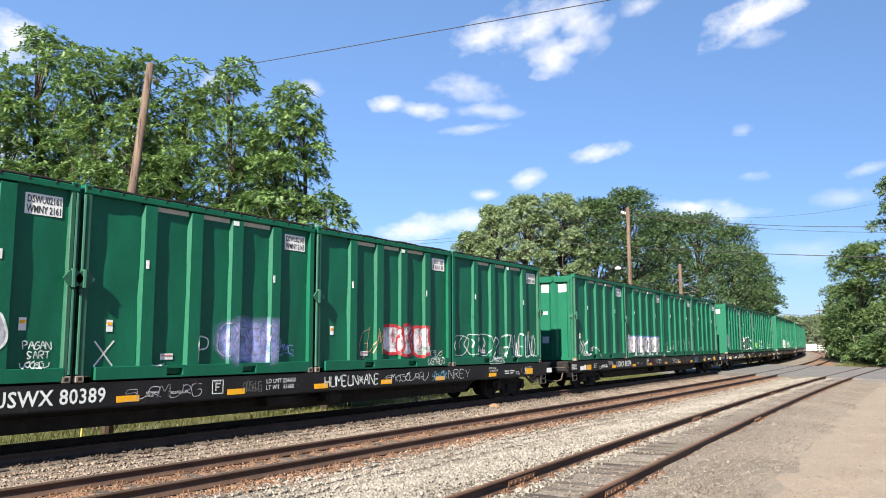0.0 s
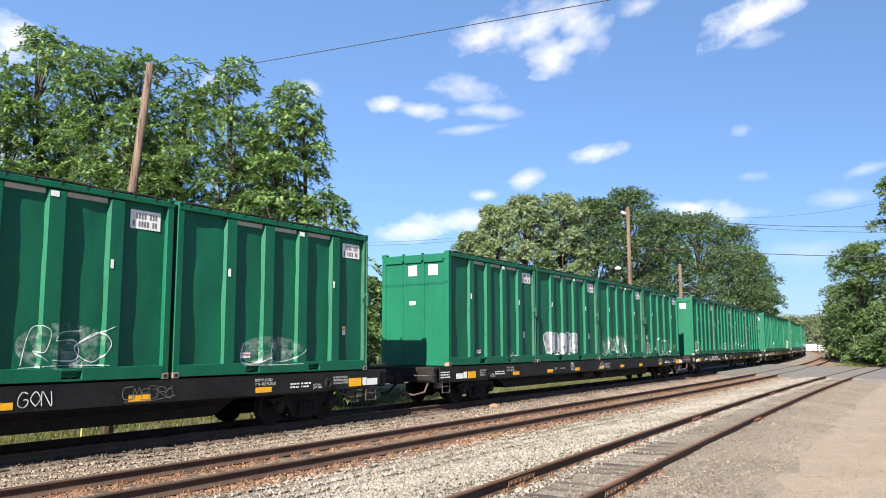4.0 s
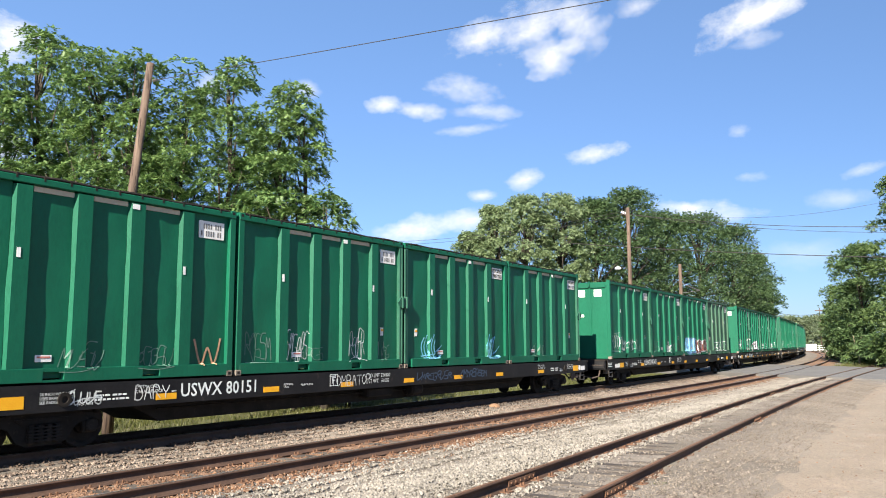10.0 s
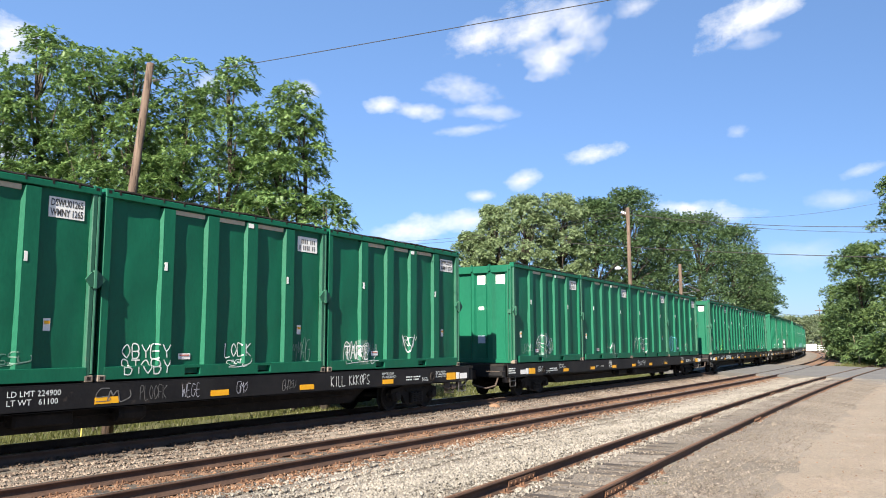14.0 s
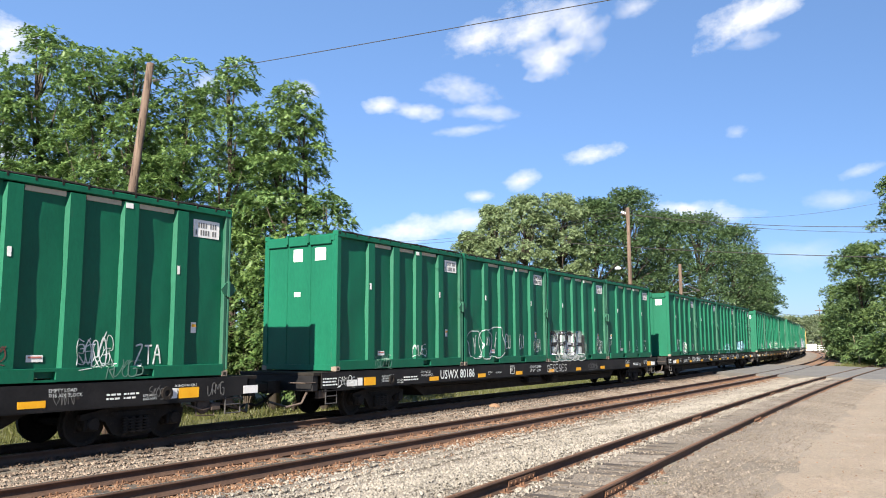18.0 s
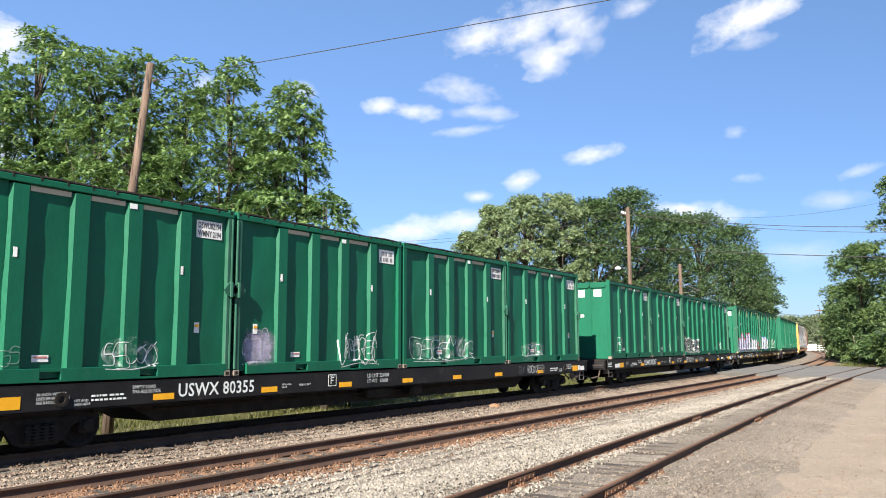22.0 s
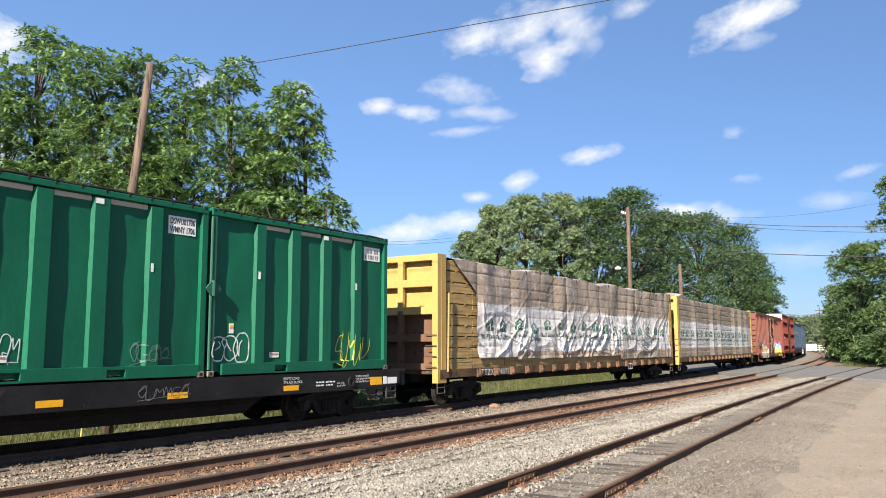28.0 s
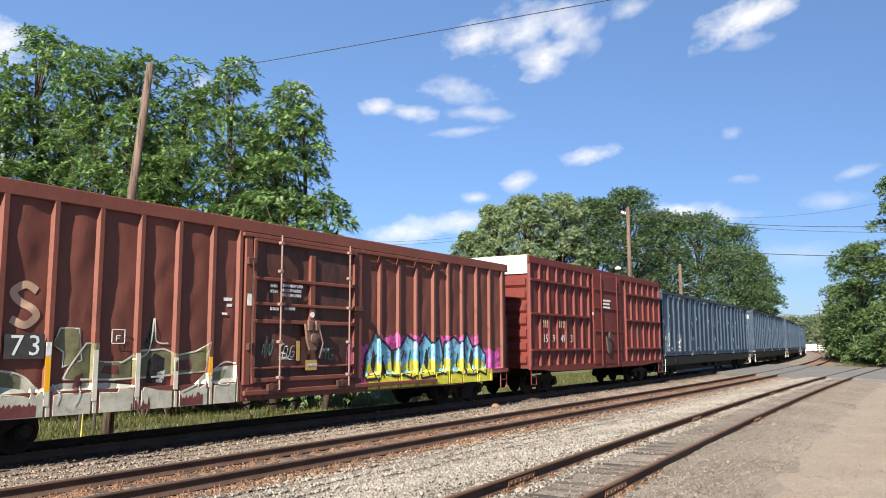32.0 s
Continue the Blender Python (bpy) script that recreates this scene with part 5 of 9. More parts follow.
WHEELSET = wheelset_mesh()
_sf = Shape()
_out = [(-1.14, 0.50), (-1.14, 0.60), (-0.86, 0.64), (-0.42, 0.72), (0.42, 0.72), (0.86, 0.64), (1.14, 0.60), (1.14, 0.50), (0.78, 0.50), (0.62, 0.44), (0.46, 0.20), (0.30, 0.14), (-0.30, 0.14), (-0.46, 0.20), (-0.62, 0.44), (-0.78, 0.50)]
_sf.prism(_out, "y", -1.03, -0.91)
_sf.prism([(-0.52, 0.60), (0.52, 0.60), (0.42, 0.52), (-0.42, 0.52)], "y", -1.06, -1.03)
for _e in (-0.9, 0.9):
    _sf.box((_e - 0.14, -1.05, 0.28), (_e + 0.14, -0.92, 0.52), 0.03)
    _sf.lathe([(0.13, -1.09), (0.11, -1.12), (0.02, -1.125)], "y", (_e, 0, 0.42), 12)
for _k in range(4):
    _sf.tube([(-0.24 + 0.16 * _k, -1.075, 0.20), (-0.24 + 0.16 * _k, -1.075, 0.50)], 0.062, 8)
for _k in range(5):
    _sf.box((-0.3, -1.145, 0.22 + 0.055 * _k), (0.3, -1.06, 0.245 + 0.055 * _k))
SIDE_FRAME = mesh_of("side_frame", _sf, GRIME)
_b = Shape().box((-0.2, -0.95, 0.42), (0.2, 0.95, 0.66), 0.03).box((-0.35, -0.3, 0.62), (0.35, 0.3, 0.78), 0.03)
BOLSTER = mesh_of("bolster", _b, GRIME)
SPINNING = []


def bogie(parent, x, car):
    root = part("bogie", BOLSTER, None, parent, "greasy black two-axle bogie", at=pose(x, 0, 0))
    part("side_frame", SIDE_FRAME, None, root)
    part("side_frame", SIDE_FRAME, None, root, at=pose(0, 0, 0, rz=180))
    for e in (-0.9, 0.9):
        SPINNING.append((part("wheelset", WHEELSET, None, root, at=pose(e, 0, 0.42)), e, car, x))


_c = Shape().box((-0.9, -0.11, 0.72), (0.0, 0.11, 0.94), 0.03).prism([(0, -0.16), (-0.2, -0.2), (-0.42, -0.14), (-0.46, 0.05), (-0.34, 0.02), (-0.26, -0.05), (-0.1, 0.16), (0, 0.16)], "z", 0.68, 0.98)
_c.v = [(x + 0.0, y, z) for x, y, z in _c.v]
_c.tube([(0.3, 0.3, 0.7), (-0.1, 0.35, 0.45), (-0.5, 0.2, 0.38), (-0.85, 0.05, 0.45)], 0.03, 6)
COUPLER = mesh_of("coupler", _c, GRIME)


def stirrup(x, z0=0.42, z1=0.78, y=-1.28, w=0.42):
    return Shape().tube([(x, y, z1), (x, y, z0), (x + w, y, z0), (x + w, y, z1)], 0.018, 6).tube([(x, y, (z0 + z1) / 2), (x + w, y, (z0 + z1) / 2)], 0.014, 6)


def sill_y(x, z):
    return -1.302


CARS = []      # (thing, start of its body along the line at 0 s, distance of its two bogies)
LOADS = []     # (thing, the car's start, where it sits on the car, the car's bogies)


BRAKE = paint("oily_brake_gear", (0.035, 0.026, 0.021), (0.10, 0.075, 0.06), 0.6, fine=20, broad=3, bump=0.3, dirt=(0.14, 0.07, 0.04), dirt_at=0.6)


def flat_body(white_ends=False):
    """The parts that every flat car shares."""
    root = empty("flat_car", "long black flat car with worn white lettering", "flat car", "flat cars of the train")
    deck = Shape().box((-1.0, -1.28, 1.11), (25.75, 1.28, 1.19), 0.01)
    part("deck", deck, GRIME, root, "dark steel deck")
    for e in (-1, 1):
        y0, y1 = sorted((e * 1.30, e * 1.27))
        sh = Shape().prism([(-0.72, 1.17), (25.45, 1.17), (25.45, 0.80), (24.2, 0.72), (0.5, 0.72), (-0.72, 0.80)], "y", y0, y1)
        y0, y1 = sorted((e * 1.30, e * 1.16))
        sh.box((-0.6, y0, 0.715), (25.3, y1, 0.745)).box((-0.72, min(y0, y1), 1.165), (25.45, max(y0, y1), 1.185))
        part("side_sill", sh, BLACK, root, "black side sill")
    mid = Shape().prism([(-0.9, 1.11), (25.6, 1.11), (25.6, 0.74), (21.0, 0.74), (20.2, 0.33), (4.6, 0.33), (3.8, 0.74), (-0.9, 0.74)], "y", -0.75, 0.75)
    for k in range(13):
        mid.box((4.6 + k * 1.25, -1.27, 0.72), (4.62 + k * 1.25, 1.27, 1.11))
    part("centre_sill", mid, GRIME, root)
    for x in (-1.0, 25.55):
        part("end_sill", Shape().box((x, -1.25, 0.74), (x + 0.2, 1.25, 1.12), 0.015), BLACK, root)
    part("coupler", COUPLER, None, root, at=pose(-0.95, 0, 0))
    part("coupler", COUPLER, None, root, at=pose(25.7, 0, 0, rz=180))
    for x in (-0.55, 24.85):
        part("step", stirrup(x), WHITE if white_ends else STEEL, root, "steel stirrup step")
    gear = Shape().lathe([(0.05, 0), (0.17, 0.02), (0.19, 0.05), (0.17, 0.08), (0.05, 0.1)], "y", (24.35, -1.22, 0.62), 14)
    gear.tube([(23.9, -1.2, 0.66), (24.3, -1.24, 0.52), (24.8, -1.2, 0.62), (25.3, -1.1, 0.5)], 0.022, 6).tube([(24.1, -1.2, 0.74), (24.15, -1.22, 0.42), (24.6, -1.22, 0.40), (24.62, -1.2, 0.7)], 0.017, 6)
    gear.tube([(25.2, -1.0, 0.72), (25.5, -1.0, 0.45), (25.9, -0.8, 0.36), (26.2, -0.5, 0.5)], 0.03, 6).box((24.5, -1.26, 0.5), (24.75, -1.1, 0.66), 0.02).box((24.9, -1.24, 0.6), (25.1, -1.12, 0.75), 0.015)
    part("brake_gear", gear, BRAKE, root, "oily brake levers, rods and hose")
    part("brake_gear", Shape().tube([(-0.9, -1.0, 0.74), (-1.1, -1.0, 0.46), (-1.4, -0.8, 0.38), (-1.6, -0.4, 0.5)], 0.03, 6).box((-0.7, -1.2, 0.55), (-0.4, -1.05, 0.75), 0.02).tube([(-0.9, -1.25, 0.95), (-1.25, -1.25, 0.95), (-1.25, -0.7, 0.95)], 0.016, 6), BRAKE, root, "hanging air hose and bent handrail")
    part("brake_rigging", Shape().tube([(4.4, -0.9, 0.6), (20.2, -0.9, 0.55)], 0.02, 5).box((11.0, -1.1, 0.45), (12.1, -0.76, 0.7), 0.04).lathe([(0.16, 0), (0.2, 0.1), (0.2, 0.5), (0.16, 0.6)], "x", (13.0, -0.96, 0.58), 12), GRIME, root)
    for x, w, h in ((0.95, 0.5, 0.21), (4.07, 0.49, 0.12), (6.94, 0.49, 0.12), (9.62, 0.49, 0.12), (12.36, 0.49, 0.12), (15.02, 0.49, 0.12), (17.7, 0.49, 0.12), (20.92, 0.49, 0.12), (24.13, 0.5, 0.21)):
        part("reflector", Shape().box((x, -1.306, 0.80), (x + w, -1.3015, 0.80 + h)), AMBER, root, "amber reflector plate")
    for x, w, h in ((0.24, 0.42, 0.16), (0.68, 0.2, 0.2), (24.69, 0.16, 0.2), (24.89, 0.42, 0.17)):
        part("placard", Shape().box((x, -1.306, 0.81), (x + w, -1.3015, 0.81 + h)), WHITE, root)
    bars = Shape()
    rnd = random.Random(3)
    for x0, x1, n_ in ((2.75, 3.02, 2), (3.12, 3.42, 2), (22.02, 22.3, 2), (22.38, 22.65, 2), (-0.68, -0.2, 3)):
        for k in range(n_):
            x = x0
            while x < x1:
                w = rnd.uniform(0.03, 0.11)
                bars.box((x, -1.304, 0.86 + k * 0.075), (x + w, -1.3015, 0.895 + k * 0.075))
                x += w + 0.025
    for words, x, z, h in (("36 INCH WHEELS\nUSES BRAKE BEAMS\nSEE BADGE PLATE", 1.72, 1.0, 0.05), ("LIFT AND\nJACK HERE", 2.42, 0.86, 0.045), ("EMPTY LOAD\n7/16 ADJ BLOCK", 3.6, 1.04, 0.062), ("RETAINING\nVALVE", 7.58, 0.93, 0.042),
                           ("RELEASE ROD", 8.15, 0.90, 0.048), ("EMPTY LOAD\n7/16 ADJ BLOCK", 20.9, 1.05, 0.062), ("LIFT AND\nJACK HERE", 22.8, 0.88, 0.045), ("36 INCH WHEELS\nUSES BRAKE BEAMS\nSEE BADGE PLATE", 23.52, 1.03, 0.05)):
        me = text_mesh(words, h, CHALK)
        bars.add([(v.co.x + x, -1.304, v.co.z + z) for v in me.vertices], [tuple(p.vertices) for p in me.polygons])
        bpy.data.meshes.remove(me)
    part("stencil", bars, CHALK, root, "rows of small worn stencilling")
    for x in (2.17, 23.34):
        part("jacking_pad", Shape().lathe([(0.13, 0.0), (0.13, -0.035), (0.065, -0.035), (0.06, -0.012)], "y", (x, -1.30, 0.92), 16), GRIME, root, "round jacking pad on the sill")
    sq = Shape()
    for a, b, c, d in ((9.2, 0.84, 9.5, 0.855), (9.2, 1.115, 9.5, 1.13), (9.2, 0.84, 9.215, 1.13), (9.485, 0.84, 9.5, 1.13), (9.29, 0.9, 9.31, 1.06), (9.31, 1.04, 9.42, 1.06), (9.31, 0.97, 9.39, 0.99)):
        sq.box((a, -1.304, b), (c, -1.3015, d))
    part("stencil", sq, CHALK, root, "boxed letter F")
    part("stencil", text_mesh("PLATE", 0.045, CHALK, 1.0), None, root, at=pose(9.255, -1.304, 1.075))
    return root


NUMBERS = ["80389", "80274", "80317", "", "80395", "80512", "80151", "80343", "80197", "", "80462", "80186", "80461", "80355", "80267", "80329", ""]
IDS = {(0, 0): "02161", (0, 1): "02143", (1, 1): "01394", (0, 3): "01456", (3, 3): "01896", (7, 3): "01692", (6, 3): "00787", (11, 1): "00266", (13, 2): "00859", (16, 2): "01706", (14, 3): "01041", (8, 3): "00759", (13, 0): "02194", (6, 2): "00582", (8, 1): "01265", (10, 0): "00821", (4, 1): "00404", (7, 2): "01950", (5, 2): "00445"}
BOGIES = (1.97, 22.82)


LIGHT_WEIGHT = {1: 61200, 4: 61300, 7: 61400, 8: 61100, 11: 61200, 14: 61100}


# tags along the sills: a word, a scribble (~) or a row of upright strokes (!), from where to where, colour, stroke width
SILL_TAGS = {
    0: [("~7", 7.1, 8.9, "silver", 0.014), ("~6", 10.06, 10.6, "smoke", 0.014), ("HUMEUN*ANE", 12.72, 14.95, "white", 0.034), ("~9", 15.24, 17.3, "white", 0.013), ("~7", 17.47, 18.3, "cyan", 0.014), ("NREY", 18.4, 19.72, "white", 0.016)],
    1: [("~8", 9.4, 10.71, "maroon", 0.020), ("RUOSREY", 11.73, 13.05, "smoke", 0.013), ("~5", 13.2, 13.66, "smoke", 0.012), ("~6", 13.9, 15.23, "white", 0.018), ("~7", 15.42, 16.36, "maroon", 0.018), ("FENRHPMK", 16.41, 17.91, "smoke", 0.013), ("~6", 18.64, 19.55, "cyan", 0.014)],
    2: [("GON", 15.6, 16.2, "white", 0.018), ("~6", 17.6, 18.7, "smoke", 0.014)],
    3: [("~4", 20.77, 21.07, "smoke", 0.012), ("~7", 12.2, 13.6, "white", 0.013)],
    5: [("TASAR", -0.97, 0.07, "white", 0.022), ("~9", 11.89, 13.68, "white", 0.014), ("~6", 14.6, 15.4, "smoke", 0.014)],
    6: [("~5", 2.21, 2.88, "white", 0.022), ("DARY-", 3.60, 4.61, "white", 0.022), ("TOMBATOP", 9.24, 10.87, "white", 0.020), ("~9", 13.00, 14.84, "navy", 0.034), ("~9", 15.41, 17.05, "navy", 0.034)],
    7: [("~4", 18.06, 18.75, "smoke", 0.013)],
    8: [("~3", 12.41, 13.08, "smoke", 0.022), ("PLOOFK", 13.3, 13.93, "smoke", 0.011), ("WEGE", 14.28, 14.77, "silver", 0.012), ("~3", 15.73, 16.01, "silver", 0.012), ("~5", 17.11, 17.54, "smoke", 0.014), ("KILL KKKOPS", 18.81, 20.37, "white", 0.020)],
    9: [("~6", 13.2, 14.4, "white", 0.014), ("~5", 17.2, 18.2, "smoke", 0.014)],
    10: [("OWN", 21.0, 21.39, "smoke", 0.013), ("~5", 22.94, 23.35, "smoke", 0.014), ("~4", 24.36, 24.8, "smoke", 0.018)],
    11: [("~5", -0.13, 0.52, "white", 0.016), ("GESESES", 12.2, 14.1, "white", 0.024), ("~6", 16.3, 17.4, "smoke", 0.014)],
    12: [("HBAB", 13.1, 15.0, "white", 0.036), ("!7", 15.53, 16.43, "silver", 0.030), ("CLEMZ", 16.7, 17.5, "white", 0.036), ("-*-", 17.55, 18.3, "white", 0.016), ("OREETA", 18.36, 19.38, "white", 0.032), ("FARLEN", 19.7, 20.3, "smoke", 0.011)],
    13: [("~4", 19.45, 19.85, "smoke", 0.013), ("ROCKO", 20.12, 20.91, "white", 0.026), ("FORLEN", 21.18, 21.53, "smoke", 0.011)],
    14: [("~7", 10.17, 10.6, "smoke", 0.015), ("BETMONEY-", 12.81, 14.67, "white", 0.034), ("~5", 14.8, 15.34, "white", 0.012), ("PAHNEY-", 15.48, 17.1, "white", 0.015), ("~8", 18.25, 20.66, "smoke", 0.014), ("MNLTA", 24.86, 25.9, "white", 0.024)],
    15: [("~5", 13.0, 14.0, "smoke", 0.014)],
    16: [("~6", 12.4, 13.4, "white", 0.014), ("~6", 17.0, 18.2, "smoke", 0.014)],
}


def flat_car(template, start, number, group_seed):
    car = copy_thing(template, pose(0, 0, 0))
    CARS.append((car, start, BOGIES))
    idx = len(CARS) - 1
    for x in BOGIES:
        bogie(car, x, idx)
    if idx in (0, 1, 7, 10):
        # on these cars the end plates sit nearer to the middle
        for o in car.children:
            if o.name.startswith(("reflector", "placard")):
                x = o.data.vertices[0].co.x
                shift = -0.55 if idx == 10 and 20.9 < x < 21.0 else -0.5 if 24.1 < x < 24.2 else -1.26 if 24.6 < x < 24.8 else 0.45 if 24.8 < x < 25.0 else 0.0
                o.matrix_basis = pose(shift, 0, 0)
    if number:
        me = text_mesh("USWX " + number, 0.26, CHALK, 1.05, 0.006)
        me.transform(Matrix.Diagonal((2.06 / max(v.co.x for v in me.vertices), 1, 1, 1)))
        part("car_number", me, None, car, "white stencilled car number", at=pose(4.65, -1.304, 0.835))
        light = LIGHT_WEIGHT.get(idx, 61600)
        part("stencil", text_mesh("LD LMT %d\nLT WT   %d" % (286000 - light, light), 0.1, CHALK), None, car, "load limit in white stencilling", at=pose(10.75, -1.304, 1.0))
    rnd = random.Random(group_seed)
    for words, x0, x1, colour, wide in SILL_TAGS.get(idx, ()):
        sh = Shape()
        if words.startswith("~"):
            scrawl(sh, rnd, x0, 0.82, x1 - x0, 0.26, int(words[1:]), wide, sill_y, len(words) % 2 == 0)
        elif words.startswith("!"):
            for k in range(int(words[1:])):
                x = x0 + (x1 - x0) * k / int(words[1:])
                ribbon(sh, [Vector((x, 1.09)), Vector((x + 0.02, 0.95)), Vector((x + 0.01, 0.84))], wide, sill_y, 0.006)
        else:
            hand(sh, rnd, words, x0, 0.83, x1 - x0, 0.25, wide, sill_y)
        part("graffiti", sh, SPRAY[colour], car, colour + " tag sprayed on the sill")
    return car

flat_template = flat_body()
green_a = container(GREEN, True, "dented dark green steel waste container with graffiti, on a flat car")
green_b = container(GREEN, False, "dented dark green steel waste container with graffiti, on a flat car")

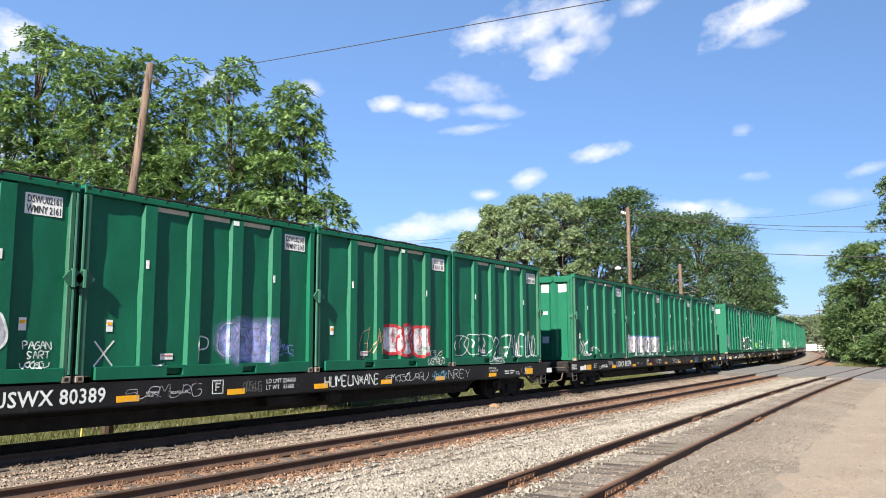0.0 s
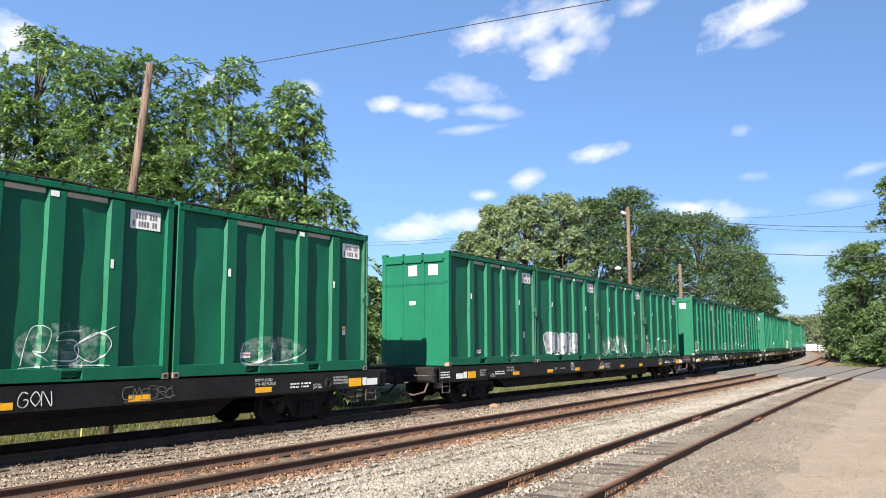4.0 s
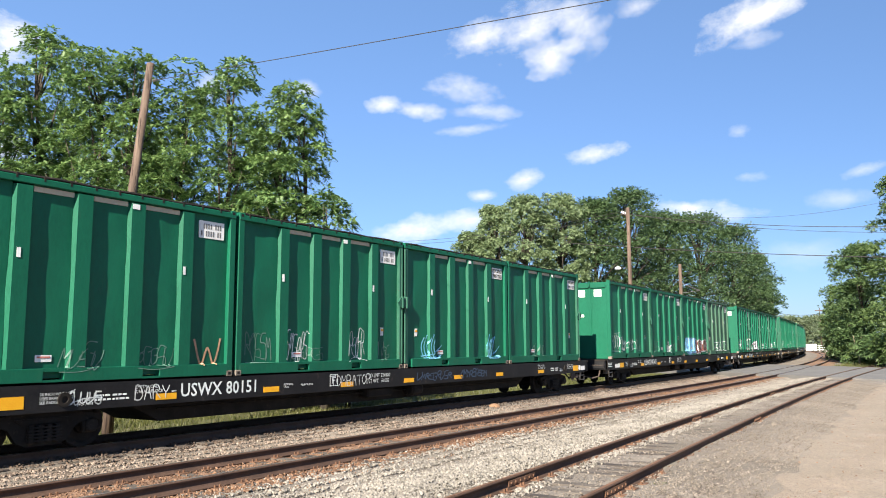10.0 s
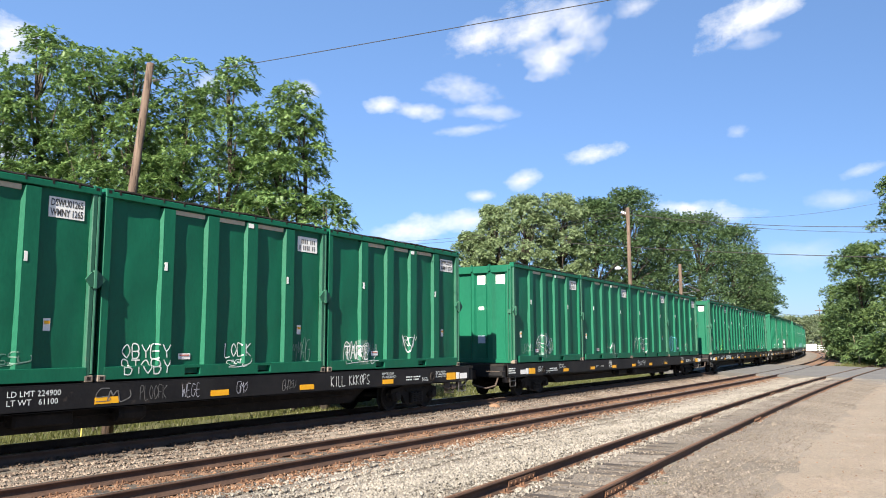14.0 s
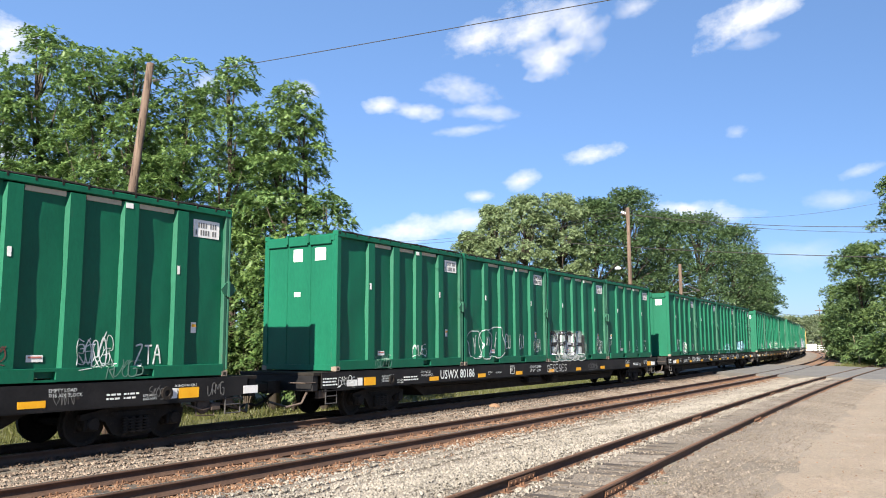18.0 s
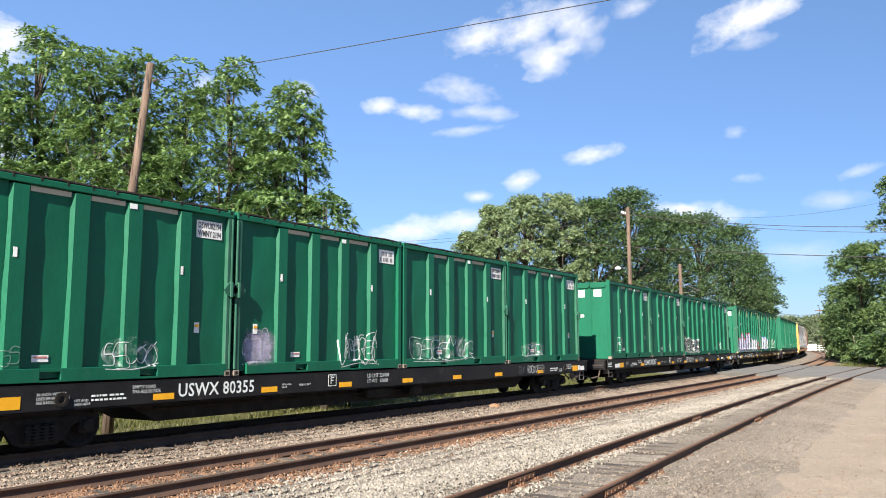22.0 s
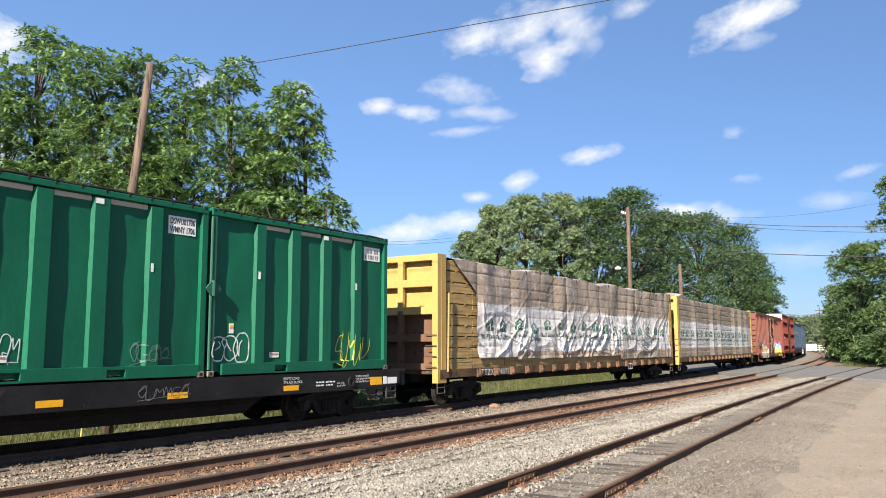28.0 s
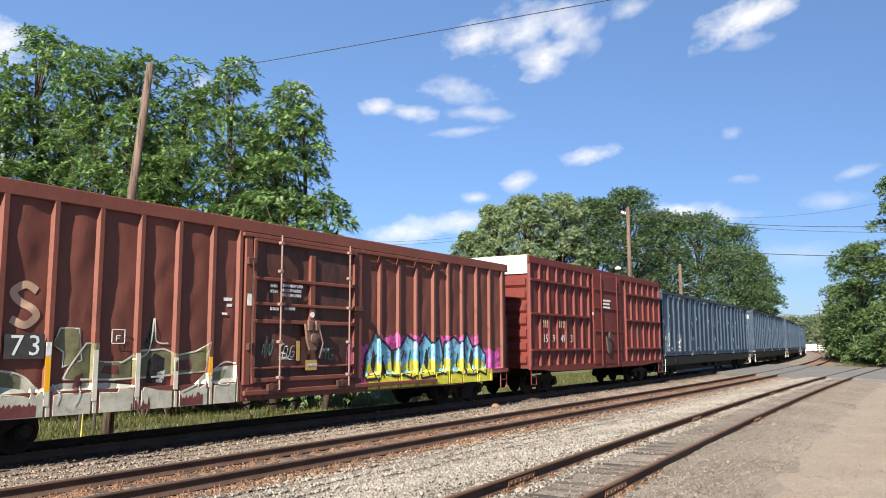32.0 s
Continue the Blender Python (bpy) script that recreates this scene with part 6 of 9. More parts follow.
# Spray paint seen on the cars: car, container, kind, start, width, foot, height, colours
PIECES = {
    (0, 1): [("soft", 3.05, 2.1, 0.2, 1.12, "blue", "", 4), ("throw", 3.25, 1.7, 0.38, 0.78, "", "lilac", 4), ("word", 0.29, 0.5, 0.28, 0.47, "X", "white", 1), ("word", 1.54, 0.42, 0.30, 0.44, "L", "white", 0.8), ("word", 2.64, 0.42, 0.33, 0.47, "P", "white", 1), ("tag", 5.0, 0.5, 0.42, 0.28, "", "blue", 3)],
    (0, 0): [("word", 5.16, 0.52, 0.60, 0.13, "PAGAN", "white", 0.6), ("word", 5.24, 0.42, 0.44, 0.12, "SART", "white", 0.6), ("tag", 5.14, 0.5, 0.27, 0.12, "", "white", 6), ("throw", 3.7, 1.0, 0.5, 0.8, "silver", "white", 2)],
    (0, 2): [("throw", 2.85, 2.1, 0.25, 1.08, "pale_pink", "red", 3), ("tag", 1.75, 0.9, 0.34, 0.85, "", "tan", 3), ("tag", 5.0, 0.8, 0.32, 0.2, "", "white", 4), ("tag", 4.9, 0.9, 0.08, 0.2, "", "white", 6)],
    (0, 3): [("throw", 0.3, 2.2, 0.22, 0.85, "", "white", 3), ("word", 2.65, 1.35, 0.22, 0.72, "27", "white", 1.5), ("word", 4.02, 2.0, 0.22, 0.78, "AWFUNO", "white", 1.5), ("tag", 2.4, 1.0, 0.06, 0.2, "", "white", 5)],
    (1, 0): [("swirl", 0.42, 1.2, 0.2, 0.72, "", "white", 5), ("tag", 5.0, 0.6, 0.3, 0.4, "", "faint", 4)],
    (1, 1): [("block", 0.2, 5.4, 0.12, 0.95, "pale_pink", "black", 6)],
    (1, 2): [("word", 0.37, 0.62, 0.26, 0.57, "N", "white", 1), ("word", 1.71, 0.57, 0.29, 0.59, "A", "white", 1), ("word", 2.84, 0.45, 0.31, 0.58, "Y", "white", 1), ("word", 4.0, 0.62, 0.34, 0.57, "D", "white", 1), ("word", 5.25, 0.55, 0.38, 0.45, "O", "white", 1), ("word", 5.3, 0.42, 0.42, 0.5, "I", "white", 1)],
    (2, 0): [("throw", 0.42, 0.6, 0.35, 1.2, "silver", "black", 1)],
    (2, 1): [("throw", 0.5, 3.1, 0.1, 1.25, "soot", "white", 4), ("throw", 3.8, 1.9, 0.15, 1.0, "", "white", 2), ("word", 0.25, 0.3, 0.8, 0.3, "*", "white", 1), ("word", 0.2, 0.2, 0.4, 0.25, "*", "white", 1)],
    (2, 2): [("tag", 3.2, 1.6, 0.3, 0.7, "", "white", 3), ("throw", 1.3, 0.3, 0.3, 0.6, "lime", "lime", 1)],
    (3, 1): [("throw", 0.8, 3.0, 0.2, 1.0, "silver", "white", 5)],
    (3, 2): [("tag", 0.6, 3.0, 0.2, 0.8, "", "white", 5)],
    (3, 3): [("throw", 2.4, 2.1, 0.03, 1.0, "", "white", 3), ("tag", 5.05, 0.7, 0.3, 0.4, "", "yellow", 5), ("tag", 0.2, 1.0, 0.2, 0.6, "", "white", 3)],
    (4, 0): [("throw", 0.25, 0.85, 0.08, 0.9, "", "white", 1), ("tag", 0.42, 0.5, 0.25, 0.6, "", "white", 5)],
    (4, 1): [("throw", 2.5, 1.2, 0.25, 0.55, "", "white", 3), ("tag", 2.65, 0.7, 0.2, 0.74, "", "white", 4), ("tag", 4.75, 0.8, 0.25, 0.7, "", "faint", 4)],
    (4, 2): [("scratch", 0.25, 4.9, 0.28, 0.95, "", "white", 8), ("tag", 5.2, 0.55, 0.25, 0.8, "", "white", 3)],
    (5, 0): [("tag", 0.15, 0.85, 0.19, 0.36, "", "white", 6), ("tag", 0.2, 0.7, 0.2, 0.3, "", "white", 5), ("tag", 3.3, 0.6, 0.05, 0.16, "", "faint", 5)],
    (5, 3): [("throw", 1.76, 2.4, 0.05, 1.08, "", "white", 4), ("tag", 1.9, 2.2, 0.15, 0.9, "", "white", 5), ("tag", 4.1, 1.45, 0.15, 0.85, "", "white", 5)],
    (6, 2): [("swirl", 0.95, 1.1, 0.25, 0.8, "", "cyan", 5), ("swirl", 4.75, 0.95, 0.2, 0.85, "", "cyan", 6)],
    (6, 3): [("tag", 1.95, 1.0, 0.2, 0.5, "", "faint", 4)],
    (7, 0): [("tag", 0.2, 1.2, 0.35, 0.8, "", "white", 5), ("tag", 1.6, 0.9, 0.4, 0.5, "", "white", 4), ("tag", 2.9, 0.7, 0.4, 0.6, "", "white", 3)],
    (7, 2): [("soft", 0.5, 2.5, 0.0, 1.15, "cyan", "", 2), ("throw", 0.63, 2.15, 0.05, 1.02, "cyan", "blue", 4), ("throw", 2.87, 2.95, 0.06, 0.98, "maroon", "pale_pink", 5)],
    (7, 3): [("throw", 1.86, 3.5, 0.16, 0.72, "", "white", 5), ("tag", 2.0, 3.0, 0.2, 0.6, "", "faint", 5)],
    (6, 1): [("tag", 0.25, 0.8, 0.3, 0.7, "", "faint", 5), ("tag", 1.45, 0.75, 0.25, 0.75, "", "white", 6), ("tag", 3.75, 0.7, 0.25, 0.8, "", "white", 6), ("tag", 4.95, 0.6, 0.25, 0.5, "", "faint", 4)],
    (8, 0): [("tag", 0.4, 1.0, 0.3, 0.7, "", "white", 3), ("tag", 3.8, 1.8, 0.2, 1.0, "", "white", 4)],
    (8, 1): [("throw", 1.25, 3.0, 0.08, 0.92, "pale_pink", "black", 5), ("soft", 0.3, 0.9, 0.05, 0.55, "white", "", 2), ("tag", 0.3, 0.8, 0.1, 0.5, "", "tan", 2)],
    (8, 3): [("tag", 0.8, 1.3, 0.2, 0.55, "", "white", 5), ("word", 0.85, 0.9, 0.3, 0.32, "TARE", "white", 1), ("word", 3.34, 0.6, 0.45, 0.5, "V", "white", 1.2), ("tag", 3.4, 0.6, 0.62, 0.3, "", "white", 3)],
    (9, 2): [("tag", 0.6, 1.8, 0.3, 0.8, "", "white", 4)],
    (10, 0): [("tag", 2.6, 1.2, 0.2, 0.9, "", "lime", 3), ("tag", 1.4, 1.0, 0.4, 0.4, "", "black", 4)],
    (11, 1): [("throw", 0.35, 2.1, 0.1, 1.2, "", "white", 3), ("word", 2.65, 0.55, 0.55, 0.45, "GEU", "white", 1), ("word", 3.75, 0.5, 0.55, 0.45, "GEU", "white", 1), ("tag", 4.9, 0.75, 0.4, 0.5, "", "white", 4)],
    (11, 3): [("word", 0.5, 0.4, 0.34, 0.55, "P", "white", 1), ("word", 1.75, 0.25, 0.36, 0.5, "J", "white", 1), ("word", 3.0, 0.25, 0.36, 0.5, "U", "white", 1), ("word", 4.2, 0.3, 0.36, 0.5, "S", "white", 1), ("word", 5.3, 0.4, 0.36, 0.5, "S", "white", 1)],
    (12, 0): [("word", 1.34, 0.92, 0.58, 0.32, "BET", "white", 1), ("word", 1.7, 0.3, 0.34, 0.2, "X", "white", 0.7), ("tag", 2.6, 0.9, 0.2, 0.5, "", "white", 4), ("throw", 2.62, 0.75, 0.05, 0.85, "", "white", 2), ("tag", 4.96, 0.5, 0.3, 0.42, "", "white", 4)],
    (11, 2): [("soft", 0.1, 3.8, 0.0, 1.25, "white", "", 3), ("word", 0.35, 3.3, 0.28, 0.78, "BRBH", "black", 4.5), ("word", 0.33, 3.3, 0.30, 0.78, "BRBH", "silver", 2), ("throw", 0.3, 3.2, -0.02, 0.34, "", "white", 5), ("tag", 4.96, 0.85, 0.25, 0.72, "", "white", 4)],
    (12, 3): [("throw", 0.55, 2.3, 0.05, 0.95, "dusty_blue", "black", 4), ("soft", 2.85, 0.8, 0.3, 0.55, "cyan", "", 1), ("tag", 5.0, 0.7, 0.35, 0.7, "", "white", 4)],
    (13, 1): [("soft", 0.2, 1.0, 0.2, 0.85, "lilac", "", 2), ("tag", 0.25, 0.85, 0.25, 0.75, "", "silver", 3), ("tag", 3.5, 1.5, 0.12, 0.85, "", "white", 7), ("tag", 3.6, 1.2, 0.2, 0.8, "", "white", 5)],
    (13, 2): [("tag", 0.5, 3.4, 0.2, 0.7, "", "white", 7)],
    (14, 0): [("tag", 0.9, 0.8, 0.4, 0.7, "", "white", 2)],
    (14, 2): [("throw", 0.3, 3.5, 0.1, 0.98, "black", "white", 5), ("tag", 0.4, 3.2, 0.12, 0.8, "", "white", 6)],
    (14, 3): [("tag", 3.2, 1.4, 0.3, 0.6, "", "white", 4)],
    (15, 0): [("block", 0.2, 5.7, 0.08, 1.5, "lilac", "red", 0), ("throw", 0.9, 4.6, 0.15, 1.1, "", "lilac", 4)],
    (15, 1): [("block", 0.25, 3.6, 0.08, 1.45, "silver", "lilac", 0), ("throw", 4.3, 1.4, 0.1, 0.9, "maroon", "faint", 2)],
    (15, 2): [("throw", 0.6, 4.2, 0.08, 1.3, "silver", "blue", 5)],
    (15, 3): [("tag", 0.5, 4.0, 0.2, 0.9, "", "white", 6)],
    (16, 2): [("tag", 0.6, 0.9, 0.3, 0.7, "", "white", 3), ("tag", 1.6, 0.7, 0.3, 0.5, "", "white", 4)],
    (16, 3): [("throw", 0.25, 1.0, 0.25, 0.7, "", "white", 3), ("tag", 4.2, 1.25, 0.12, 0.95, "", "yellow", 6)],
    (16, 0): [("tag", 1.0, 2.0, 0.3, 0.7, "", "white", 4)],
    (6, 0): [("word", 5.03, 0.85, 0.27, 0.53, "W", "tan", 1.4), ("tag", 2.05, 0.8, 0.22, 0.5, "", "faint", 5), ("tag", 3.65, 0.8, 0.25, 0.4, "", "faint", 5)],
    (7, 1): [("word", 2.66, 0.95, 0.24, 0.34, "MARNE", "white", 1.3), ("word", 3.05, 0.3, 0.62, 0.22, "X", "white", 1.3), ("tag", 0.5, 0.7, 0.25, 0.6, "", "faint", 3), ("tag", 4.1, 1.0, 0.35, 0.4, "", "faint", 5), ("tag", 5.2, 0.7, 0.3, 0.5, "", "maroon", 4)],
    (8, 2): [("word", 0.56, 1.05, 0.42, 0.26, "OBYEY", "white", 0.7), ("word", 0.54, 1.1, 0.12, 0.26, "BTOBY", "white", 0.7), ("word", 3.04, 0.72, 0.42, 0.28, "LOCK", "white", 0.7), ("tag", 3.1, 0.6, 0.22, 0.16, "", "white", 3), ("tag", 5.1, 0.6, 0.3, 0.5, "", "faint", 4)],
    (10, 3): [("tag", 2.85, 0.74, 0.24, 0.6, "", "white", 5), ("tag", 2.8, 0.7, 0.3, 0.4, "", "white", 4), ("word", 4.05, 0.62, 0.3, 0.36, "ZTA", "white", 1), ("tag", 1.0, 0.5, 0.35, 0.3, "", "maroon", 4)],
    (12, 2): [("throw", 2.45, 1.45, -0.02, 0.80, "", "dusty_blue", 3), ("tag", 1.5, 0.5, 0.2, 0.4, "", "faint", 4), ("tag", -0.1, 0.7, 0.2, 0.4, "", "faint", 6)],
    (14, 1): [("word", 0.45, 0.6, 0.35, 0.6, "S", "faint", 0.55), ("word", 1.7, 0.6, 0.35, 0.55, "7", "faint", 0.55), ("word", 2.95, 0.55, 0.3, 0.6, "N", "faint", 0.55), ("word", 4.2, 0.45, 0.35, 0.5, "Z", "faint", 0.55), ("tag", 5.1, 0.6, 0.35, 0.4, "", "faint", 4)],
    (9, 3): [("throw", 0.3, 1.2, 0.2, 1.0, "", "cyan", 3), ("tag", 5.0, 0.7, 0.3, 0.5, "", "faint", 4)],
    (11, 0): [("tag", 3.3, 0.7, 0.35, 0.35, "", "white", 4)],
}


def spray(box, pieces, rnd, wall):
    for kind, x0, w, z0, h, fill, line, n_ in pieces:
        if kind == "throw":
            paths = letters(x0, z0, w, h, n_, rnd)
            if fill:
                sh = Shape()
                for i, path in enumerate(paths):
                    fill_path(sh, path, wall, 0.003 + 0.0006 * (i % 3))
                part("graffiti", sh, SPRAY[fill], box, fill.replace("_", " ") + " sprayed letters")
            sh = Shape()
            for path in paths:
                ribbon(sh, path, 0.085 if line == "red" else 0.045 if fill else 0.030, wall, 0.008)
                cx, cz = sum(p.x for p in path) / len(path), sum(p.y for p in path) / len(path)
                for q in range(rnd.randint(1, 2)):
                    ribbon(sh, spline([(cx + rnd.uniform(-0.12, 0.12), cz + h * rnd.uniform(-0.3, 0.0)), (cx + rnd.uniform(-0.1, 0.1), cz + h * 0.1), (cx + rnd.uniform(-0.12, 0.12), cz + h * rnd.uniform(0.1, 0.34))], 0.04), 0.03, wall, 0.008)
            part("graffiti", sh, SPRAY[line], box, line + " sprayed outline")
        elif kind == "block":
            path = [Vector((x0, z0)), Vector((x0, z0 + h))] + [Vector((x0 + w * k / 40, z0 + h * (1 + 0.06 * noise.noise((k * 0.4, x0, 1.0)) if n_ else 0.45 + 0.55 * abs(math.sin(k * 0.262 + x0)) ** 0.5 * (1 if k > 7 else 0.45)))) for k in range(41)] + [Vector((x0 + w, z0))]
            sh = Shape()
            fill_path(sh, path, wall, 0.004)
            part("graffiti", sh, SPRAY[fill], box, fill.replace("_", " ") + " sprayed block")
            sh = Shape()
            edge = "blue" if n_ else line
            ribbon(sh, path[(1 if n_ else 0):-1], 0.07, wall, 0.008)
            part("graffiti", sh, SPRAY[edge], box, edge + " edge along the sprayed block")
            sh = Shape()
            for k in range(n_):
                cx, cw = x0 + w * (k + 0.5) / n_, w / n_
                ribbon(sh, spline([(cx - cw * 0.45, z0 + 0.1), (cx - cw * 0.2, z0 + h * rnd.uniform(0.3, 0.5)), (cx - cw * 0.3, z0 + h * 0.75), (cx + cw * 0.05, z0 + h * rnd.uniform(0.6, 0.9)), (cx + cw * 0.1, z0 + h * 0.3), (cx + cw * 0.45, z0 + h * rnd.uniform(0.1, 0.5))], 0.04), 0.04, wall, 0.009)
            if n_:
                part("graffiti", sh, SPRAY[line], box, line + " lines on the sprayed block")
        elif kind == "soft":
            soft_cloud(box, x0, z0, w, h, SOFT[fill], "soft " + fill + " sprayed patch", n_)
        elif kind == "swirl":
            sh = Shape()
            for k in range(n_):
                a = x0 + w * (0.05 + 0.62 * k / n_)
                ribbon(sh, spline([(a + w * 0.10, z0 + h * rnd.uniform(0.75, 1.0)), (a - w * 0.04, z0 + h * 0.5), (a + w * 0.02, z0 + h * 0.18), (a + w * 0.16, z0 + h * 0.02), (x0 + w * 0.98, z0 + h * 0.12)], 0.04), 0.042, wall, 0.007)
            ribbon(sh, spline([(x0 + w * 1.05, z0 + h * 0.42), (x0 + w * 1.35, z0 + h * 0.5), (x0 + w * 1.7, z0 + h * 0.3), (x0 + w * 1.92, z0 - h * 0.1)], 0.04) if w > 1.15 else spline([(x0, z0 + h * 0.1), (x0 + w * 0.6, z0 + h * 0.2), (x0 + w, z0 + h * 0.5)], 0.04), 0.036, wall, 0.007)
            part("graffiti", sh, SPRAY[line], box, line + " sweeping strokes")
        elif kind == "scratch":
            sh = Shape()
            zig = [(x0 + w * k / n_, z0 + h * (rnd.uniform(0.75, 1.0) if k % 2 == 0 else rnd.uniform(0.0, 0.25))) for k in range(n_ + 1)]
            for a, b in zip(zig, zig[1:]):
                ribbon(sh, spline([a, ((a[0] + b[0]) / 2 + 0.05, (a[1] + b[1]) / 2), b], 0.05), 0.055 if a[1] > b[1] else 0.03, wall, 0.007)
            part("graffiti", sh, SPRAY[line], box, line + " zigzag strokes")
        elif kind == "word":
            sh = Shape()
            hand(sh, rnd, fill, x0, z0, w, h, 0.034 * n_, wall)
            part("graffiti", sh, SPRAY[line], box, line + " sprayed letters")
        else:
            sh = Shape()
            scrawl(sh, rnd, x0, z0, w, h, n_, 0.019, wall, rnd.random() < 0.5)
            part("graffiti", sh, SPRAY[line], box, line + " sprayed tag")
            if line == "white" and w > 0.7 and rnd.random() < 0.55:
                haze = Shape()
                fill_path(haze, [Vector((x0 + w * (0.5 + 0.55 * math.cos(k * 0.2618)), z0 + h * (0.5 + 0.6 * math.sin(k * 0.2618)))) for k in range(24)], wall, 0.003)
                part("graffiti", haze, SPRAY["mist"], box, "thin white overspray")


# where each flat car stands along the line at the start
STARTS = [2.2, 30.6, 59.1, 88.2, 116.7, 145.4, 174.25, 203.0, 231.8, 260.6, 289.4, 318.0, 346.6, 375.3, 404.1, 432.8, 462.2]
GREEN_CARS, BLUE_CARS = 17, 9
PALE_STRIP = paint("pale_yellow", (0.42, 0.44, 0.14), (0.56, 0.56, 0.22), 0.6, fine=30, broad=4, bump=0.0)
LEFT_HINGED = {(1, 0), (6, 0), (9, 0), (10, 0), (15, 0), (0, 1), (0, 2), (16, 3), (16, 2), (9, 1), (10, 1)}
for c in range(GREEN_CARS):
    start = STARTS[c]
    flat_car(flat_template, start, NUMBERS[c], 300 + c)
    for k in range(4):
        left = (c, k) in LEFT_HINGED or (k > 0 and (c * 5 + k * 3) % 4 == 0)
        base = green_a if left else green_b
        box = copy_thing(base, pose(0, 0, 0))
        LOADS.append((box, start, FIRST + k * PITCH, BOGIES))
        code = IDS.get((c, k))
        id_plate(box, ("DSWU" + code, "WMNY " + code[1:]) if code else None)
        rnd = random.Random(1000 + 10 * c + k)
        pieces = PIECES.get((c, k))
        if pieces is None:
            pieces = [("tag", rnd.uniform(0.3, 4.0), rnd.uniform(0.6, 1.8), 0.25, rnd.uniform(0.4, 0.8), "", "white", rnd.randint(2, 5))] if rnd.random() < 0.6 else []
        pieces = list(pieces)
        for q in range(rnd.randint(0, 1)):
            pieces.append(("tag", rnd.uniform(0.5, 4.9), rnd.uniform(0.5, 0.9), rnd.choice((0.05, 0.3, 0.35)), rnd.uniform(0.18, 0.45), "", "faint", rnd.randint(4, 7)))
        spray(box, [(p_[0], p_[1] + 0.184 - 0.092 * k) + tuple(p_[2:]) for p_ in pieces], rnd, side_y)
        if (c, k) == (7, 3):
            tagged(box, "grey faded and stained steel waste container on a flat car")
            for o in box.children:
                if o.name.startswith(("side_panel", "rib", "top_rail", "bottom_rail", "corner_post", "end_panel")):
                    o.data = o.data.copy()
                    o.data.materials[0] = GREYGREEN
        if c == 15:
            for q in (1.34, 4.74):
                part("marker_strip", Shape().box((q, -HALF - 0.006, 2.85), (q + 0.12, -HALF - 0.002, 3.38)), PALE_STRIP, box, "pale yellow strip painted at a rib's head")

blue_flat = copy_thing(flat_template, pose(0, 0, 0))
tagged(blue_flat, "long black flat car with white painted end steps")
for o in list(blue_flat.children):
    if o.name.startswith(("reflector", "stencil", "placard")):
        bpy.data.objects.remove(o)
    elif o.name.startswith("step"):
        o.data = mesh_of("step", stirrup(-0.55 if o.data.vertices[0].co.x < 5 else 24.85, 0.40, 1.05, -1.3, 0.55), WHITE)
blue_a = container(BLUE, True, "weathered slate blue steel waste container on a flat car")
BLUE_START = 579.1
for c in range(BLUE_CARS):
    start = BLUE_START + 28.6 * c
    flat_car(blue_flat, start, "", 400 + c)
    for k in range(4):
        box = copy_thing(blue_a, pose(0, 0, 0))
        LOADS.append((box, start, FIRST + k * PITCH, BOGIES))
        if c == 0 and k == 0:
            spray(box, [("tag", 0.4, 0.9, 0.3, 1.3, "", "white", 3), ("tag", 3.2, 0.9, 0.3, 0.9, "", "white", 3)], random.Random(5), side_y)

# the patterns themselves are taken away
for pattern in (flat_template, blue_flat, green_a, green_b, blue_a):
    for o in (*pattern.children_recursive, pattern):
        bpy.data.objects.remove(o)


# ---- centre-beam cars with wrapped lumber ----
# where the tight wrap stands out over the edge of a stack, and how far
TIGHT_PEAKS = ((3.95, 0.12), (8.8, 0.13), (11.2, 0.15), (16.2, 0.16), (18.7, 0.13), (21.2, 0.10))


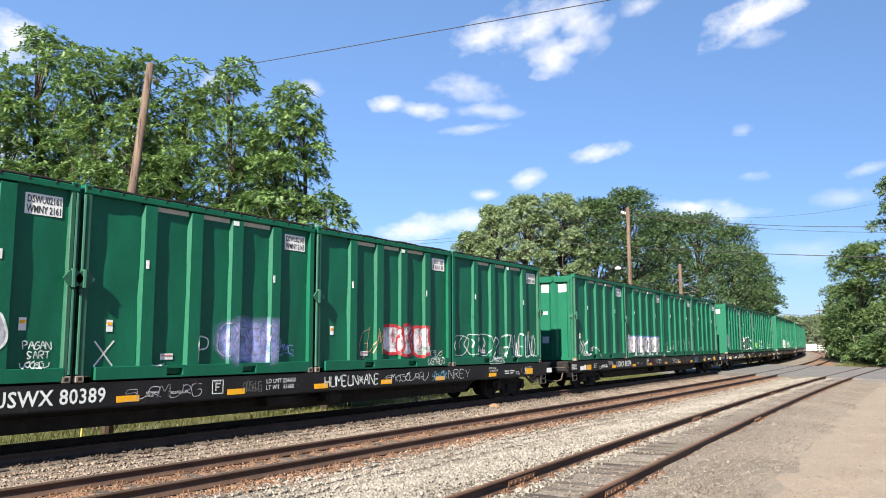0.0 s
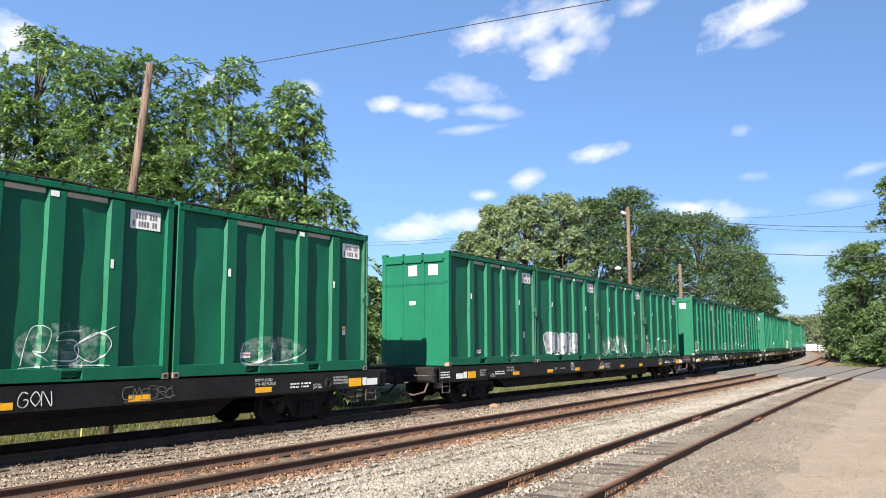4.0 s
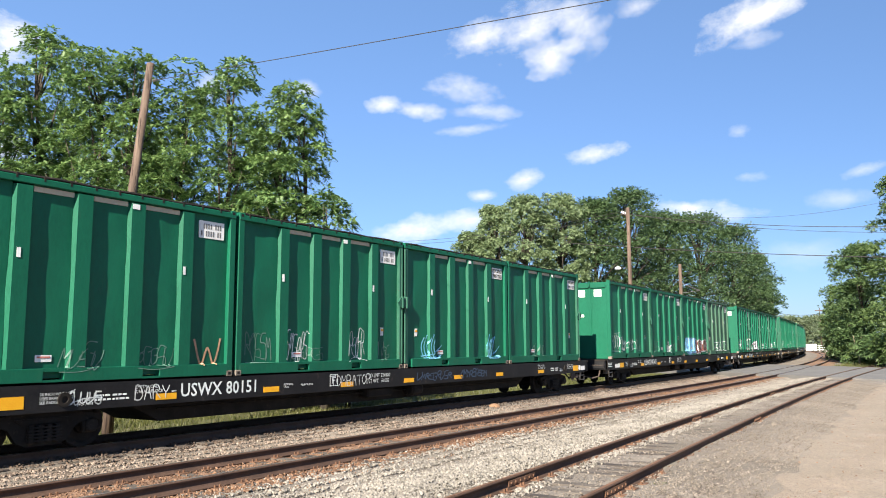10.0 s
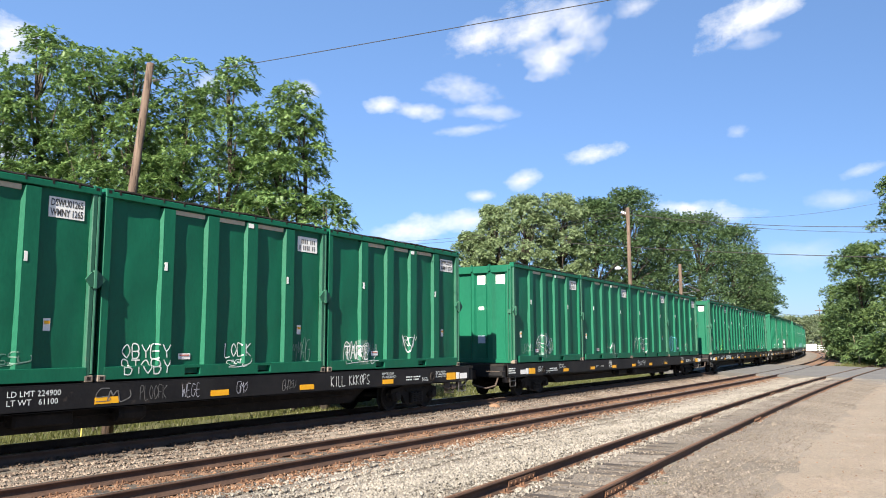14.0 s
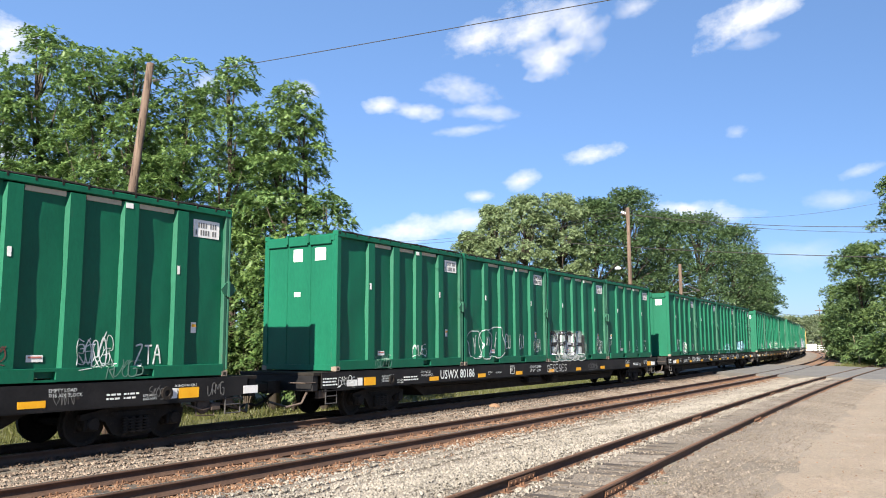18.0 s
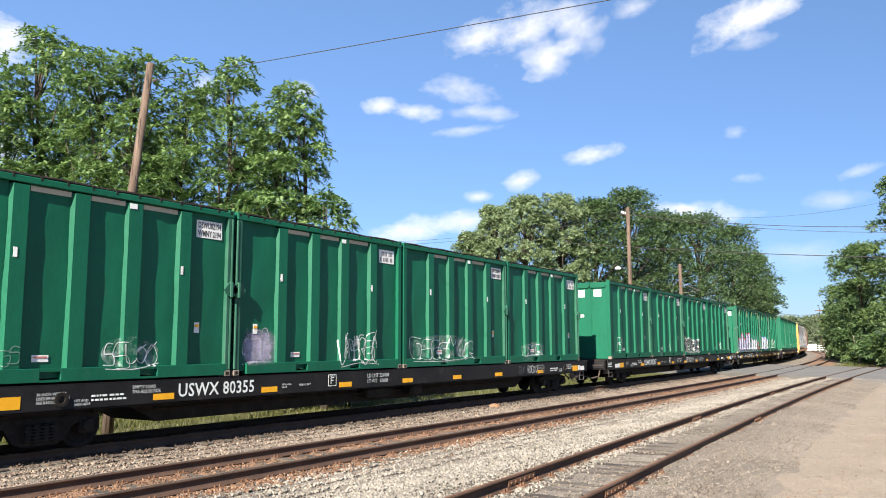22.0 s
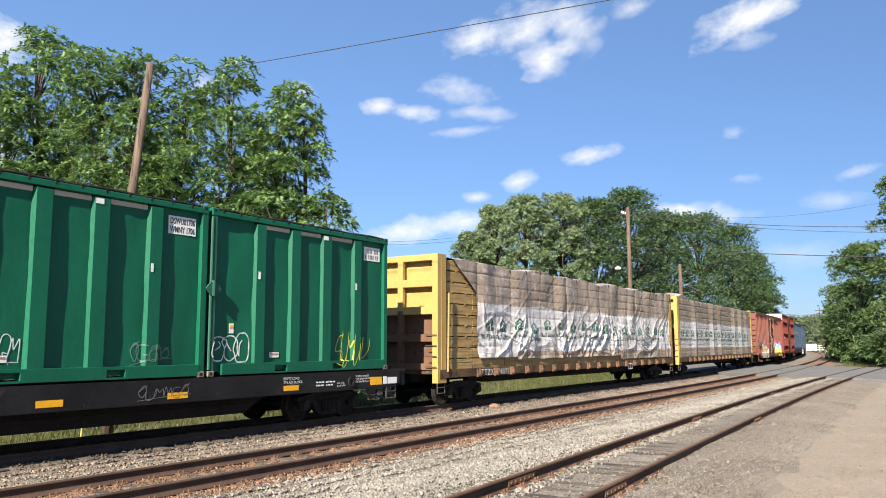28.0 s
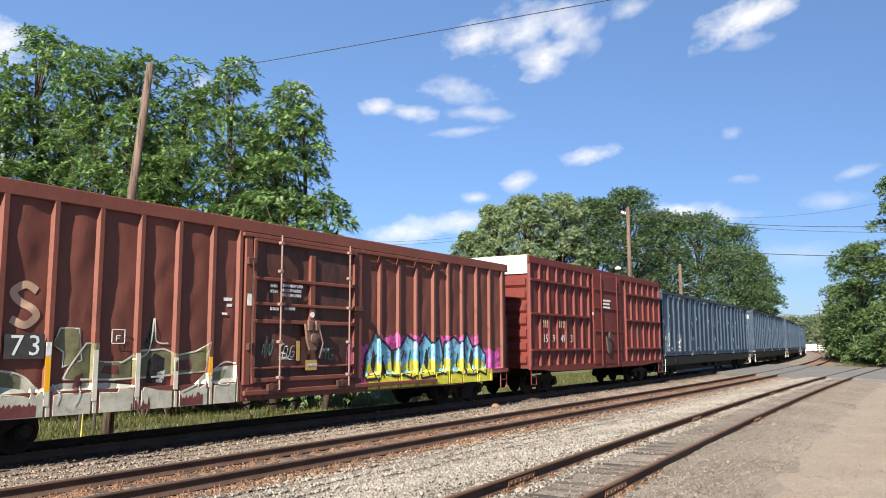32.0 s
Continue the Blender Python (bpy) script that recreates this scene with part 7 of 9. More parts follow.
def folds(x, z, rough, seed):
    """How the plastic wrap billows out from the stack."""
    if rough < 0.06:
        swell = 0.0
        for peak, depth in TIGHT_PEAKS:
            if peak - 0.8 < x <= peak:
                swell = max(swell, depth * (x - peak + 0.8) / 0.8)
            elif peak < x < peak + 0.12:
                swell = max(swell, depth * (1 - (x - peak) / 0.12))
        swell *= 0.75 + 0.5 * noise.noise((x * 0.3, 6.0, z * 0.5))
        crease = 0.5 - abs(noise.noise((x * 0.55 + 0.3 * z, 2.0, z * 6.5)))
        level = (z + BASE_Z - 1.46) / 0.34
        groove = math.exp(-((level - round(level)) * 0.34 / 0.032) ** 2) * max(0.0, 1 - swell / 0.07) * (0.6 + 0.8 * noise.noise((x * 0.5, 3.0, round(level) * 3.1)))
        return swell - 0.026 * groove + 0.35 * rough * noise.noise((x * 0.9, 1.0, z * 0.8)) + 0.012 * max(0.0, crease - 0.36) / 0.14 * (0.5 + noise.noise((x * 0.8, 9.0, z * 0.8)))
    z = z + BASE_Z
    low = max(0.0, min(1.0, (3.7 - z) * 0.7))
    sweep = abs(math.sin(3.2 * (x * 0.9 + z * 0.9 * math.sin(x * 0.5)) + 7.0 * noise.noise((x * 0.4, 2.0, z * 0.55)))) ** 0.6
    fine = abs(noise.noise((x * 3.2 + z * 0.8, 4.0, z * 0.9)))
    # long ridges that sweep from the cables down to the foot of the sheet
    bend = 0.5 * noise.noise((x * 0.35, 5.0, z * 0.5))
    ridge = 0.0
    for lean, size, shift in ((0.55, 1.9, 3.3), (-0.75, 1.6, 11.7)):
        g = abs(noise.noise(((x * lean + z + bend) * size, shift, (x - lean * z) * 0.28)))
        ridge += max(0.0, 1 - g / 0.17) ** 2 * max(0.0, 0.35 + 1.4 * noise.noise((x * 0.45, shift, z * 0.5)))
    level = (z - 1.46) / 0.34
    groove = math.exp(-((level - round(level)) * 0.34 / 0.035) ** 2) * max(0.0, 0.25 + noise.noise((x * 0.5, 3.0, round(level) * 3.1)))
    return max(-0.02, 0.06 * ridge * (0.2 + 0.8 * low) - 0.03 * groove + rough * (0.15 + 0.5 * noise.noise((x * 0.8, 1.0, z * 0.8)) + 0.45 * abs(math.sin(2.618 * (x - 2.2))) ** 0.7 * max(0.0, 0.45 + 1.3 * noise.noise((x * 0.6, 8.0, z * 0.5))) + 0.42 * (0.7 - sweep) * low + 0.25 * (0.25 - fine) * low + 0.05 * noise.noise((x * 5, 3.0, z * 2.5))))


def house_mark(x, z, w, wall):
    """A small printed house sign that lies on the folds of the wrap."""
    sh = Shape()
    fill_path(sh, [Vector((x + u * w, z + q * w)) for u, q in ((-0.54, -0.30), (0.54, -0.30), (0.54, 0.16), (0.34, 0.26), (0.0, 0.46), (-0.34, 0.26), (-0.54, 0.16))], wall, 0.005)
    return sh


def house_lines(x, z, w, wall):
    """The pale fir tree drawn in the sign."""
    sh = Shape()
    for q, half in ((0.30, 0.20), (0.10, 0.30)):
        ribbon(sh, [Vector((x - half * w, z + (q - 0.16) * w)), Vector((x, z + q * w)), Vector((x + half * w, z + (q - 0.16) * w))], 0.045 * w / 0.56, wall, 0.009)
    ribbon(sh, [Vector((x, z - 0.28 * w)), Vector((x, z - 0.08 * w)), Vector((x, z + 0.3 * w))], 0.04 * w / 0.56, wall, 0.009)
    for e in (-1, 1):
        ribbon(sh, [Vector((x + e * 0.36 * w, z - 0.29 * w)), Vector((x + e * 0.36 * w, z), ), Vector((x + e * 0.36 * w, z + 0.2 * w))], 0.028, wall, 0.009)
    return sh


WRAP_BAR = paint("print_dark", (0.03, 0.07, 0.055), (0.06, 0.11, 0.09), 0.6, fine=30, broad=4, bump=0.0)
STRAP = paint("strap_black", (0.02, 0.02, 0.02), (0.05, 0.045, 0.04), 0.7, fine=20, broad=3, bump=0.0)
SEAM = paint("seam_brown", (0.09, 0.065, 0.045), (0.16, 0.12, 0.085), 0.7, fine=20, broad=3, bump=0.0)
# brown for the painted shade in the grooves between bundles
SEAM_SHADE = paint("seam_shadow", (0.11, 0.078, 0.05), (0.19, 0.14, 0.10), 0.6, fine=20, broad=3, bump=0.0)
SILL = paint("yellow_sill", (0.056, 0.030, 0.016), (0.150, 0.090, 0.036), 0.7, fine=14, broad=1.4, bump=0.3, dirt=(0.050, 0.026, 0.016), dirt_at=0.50)


def centre_beam(start, rough, seed):
    L_, TOP = 23.75, 4.62
    root = empty("lumber_car", "yellow centre-beam rail car stacked with plastic-wrapped lumber", "lumber car", "lumber cars of the train")
    bog = (1.95, 21.8)
    CARS.append((root, start, bog))
    for x in bog:
        bogie(root, x, len(CARS) - 1)
    part("deck", Shape().box((-0.1, -1.4, 0.98), (L_ + 0.1, 1.4, 1.1), 0.01), SILL, root, "worn yellow deck")
    part("centre_sill", Shape().prism([(0, 0.98), (L_, 0.98), (L_, 0.72), (20.0, 0.72), (19, 0.55), (4.8, 0.55), (3.8, 0.72), (0, 0.72)], "y", -0.35, 0.35), GRIME, root)
    for e in (-1, 1):
        y0, y1 = sorted((e * 1.44, e * 1.40))
        part("side_sill", Shape().box((-0.1, y0, 0.86), (L_ + 0.1, y1, 1.12), 0.008), SILL, root, "rusting yellow side sill")
    k, x = 0, 2.2
    while x < L_ - 1.5:
        w = Shape().lathe([(0.05, 0), (0.09, 0.02), (0.09, 0.12), (0.05, 0.14)], "y", (x, -1.58, 0.93), 10).box((x - 0.1, -1.5, 0.84), (x - 0.06, -1.42, 1.1)).box((x + 0.06, -1.5, 0.84), (x + 0.1, -1.42, 1.1))
        part("winch", w, RUST if k % 5 else SILL, root, "cable winch")
        x += 1.16
        k += 1
    part("coupler", COUPLER, None, root, at=pose(-0.05, 0, 0))
    part("coupler", COUPLER, None, root, at=pose(L_ + 0.05, 0, 0, rz=180))
    part("brake_rod", Shape().tube([(3.5, -0.8, 0.62), (20.0, -0.8, 0.58)], 0.018, 5).tube([(3.5, -1.2, 0.70), (20.0, -1.2, 0.72)], 0.014, 5), GRIME, root)
    # bulkheads: corner posts, cross beams and a recessed sheet
    for x, sx in ((-0.18, 1), (L_ + 0.1, -1)):
        x0, x1 = sorted((x, x + sx * 0.48))
        for y0, y1 in ((-1.42, -1.22), (1.22, 1.42)):
            part("bulkhead_post", Shape().prism([(x0, 0.72), (x1, 0.72), (x1, TOP), (x0, TOP)], "y", y0, y1).box((x0 + 0.2, y0 - 0.006, 1.0), (x0 + 0.22, y0, TOP - 0.1)), YELLOW, root, "yellow bulkhead post")
        xa, xb = sorted((x + sx * 0.02, x + sx * 0.16))
        for z0, z1 in ((TOP - 0.2, TOP), (3.62, 3.86), (2.78, 3.02), (1.95, 2.18), (1.1, 1.3)):
            part("bulkhead_beam", Shape().box((xa, -1.22, z0), (xb, 1.22, z1), 0.015), YELLOW if z0 > 2.5 else RUST, root, "yellow cross beam" if z0 > 2.5 else "rusty cross beam")
        for y in (-0.12, 0.75):
            part("bulkhead_beam", Shape().box((xa - 0.01, y, 2.9), (xb, y + 0.2, TOP - 0.1), 0.012), YELLOW, root, "yellow upright")
            part("bulkhead_beam", Shape().box((xa - 0.01, y, 1.1), (xb, y + 0.2, 2.9), 0.012), RUST, root, "rusty upright")
        xa, xb = sorted((x + sx * 0.26, x + sx * 0.32))
        part("bulkhead_sheet", Shape().box((xa, -1.22, 2.86), (xb, 1.22, TOP - 0.05)), YELLOW, root, "recessed yellow sheet")
        part("bulkhead_sheet", Shape().box((xa, -1.22, 1.1), (xb, 1.22, 2.86)), RUST, root, "rusted brown lower sheet")
        lad = Shape()
        for q in range(8):
            lad.tube([(x - sx * 0.06, 0.98, 1.2 + q * 0.42), (x - sx * 0.06, 1.36, 1.2 + q * 0.42)], 0.014, 5)
        lad.tube([(x - sx * 0.06, 0.98, 0.9), (x - sx * 0.06, 0.98, 4.3)], 0.016, 5).tube([(x - sx * 0.06, 1.36, 0.9), (x - sx * 0.06, 1.36, 4.3)], 0.016, 5)
        for q in range(4):
            lad.tube([(x - sx * 0.05, -1.4, 1.2 + q * 0.32), (x - sx * 0.05, -1.0, 1.2 + q * 0.32)], 0.014, 5)
        part("ladder", lad, STEEL, root, "grab iron ladder")
        part("step", stirrup(x + (0.02 if sx > 0 else -0.45), 0.42, 0.76, -1.38), STEEL, root)
    if rough > 0.06:
        part("car_number", text_mesh("TTZX  84073", 0.2, CHALK, 1.25), None, root, "worn white car number", at=pose(2.4, -1.446, 0.87))
    sign = part("placard", Shape().box((16.47, -1.452, 0.70), (17.04, -1.446, 0.98)), WHITE, root, "white-framed notice holder on the sill")
    for x in (16.51, 16.78):
        part("print", Shape().box((x, -1.455, 0.74), (x + 0.22, -1.4525, 0.94)), GRIME, sign)
    part("centre_beam", Shape().box((0.2, -0.08, 1.1), (L_ - 0.2, 0.08, TOP - 0.1)), YELLOW, root)
    # the load on its near and far side
    load = empty("lumber_load", "stacks of lumber wrapped in tan and white plastic on the car", "lumber stack", "lumber on the cars")
    LOADS.append((load, start, 0.0, bog))
    dz = -BASE_Z
    rnd = random.Random(seed)
    loose_wrap = rough > 0.06
    edges = [0.42, 2.0] + [2.0 + 2.16 * k for k in range(1, 10)] + [L_ - 0.4]

    def out(x, z):
        return -1.39 - folds(x, z, rough, seed)

    def crest(x):
        return 4.52 + ((0.17 * noise.noise((x * 0.5, seed, 0.0)) + 0.03 * abs(math.sin(2.618 * (x - 2.2)))) if loose_wrap else 0.03 * noise.noise((x * 0.9, seed, 0.0)) + 0.26 * math.exp(-((x - 1.3) / 0.8) ** 2))

    def white_top(x):
        return 3.22 + (0.10 * noise.noise((x * 0.5, seed, 4.0)) + 0.04 * noise.noise((x * 2.2, seed, 5.0)) if loose_wrap else 0.02 * noise.noise((x, seed, 5.0)))

    def white_low(x):
        return (1.45 if x < 5.0 else 1.62 + 0.08 * noise.noise((x * 0.7, seed, 6.0))) if loose_wrap else 1.66

    def foot(x):
        return 1.14 if not loose_wrap else 1.43 if x < 5.05 else 1.36 + 0.03 * noise.noise((x * 0.9, seed, 2.0)) if x < 15.5 else 1.2

    def left(z):
        # the cut end of the loose wrap hangs askew over the first stack
        if not loose_wrap:
            return 0.42
        return 2.33 - 0.11 * (z - 1.4) + 0.03 * math.sin(z * 7) if z < 3.55 else max(0.5, 2.09 - (z - 3.55) * 1.45)
    for i in range(len(edges) - 1):
        a, b = edges[i] + 0.01, edges[i + 1] - 0.01
        for j in range(10):
            z0 = 1.12 + j * 0.339
            z1 = z0 + 0.305
            if loose_wrap and i < 8 and (i < 2 or j < (2 if i < 3 else 1)):
                for q in range(6):
                    e = rnd.uniform(0, 0.012)
                    part("board", Shape().box((a + rnd.uniform(0, 0.02), -1.36 + e, z0 + q * 0.0505 + dz), (b - rnd.uniform(0, 0.02), -0.1, z0 + q * 0.0505 + 0.0492 + dz)), LUMBER, load)
                for q in range(2):
                    x = a + (b - a) * (0.25 + 0.5 * q) + rnd.uniform(-0.15, 0.15)
                    part("spacer", Shape().box((x, -1.37, z1 + dz), (x + 0.09, -0.9, z1 + 0.033 + dz)), LUMBER, load, "pale wooden spacer")
        if i > 1 or not loose_wrap:
            part("lumber_bundle", Shape().box((a, -1.33, 1.12 + dz), (b, -0.1, 4.42 + dz)), LUMBER, load)
        part("lumber_bundle", Shape().box((a, 0.1, 1.12 + dz), (b, 1.36, 4.5 + dz)), WRAP, load, "wrapped far side stack")
    if loose_wrap:
        for x, z0, z1 in ((0.36, 1.05, 3.45),):
            part("stake", Shape().tube([(x - 0.03, -1.46, z0 + dz), (x + 0.03, -1.46, z1 + dz)], 0.03, 6), LUMBER, load, "upright wooden stake")
    # the plastic wrap, in widths from cable to cable
    width = 1.2 if loose_wrap else 1.24
    starts = [0.0] + [2.2 + width * (k + 1) if loose_wrap else 0.18 + width * (k + 1) for k in range(19)]
    starts = [x for x in starts if x < L_ - 0.9] + [L_ - 0.4]
    for i in range(len(starts) - 1):
        xa, xb = starts[i], starts[i + 1]
        for lo_, hi_, m_, nm in ((foot, white_low, WRAP, "tan wrap"), (white_low, white_top, WRAPW, "white printed wrap"), (white_top, crest, WRAP, "tan wrap")):
            nx, nz = max(6, int((xb - xa) / 0.035)), 12 if lo_ is foot else 48
            v = []
            for p_ in range(nx + 1):
                for q in range(nz + 1):
                    x = xa + (xb - xa) * p_ / nx
                    z = lo_(x) + (hi_(x) - lo_(x)) * q / nz
                    if i == 0:
                        x = left(z) + (xb - left(z)) * p_ / nx
                        z = lo_(x) + (hi_(x) - lo_(x)) * q / nz
                    v.append((x, out(x, z + dz), z + dz))
            part("wrap", Shape().add(v, [(p_ * (nz + 1) + q, (p_ + 1) * (nz + 1) + q, (p_ + 1) * (nz + 1) + q + 1, p_ * (nz + 1) + q + 1) for p_ in range(nx) for q in range(nz)]), m_, load, nm + " with creases", True)
        cap = []
        x0 = left(4.5) if i == 0 else xa
        for p_ in range(13):
            x = x0 + (xb - x0) * p_ / 12
            y0, z0 = out(x, crest(x) + dz), crest(x) + dz
            for w_ in range(6):
                cap.append((x, y0 + (-0.05 - y0) * w_ / 5, z0 + (0.09 * math.sin(w_ * 0.6) + 0.05 * noise.noise((x * 2, w_ * 0.8, seed))) * (1 if w_ else 0)))
        part("wrap", Shape().add(cap, [(p_ * 6 + w_, (p_ + 1) * 6 + w_, (p_ + 1) * 6 + w_ + 1, p_ * 6 + w_ + 1) for p_ in range(12) for w_ in range(5)]), WRAP, load, "tan wrap over the top", True)
        # thin dark ribbons paint the shade in three of the grooves
        for q in range(3):
            z = (3.50, 3.84, 4.18)[q] + rnd.uniform(-0.012, 0.012)
            xs_ = max(xa, left(z) + 0.05)
            sh = Shape()
            ribbon(sh, [Vector((xs_ + (xb - xs_) * u / 16, z + dz + 0.006 * math.sin(u * 0.7 + i))) for u in range(17)], 0.02, out, 0.003)
            part("seam", sh, SEAM_SHADE, load, "dark line over the gap between bundles, painted as its shade")
        sh = Shape()
        ribbon(sh, [Vector((xb + 0.006 * math.sin(u), foot(xb) + dz + (crest(xb) - foot(xb)) * u / 20)) for u in range(21)], 0.02 if loose_wrap else 0.026, out, 0.012)
        part("strap", sh, SEAM, load, "thin cable holding the load down")
        part("corner_guard", Shape().box((xb - 0.03, out(xb, crest(xb) + dz) - 0.03, crest(xb) + dz - 0.09), (xb + 0.03, out(xb, crest(xb) + dz) + 0.05, crest(xb) + dz + 0.03), 0.01), STRAP, load, "dark corner guard under the cable")
        x = xa + width * 0.5 if i else (3.05 if loose_wrap else 0.98)
        if x > L_ - 1.2:
            continue
        zc = 2.50 + dz + (rnd.uniform(-0.08, 0.1) if loose_wrap else 0)
        mark = part("printed_mark", house_mark(x, zc, 0.56, out), LOGO, load, "green printed house mark")
        part("print", house_lines(x, zc, 0.56, out), WRAPW, mark)
        # letter-sized bars, a short row and a longer one
        bars, z0 = Shape(), zc - 0.43
        for k in range(10):
            u = x - 0.56 + 0.108 * k + (0.05 if k > 3 else 0)
            w_, z1 = (0.10 if k == 0 else 0.075), z0 + (0.155 if k in (0, 3, 4) else 0.11)
            for a_, b_, c_, d_ in ((u - 0.01, u + 0.026, z0, z1), (u, u + w_, z0 if k % 3 else z1 - 0.034, z0 + 0.034 if k % 3 else z1), (u + w_ - 0.034, u + w_ + 0.002, z0, z1 - (0.0 if k % 2 else 0.05))):
                fill_path(bars, [Vector((a_, c_)), Vector((b_, c_)), Vector((b_, d_)), Vector((a_, d_))], out, 0.006, 0.011)
        part("printed_line", bars, WRAP_BAR, load, "line of printed lettering")
    return root


centre_beam(489.6, 0.135, 11)
centre_beam(514.9, 0.034, 47)


# ---- box cars ----
def sheet_bulge(x, z, ribs):
    gaps = [r for r in ribs if r <= x]
    a, b = (max(gaps) if gaps else x - 0.5), min([r for r in ribs if r > x] or [x + 0.5])
    u = max(0.0, min(1.0, (x - a - 0.05) / max(0.1, b - a - 0.09)))
    return max(0.0, math.sin(math.pi * u) ** 0.7 * (0.012 + 0.045 * noise.noise((x * 1.3, 0.5, z * 1.2)) + 0.02 * noise.noise((x * 3.0, 7.0, z * 2.6)))) if 1.05 < z else 0.0


def box_car(start, L_, EAVE, wall, name_label, ribs, door, bog, low_sill):
    root = empty("box_car", name_label, "box car", "box cars of the train")
    CARS.append((root, start, bog))
    for x in bog:
        bogie(root, x, len(CARS) - 1)
    W_ = 1.46
    body = Shape().box((0.06, -W_, 1.0), (L_ - 0.06, W_, EAVE - 0.1))
    part("body", body, wall, root)
    for e in (-1, 1):
        y0, y1 = sorted((e * (W_ + 0.08), e * (W_ - 0.02)))
        part("side_sill", Shape().prism([(0.05, 1.08), (L_ - 0.05, 1.08), (L_ - 0.05, 0.95), (L_ - 1.6, 0.92), (L_ - 3.0, low_sill), (2.0, low_sill), (1.3, 0.92), (0.05, 0.95)], "y", y0, y1), wall, root)
        part("eave", Shape().box((0.0, y0, EAVE - 0.27), (L_, y1, EAVE), 0.015), wall, root, "roof edge band")
    # the near side's sheets bulge a little between the ribs
    for a, b in zip([0.06] + list(ribs), list(ribs) + [L_ - 0.06]):
        a, b = a + 0.05, b - 0.04
        if b - a < 0.3 or a >= door[0] - 0.4 and b <= door[1] + 0.4:
            continue
        nx, nz = 12, 24
        v = []
        for i in range(nx + 1):
            for j in range(nz + 1):
                x, z = a + (b - a) * i / nx, 1.05 + (EAVE - 1.30) * j / nz
                v.append((x, -W_ - sheet_bulge(x, z, ribs) - 0.002, z))
        part("side_sheet", Shape().add(v, [(i * (nz + 1) + j, (i + 1) * (nz + 1) + j, (i + 1) * (nz + 1) + j + 1, i * (nz + 1) + j + 1) for i in range(nx) for j in range(nz)]), wall, root, "", True)
    for x in ribs:
        for e in (-1, 1):
            f_, o = e * W_, e * (W_ + 0.08)
            part("rib", Shape().prism([(x - 0.06, f_), (x - 0.025, o), (x + 0.06, o), (x + 0.09, f_)], "z", 1.0, EAVE - 0.26), wall, root)
    part("centre_sill", Shape().box((0.2, -0.32, 0.72), (L_ - 0.2, 0.32, 1.0)), GRIME, root)
    part("coupler", COUPLER, None, root, at=pose(0.05, 0, 0))
    part("coupler", COUPLER, None, root, at=pose(L_ - 0.05, 0, 0, rz=180))
    for x in (0.12, L_ - 0.55):
        part("step", stirrup(x, 0.42, 0.98, -W_ - 0.05), wall, root)
    return root


def box_y(W_, ribs, door):
    def wall(x, z):
        if door[0] < x < door[1]:
            return -W_ - 0.10
        for r in ribs:
            if r - 0.06 < x < r + 0.09:
                if x < r - 0.025:
                    return -W_ - 0.08 * (x - r + 0.06) / 0.035
                if x > r + 0.06:
                    return -W_ - 0.08 * (r + 0.09 - x) / 0.03
                return -W_ - 0.08
        return -W_ - (0.08 if z < 1.08 else 0.003 + sheet_bulge(x, z, ribs))
    return wall


RIBS1 = [0.35, 1.2, 2.05, 2.93, 3.8, 4.67, 5.55, 6.42, 7.16, 11.35, 12.15, 13.0, 13.85, 14.75, 15.55, 16.35, 17.24, 18.09, 18.95]
b1 = box_car(541.0, 19.35, 4.62, BROWN, "weathered brown box car with sliding door and large graffiti", RIBS1, (7.4, 11.13), (1.95, 17.2), 0.66)
wall1 = box_y(1.46, RIBS1, (7.4, 11.13))
GALVANISED = paint("roof_galvanised", (0.25, 0.22, 0.2), (0.42, 0.37, 0.33), 0.6, fine=12, broad=1.5, bump=0.2, dirt=(0.2, 0.1, 0.07), dirt_at=0.55)
for k in range(17):
    sheet_ = Shape().prism([(-1.5, 4.6), (-0.05, 4.72), (0.05, 4.72), (1.5, 4.6)], "x", k * 1.14 + 0.02, k * 1.14 + 1.1)
    part("roof_panel", sheet_.prism([(-1.5, 4.62), (0, 4.76), (1.5, 4.62)], "x", k * 1.14 + 1.02, k * 1.14 + 1.14), GALVANISED, b1, "faded ribbed roof panel")
for x, sx in ((0.06, -1), (19.29, 1)):
    for k in range(7):
        z = 1.15 + k * 0.46
        part("end_rib", Shape().prism([(x, z), (x + sx * 0.09, z + 0.08), (x + sx * 0.09, z + 0.26), (x, z + 0.34)], "y", -1.4, 1.4), BROWN, b1)
    lad = Shape()
    for k in range(5):
        lad.tube([(x + sx * 0.14, -1.42, 1.2 + k * 0.36), (x + sx * 0.14, -1.0, 1.2 + k * 0.36)], 0.016, 5)
    lad.tube([(x + sx * 0.14, -1.42, 1.1), (x + sx * 0.14, -1.42, 2.8)], 0.02, 5).tube([(x + sx * 0.14, -1.0, 1.1), (x + sx * 0.14, -1.0, 2.8)], 0.02, 5)
    part("ladder", lad, BROWN, b1)
rnd_text = random.Random(21)
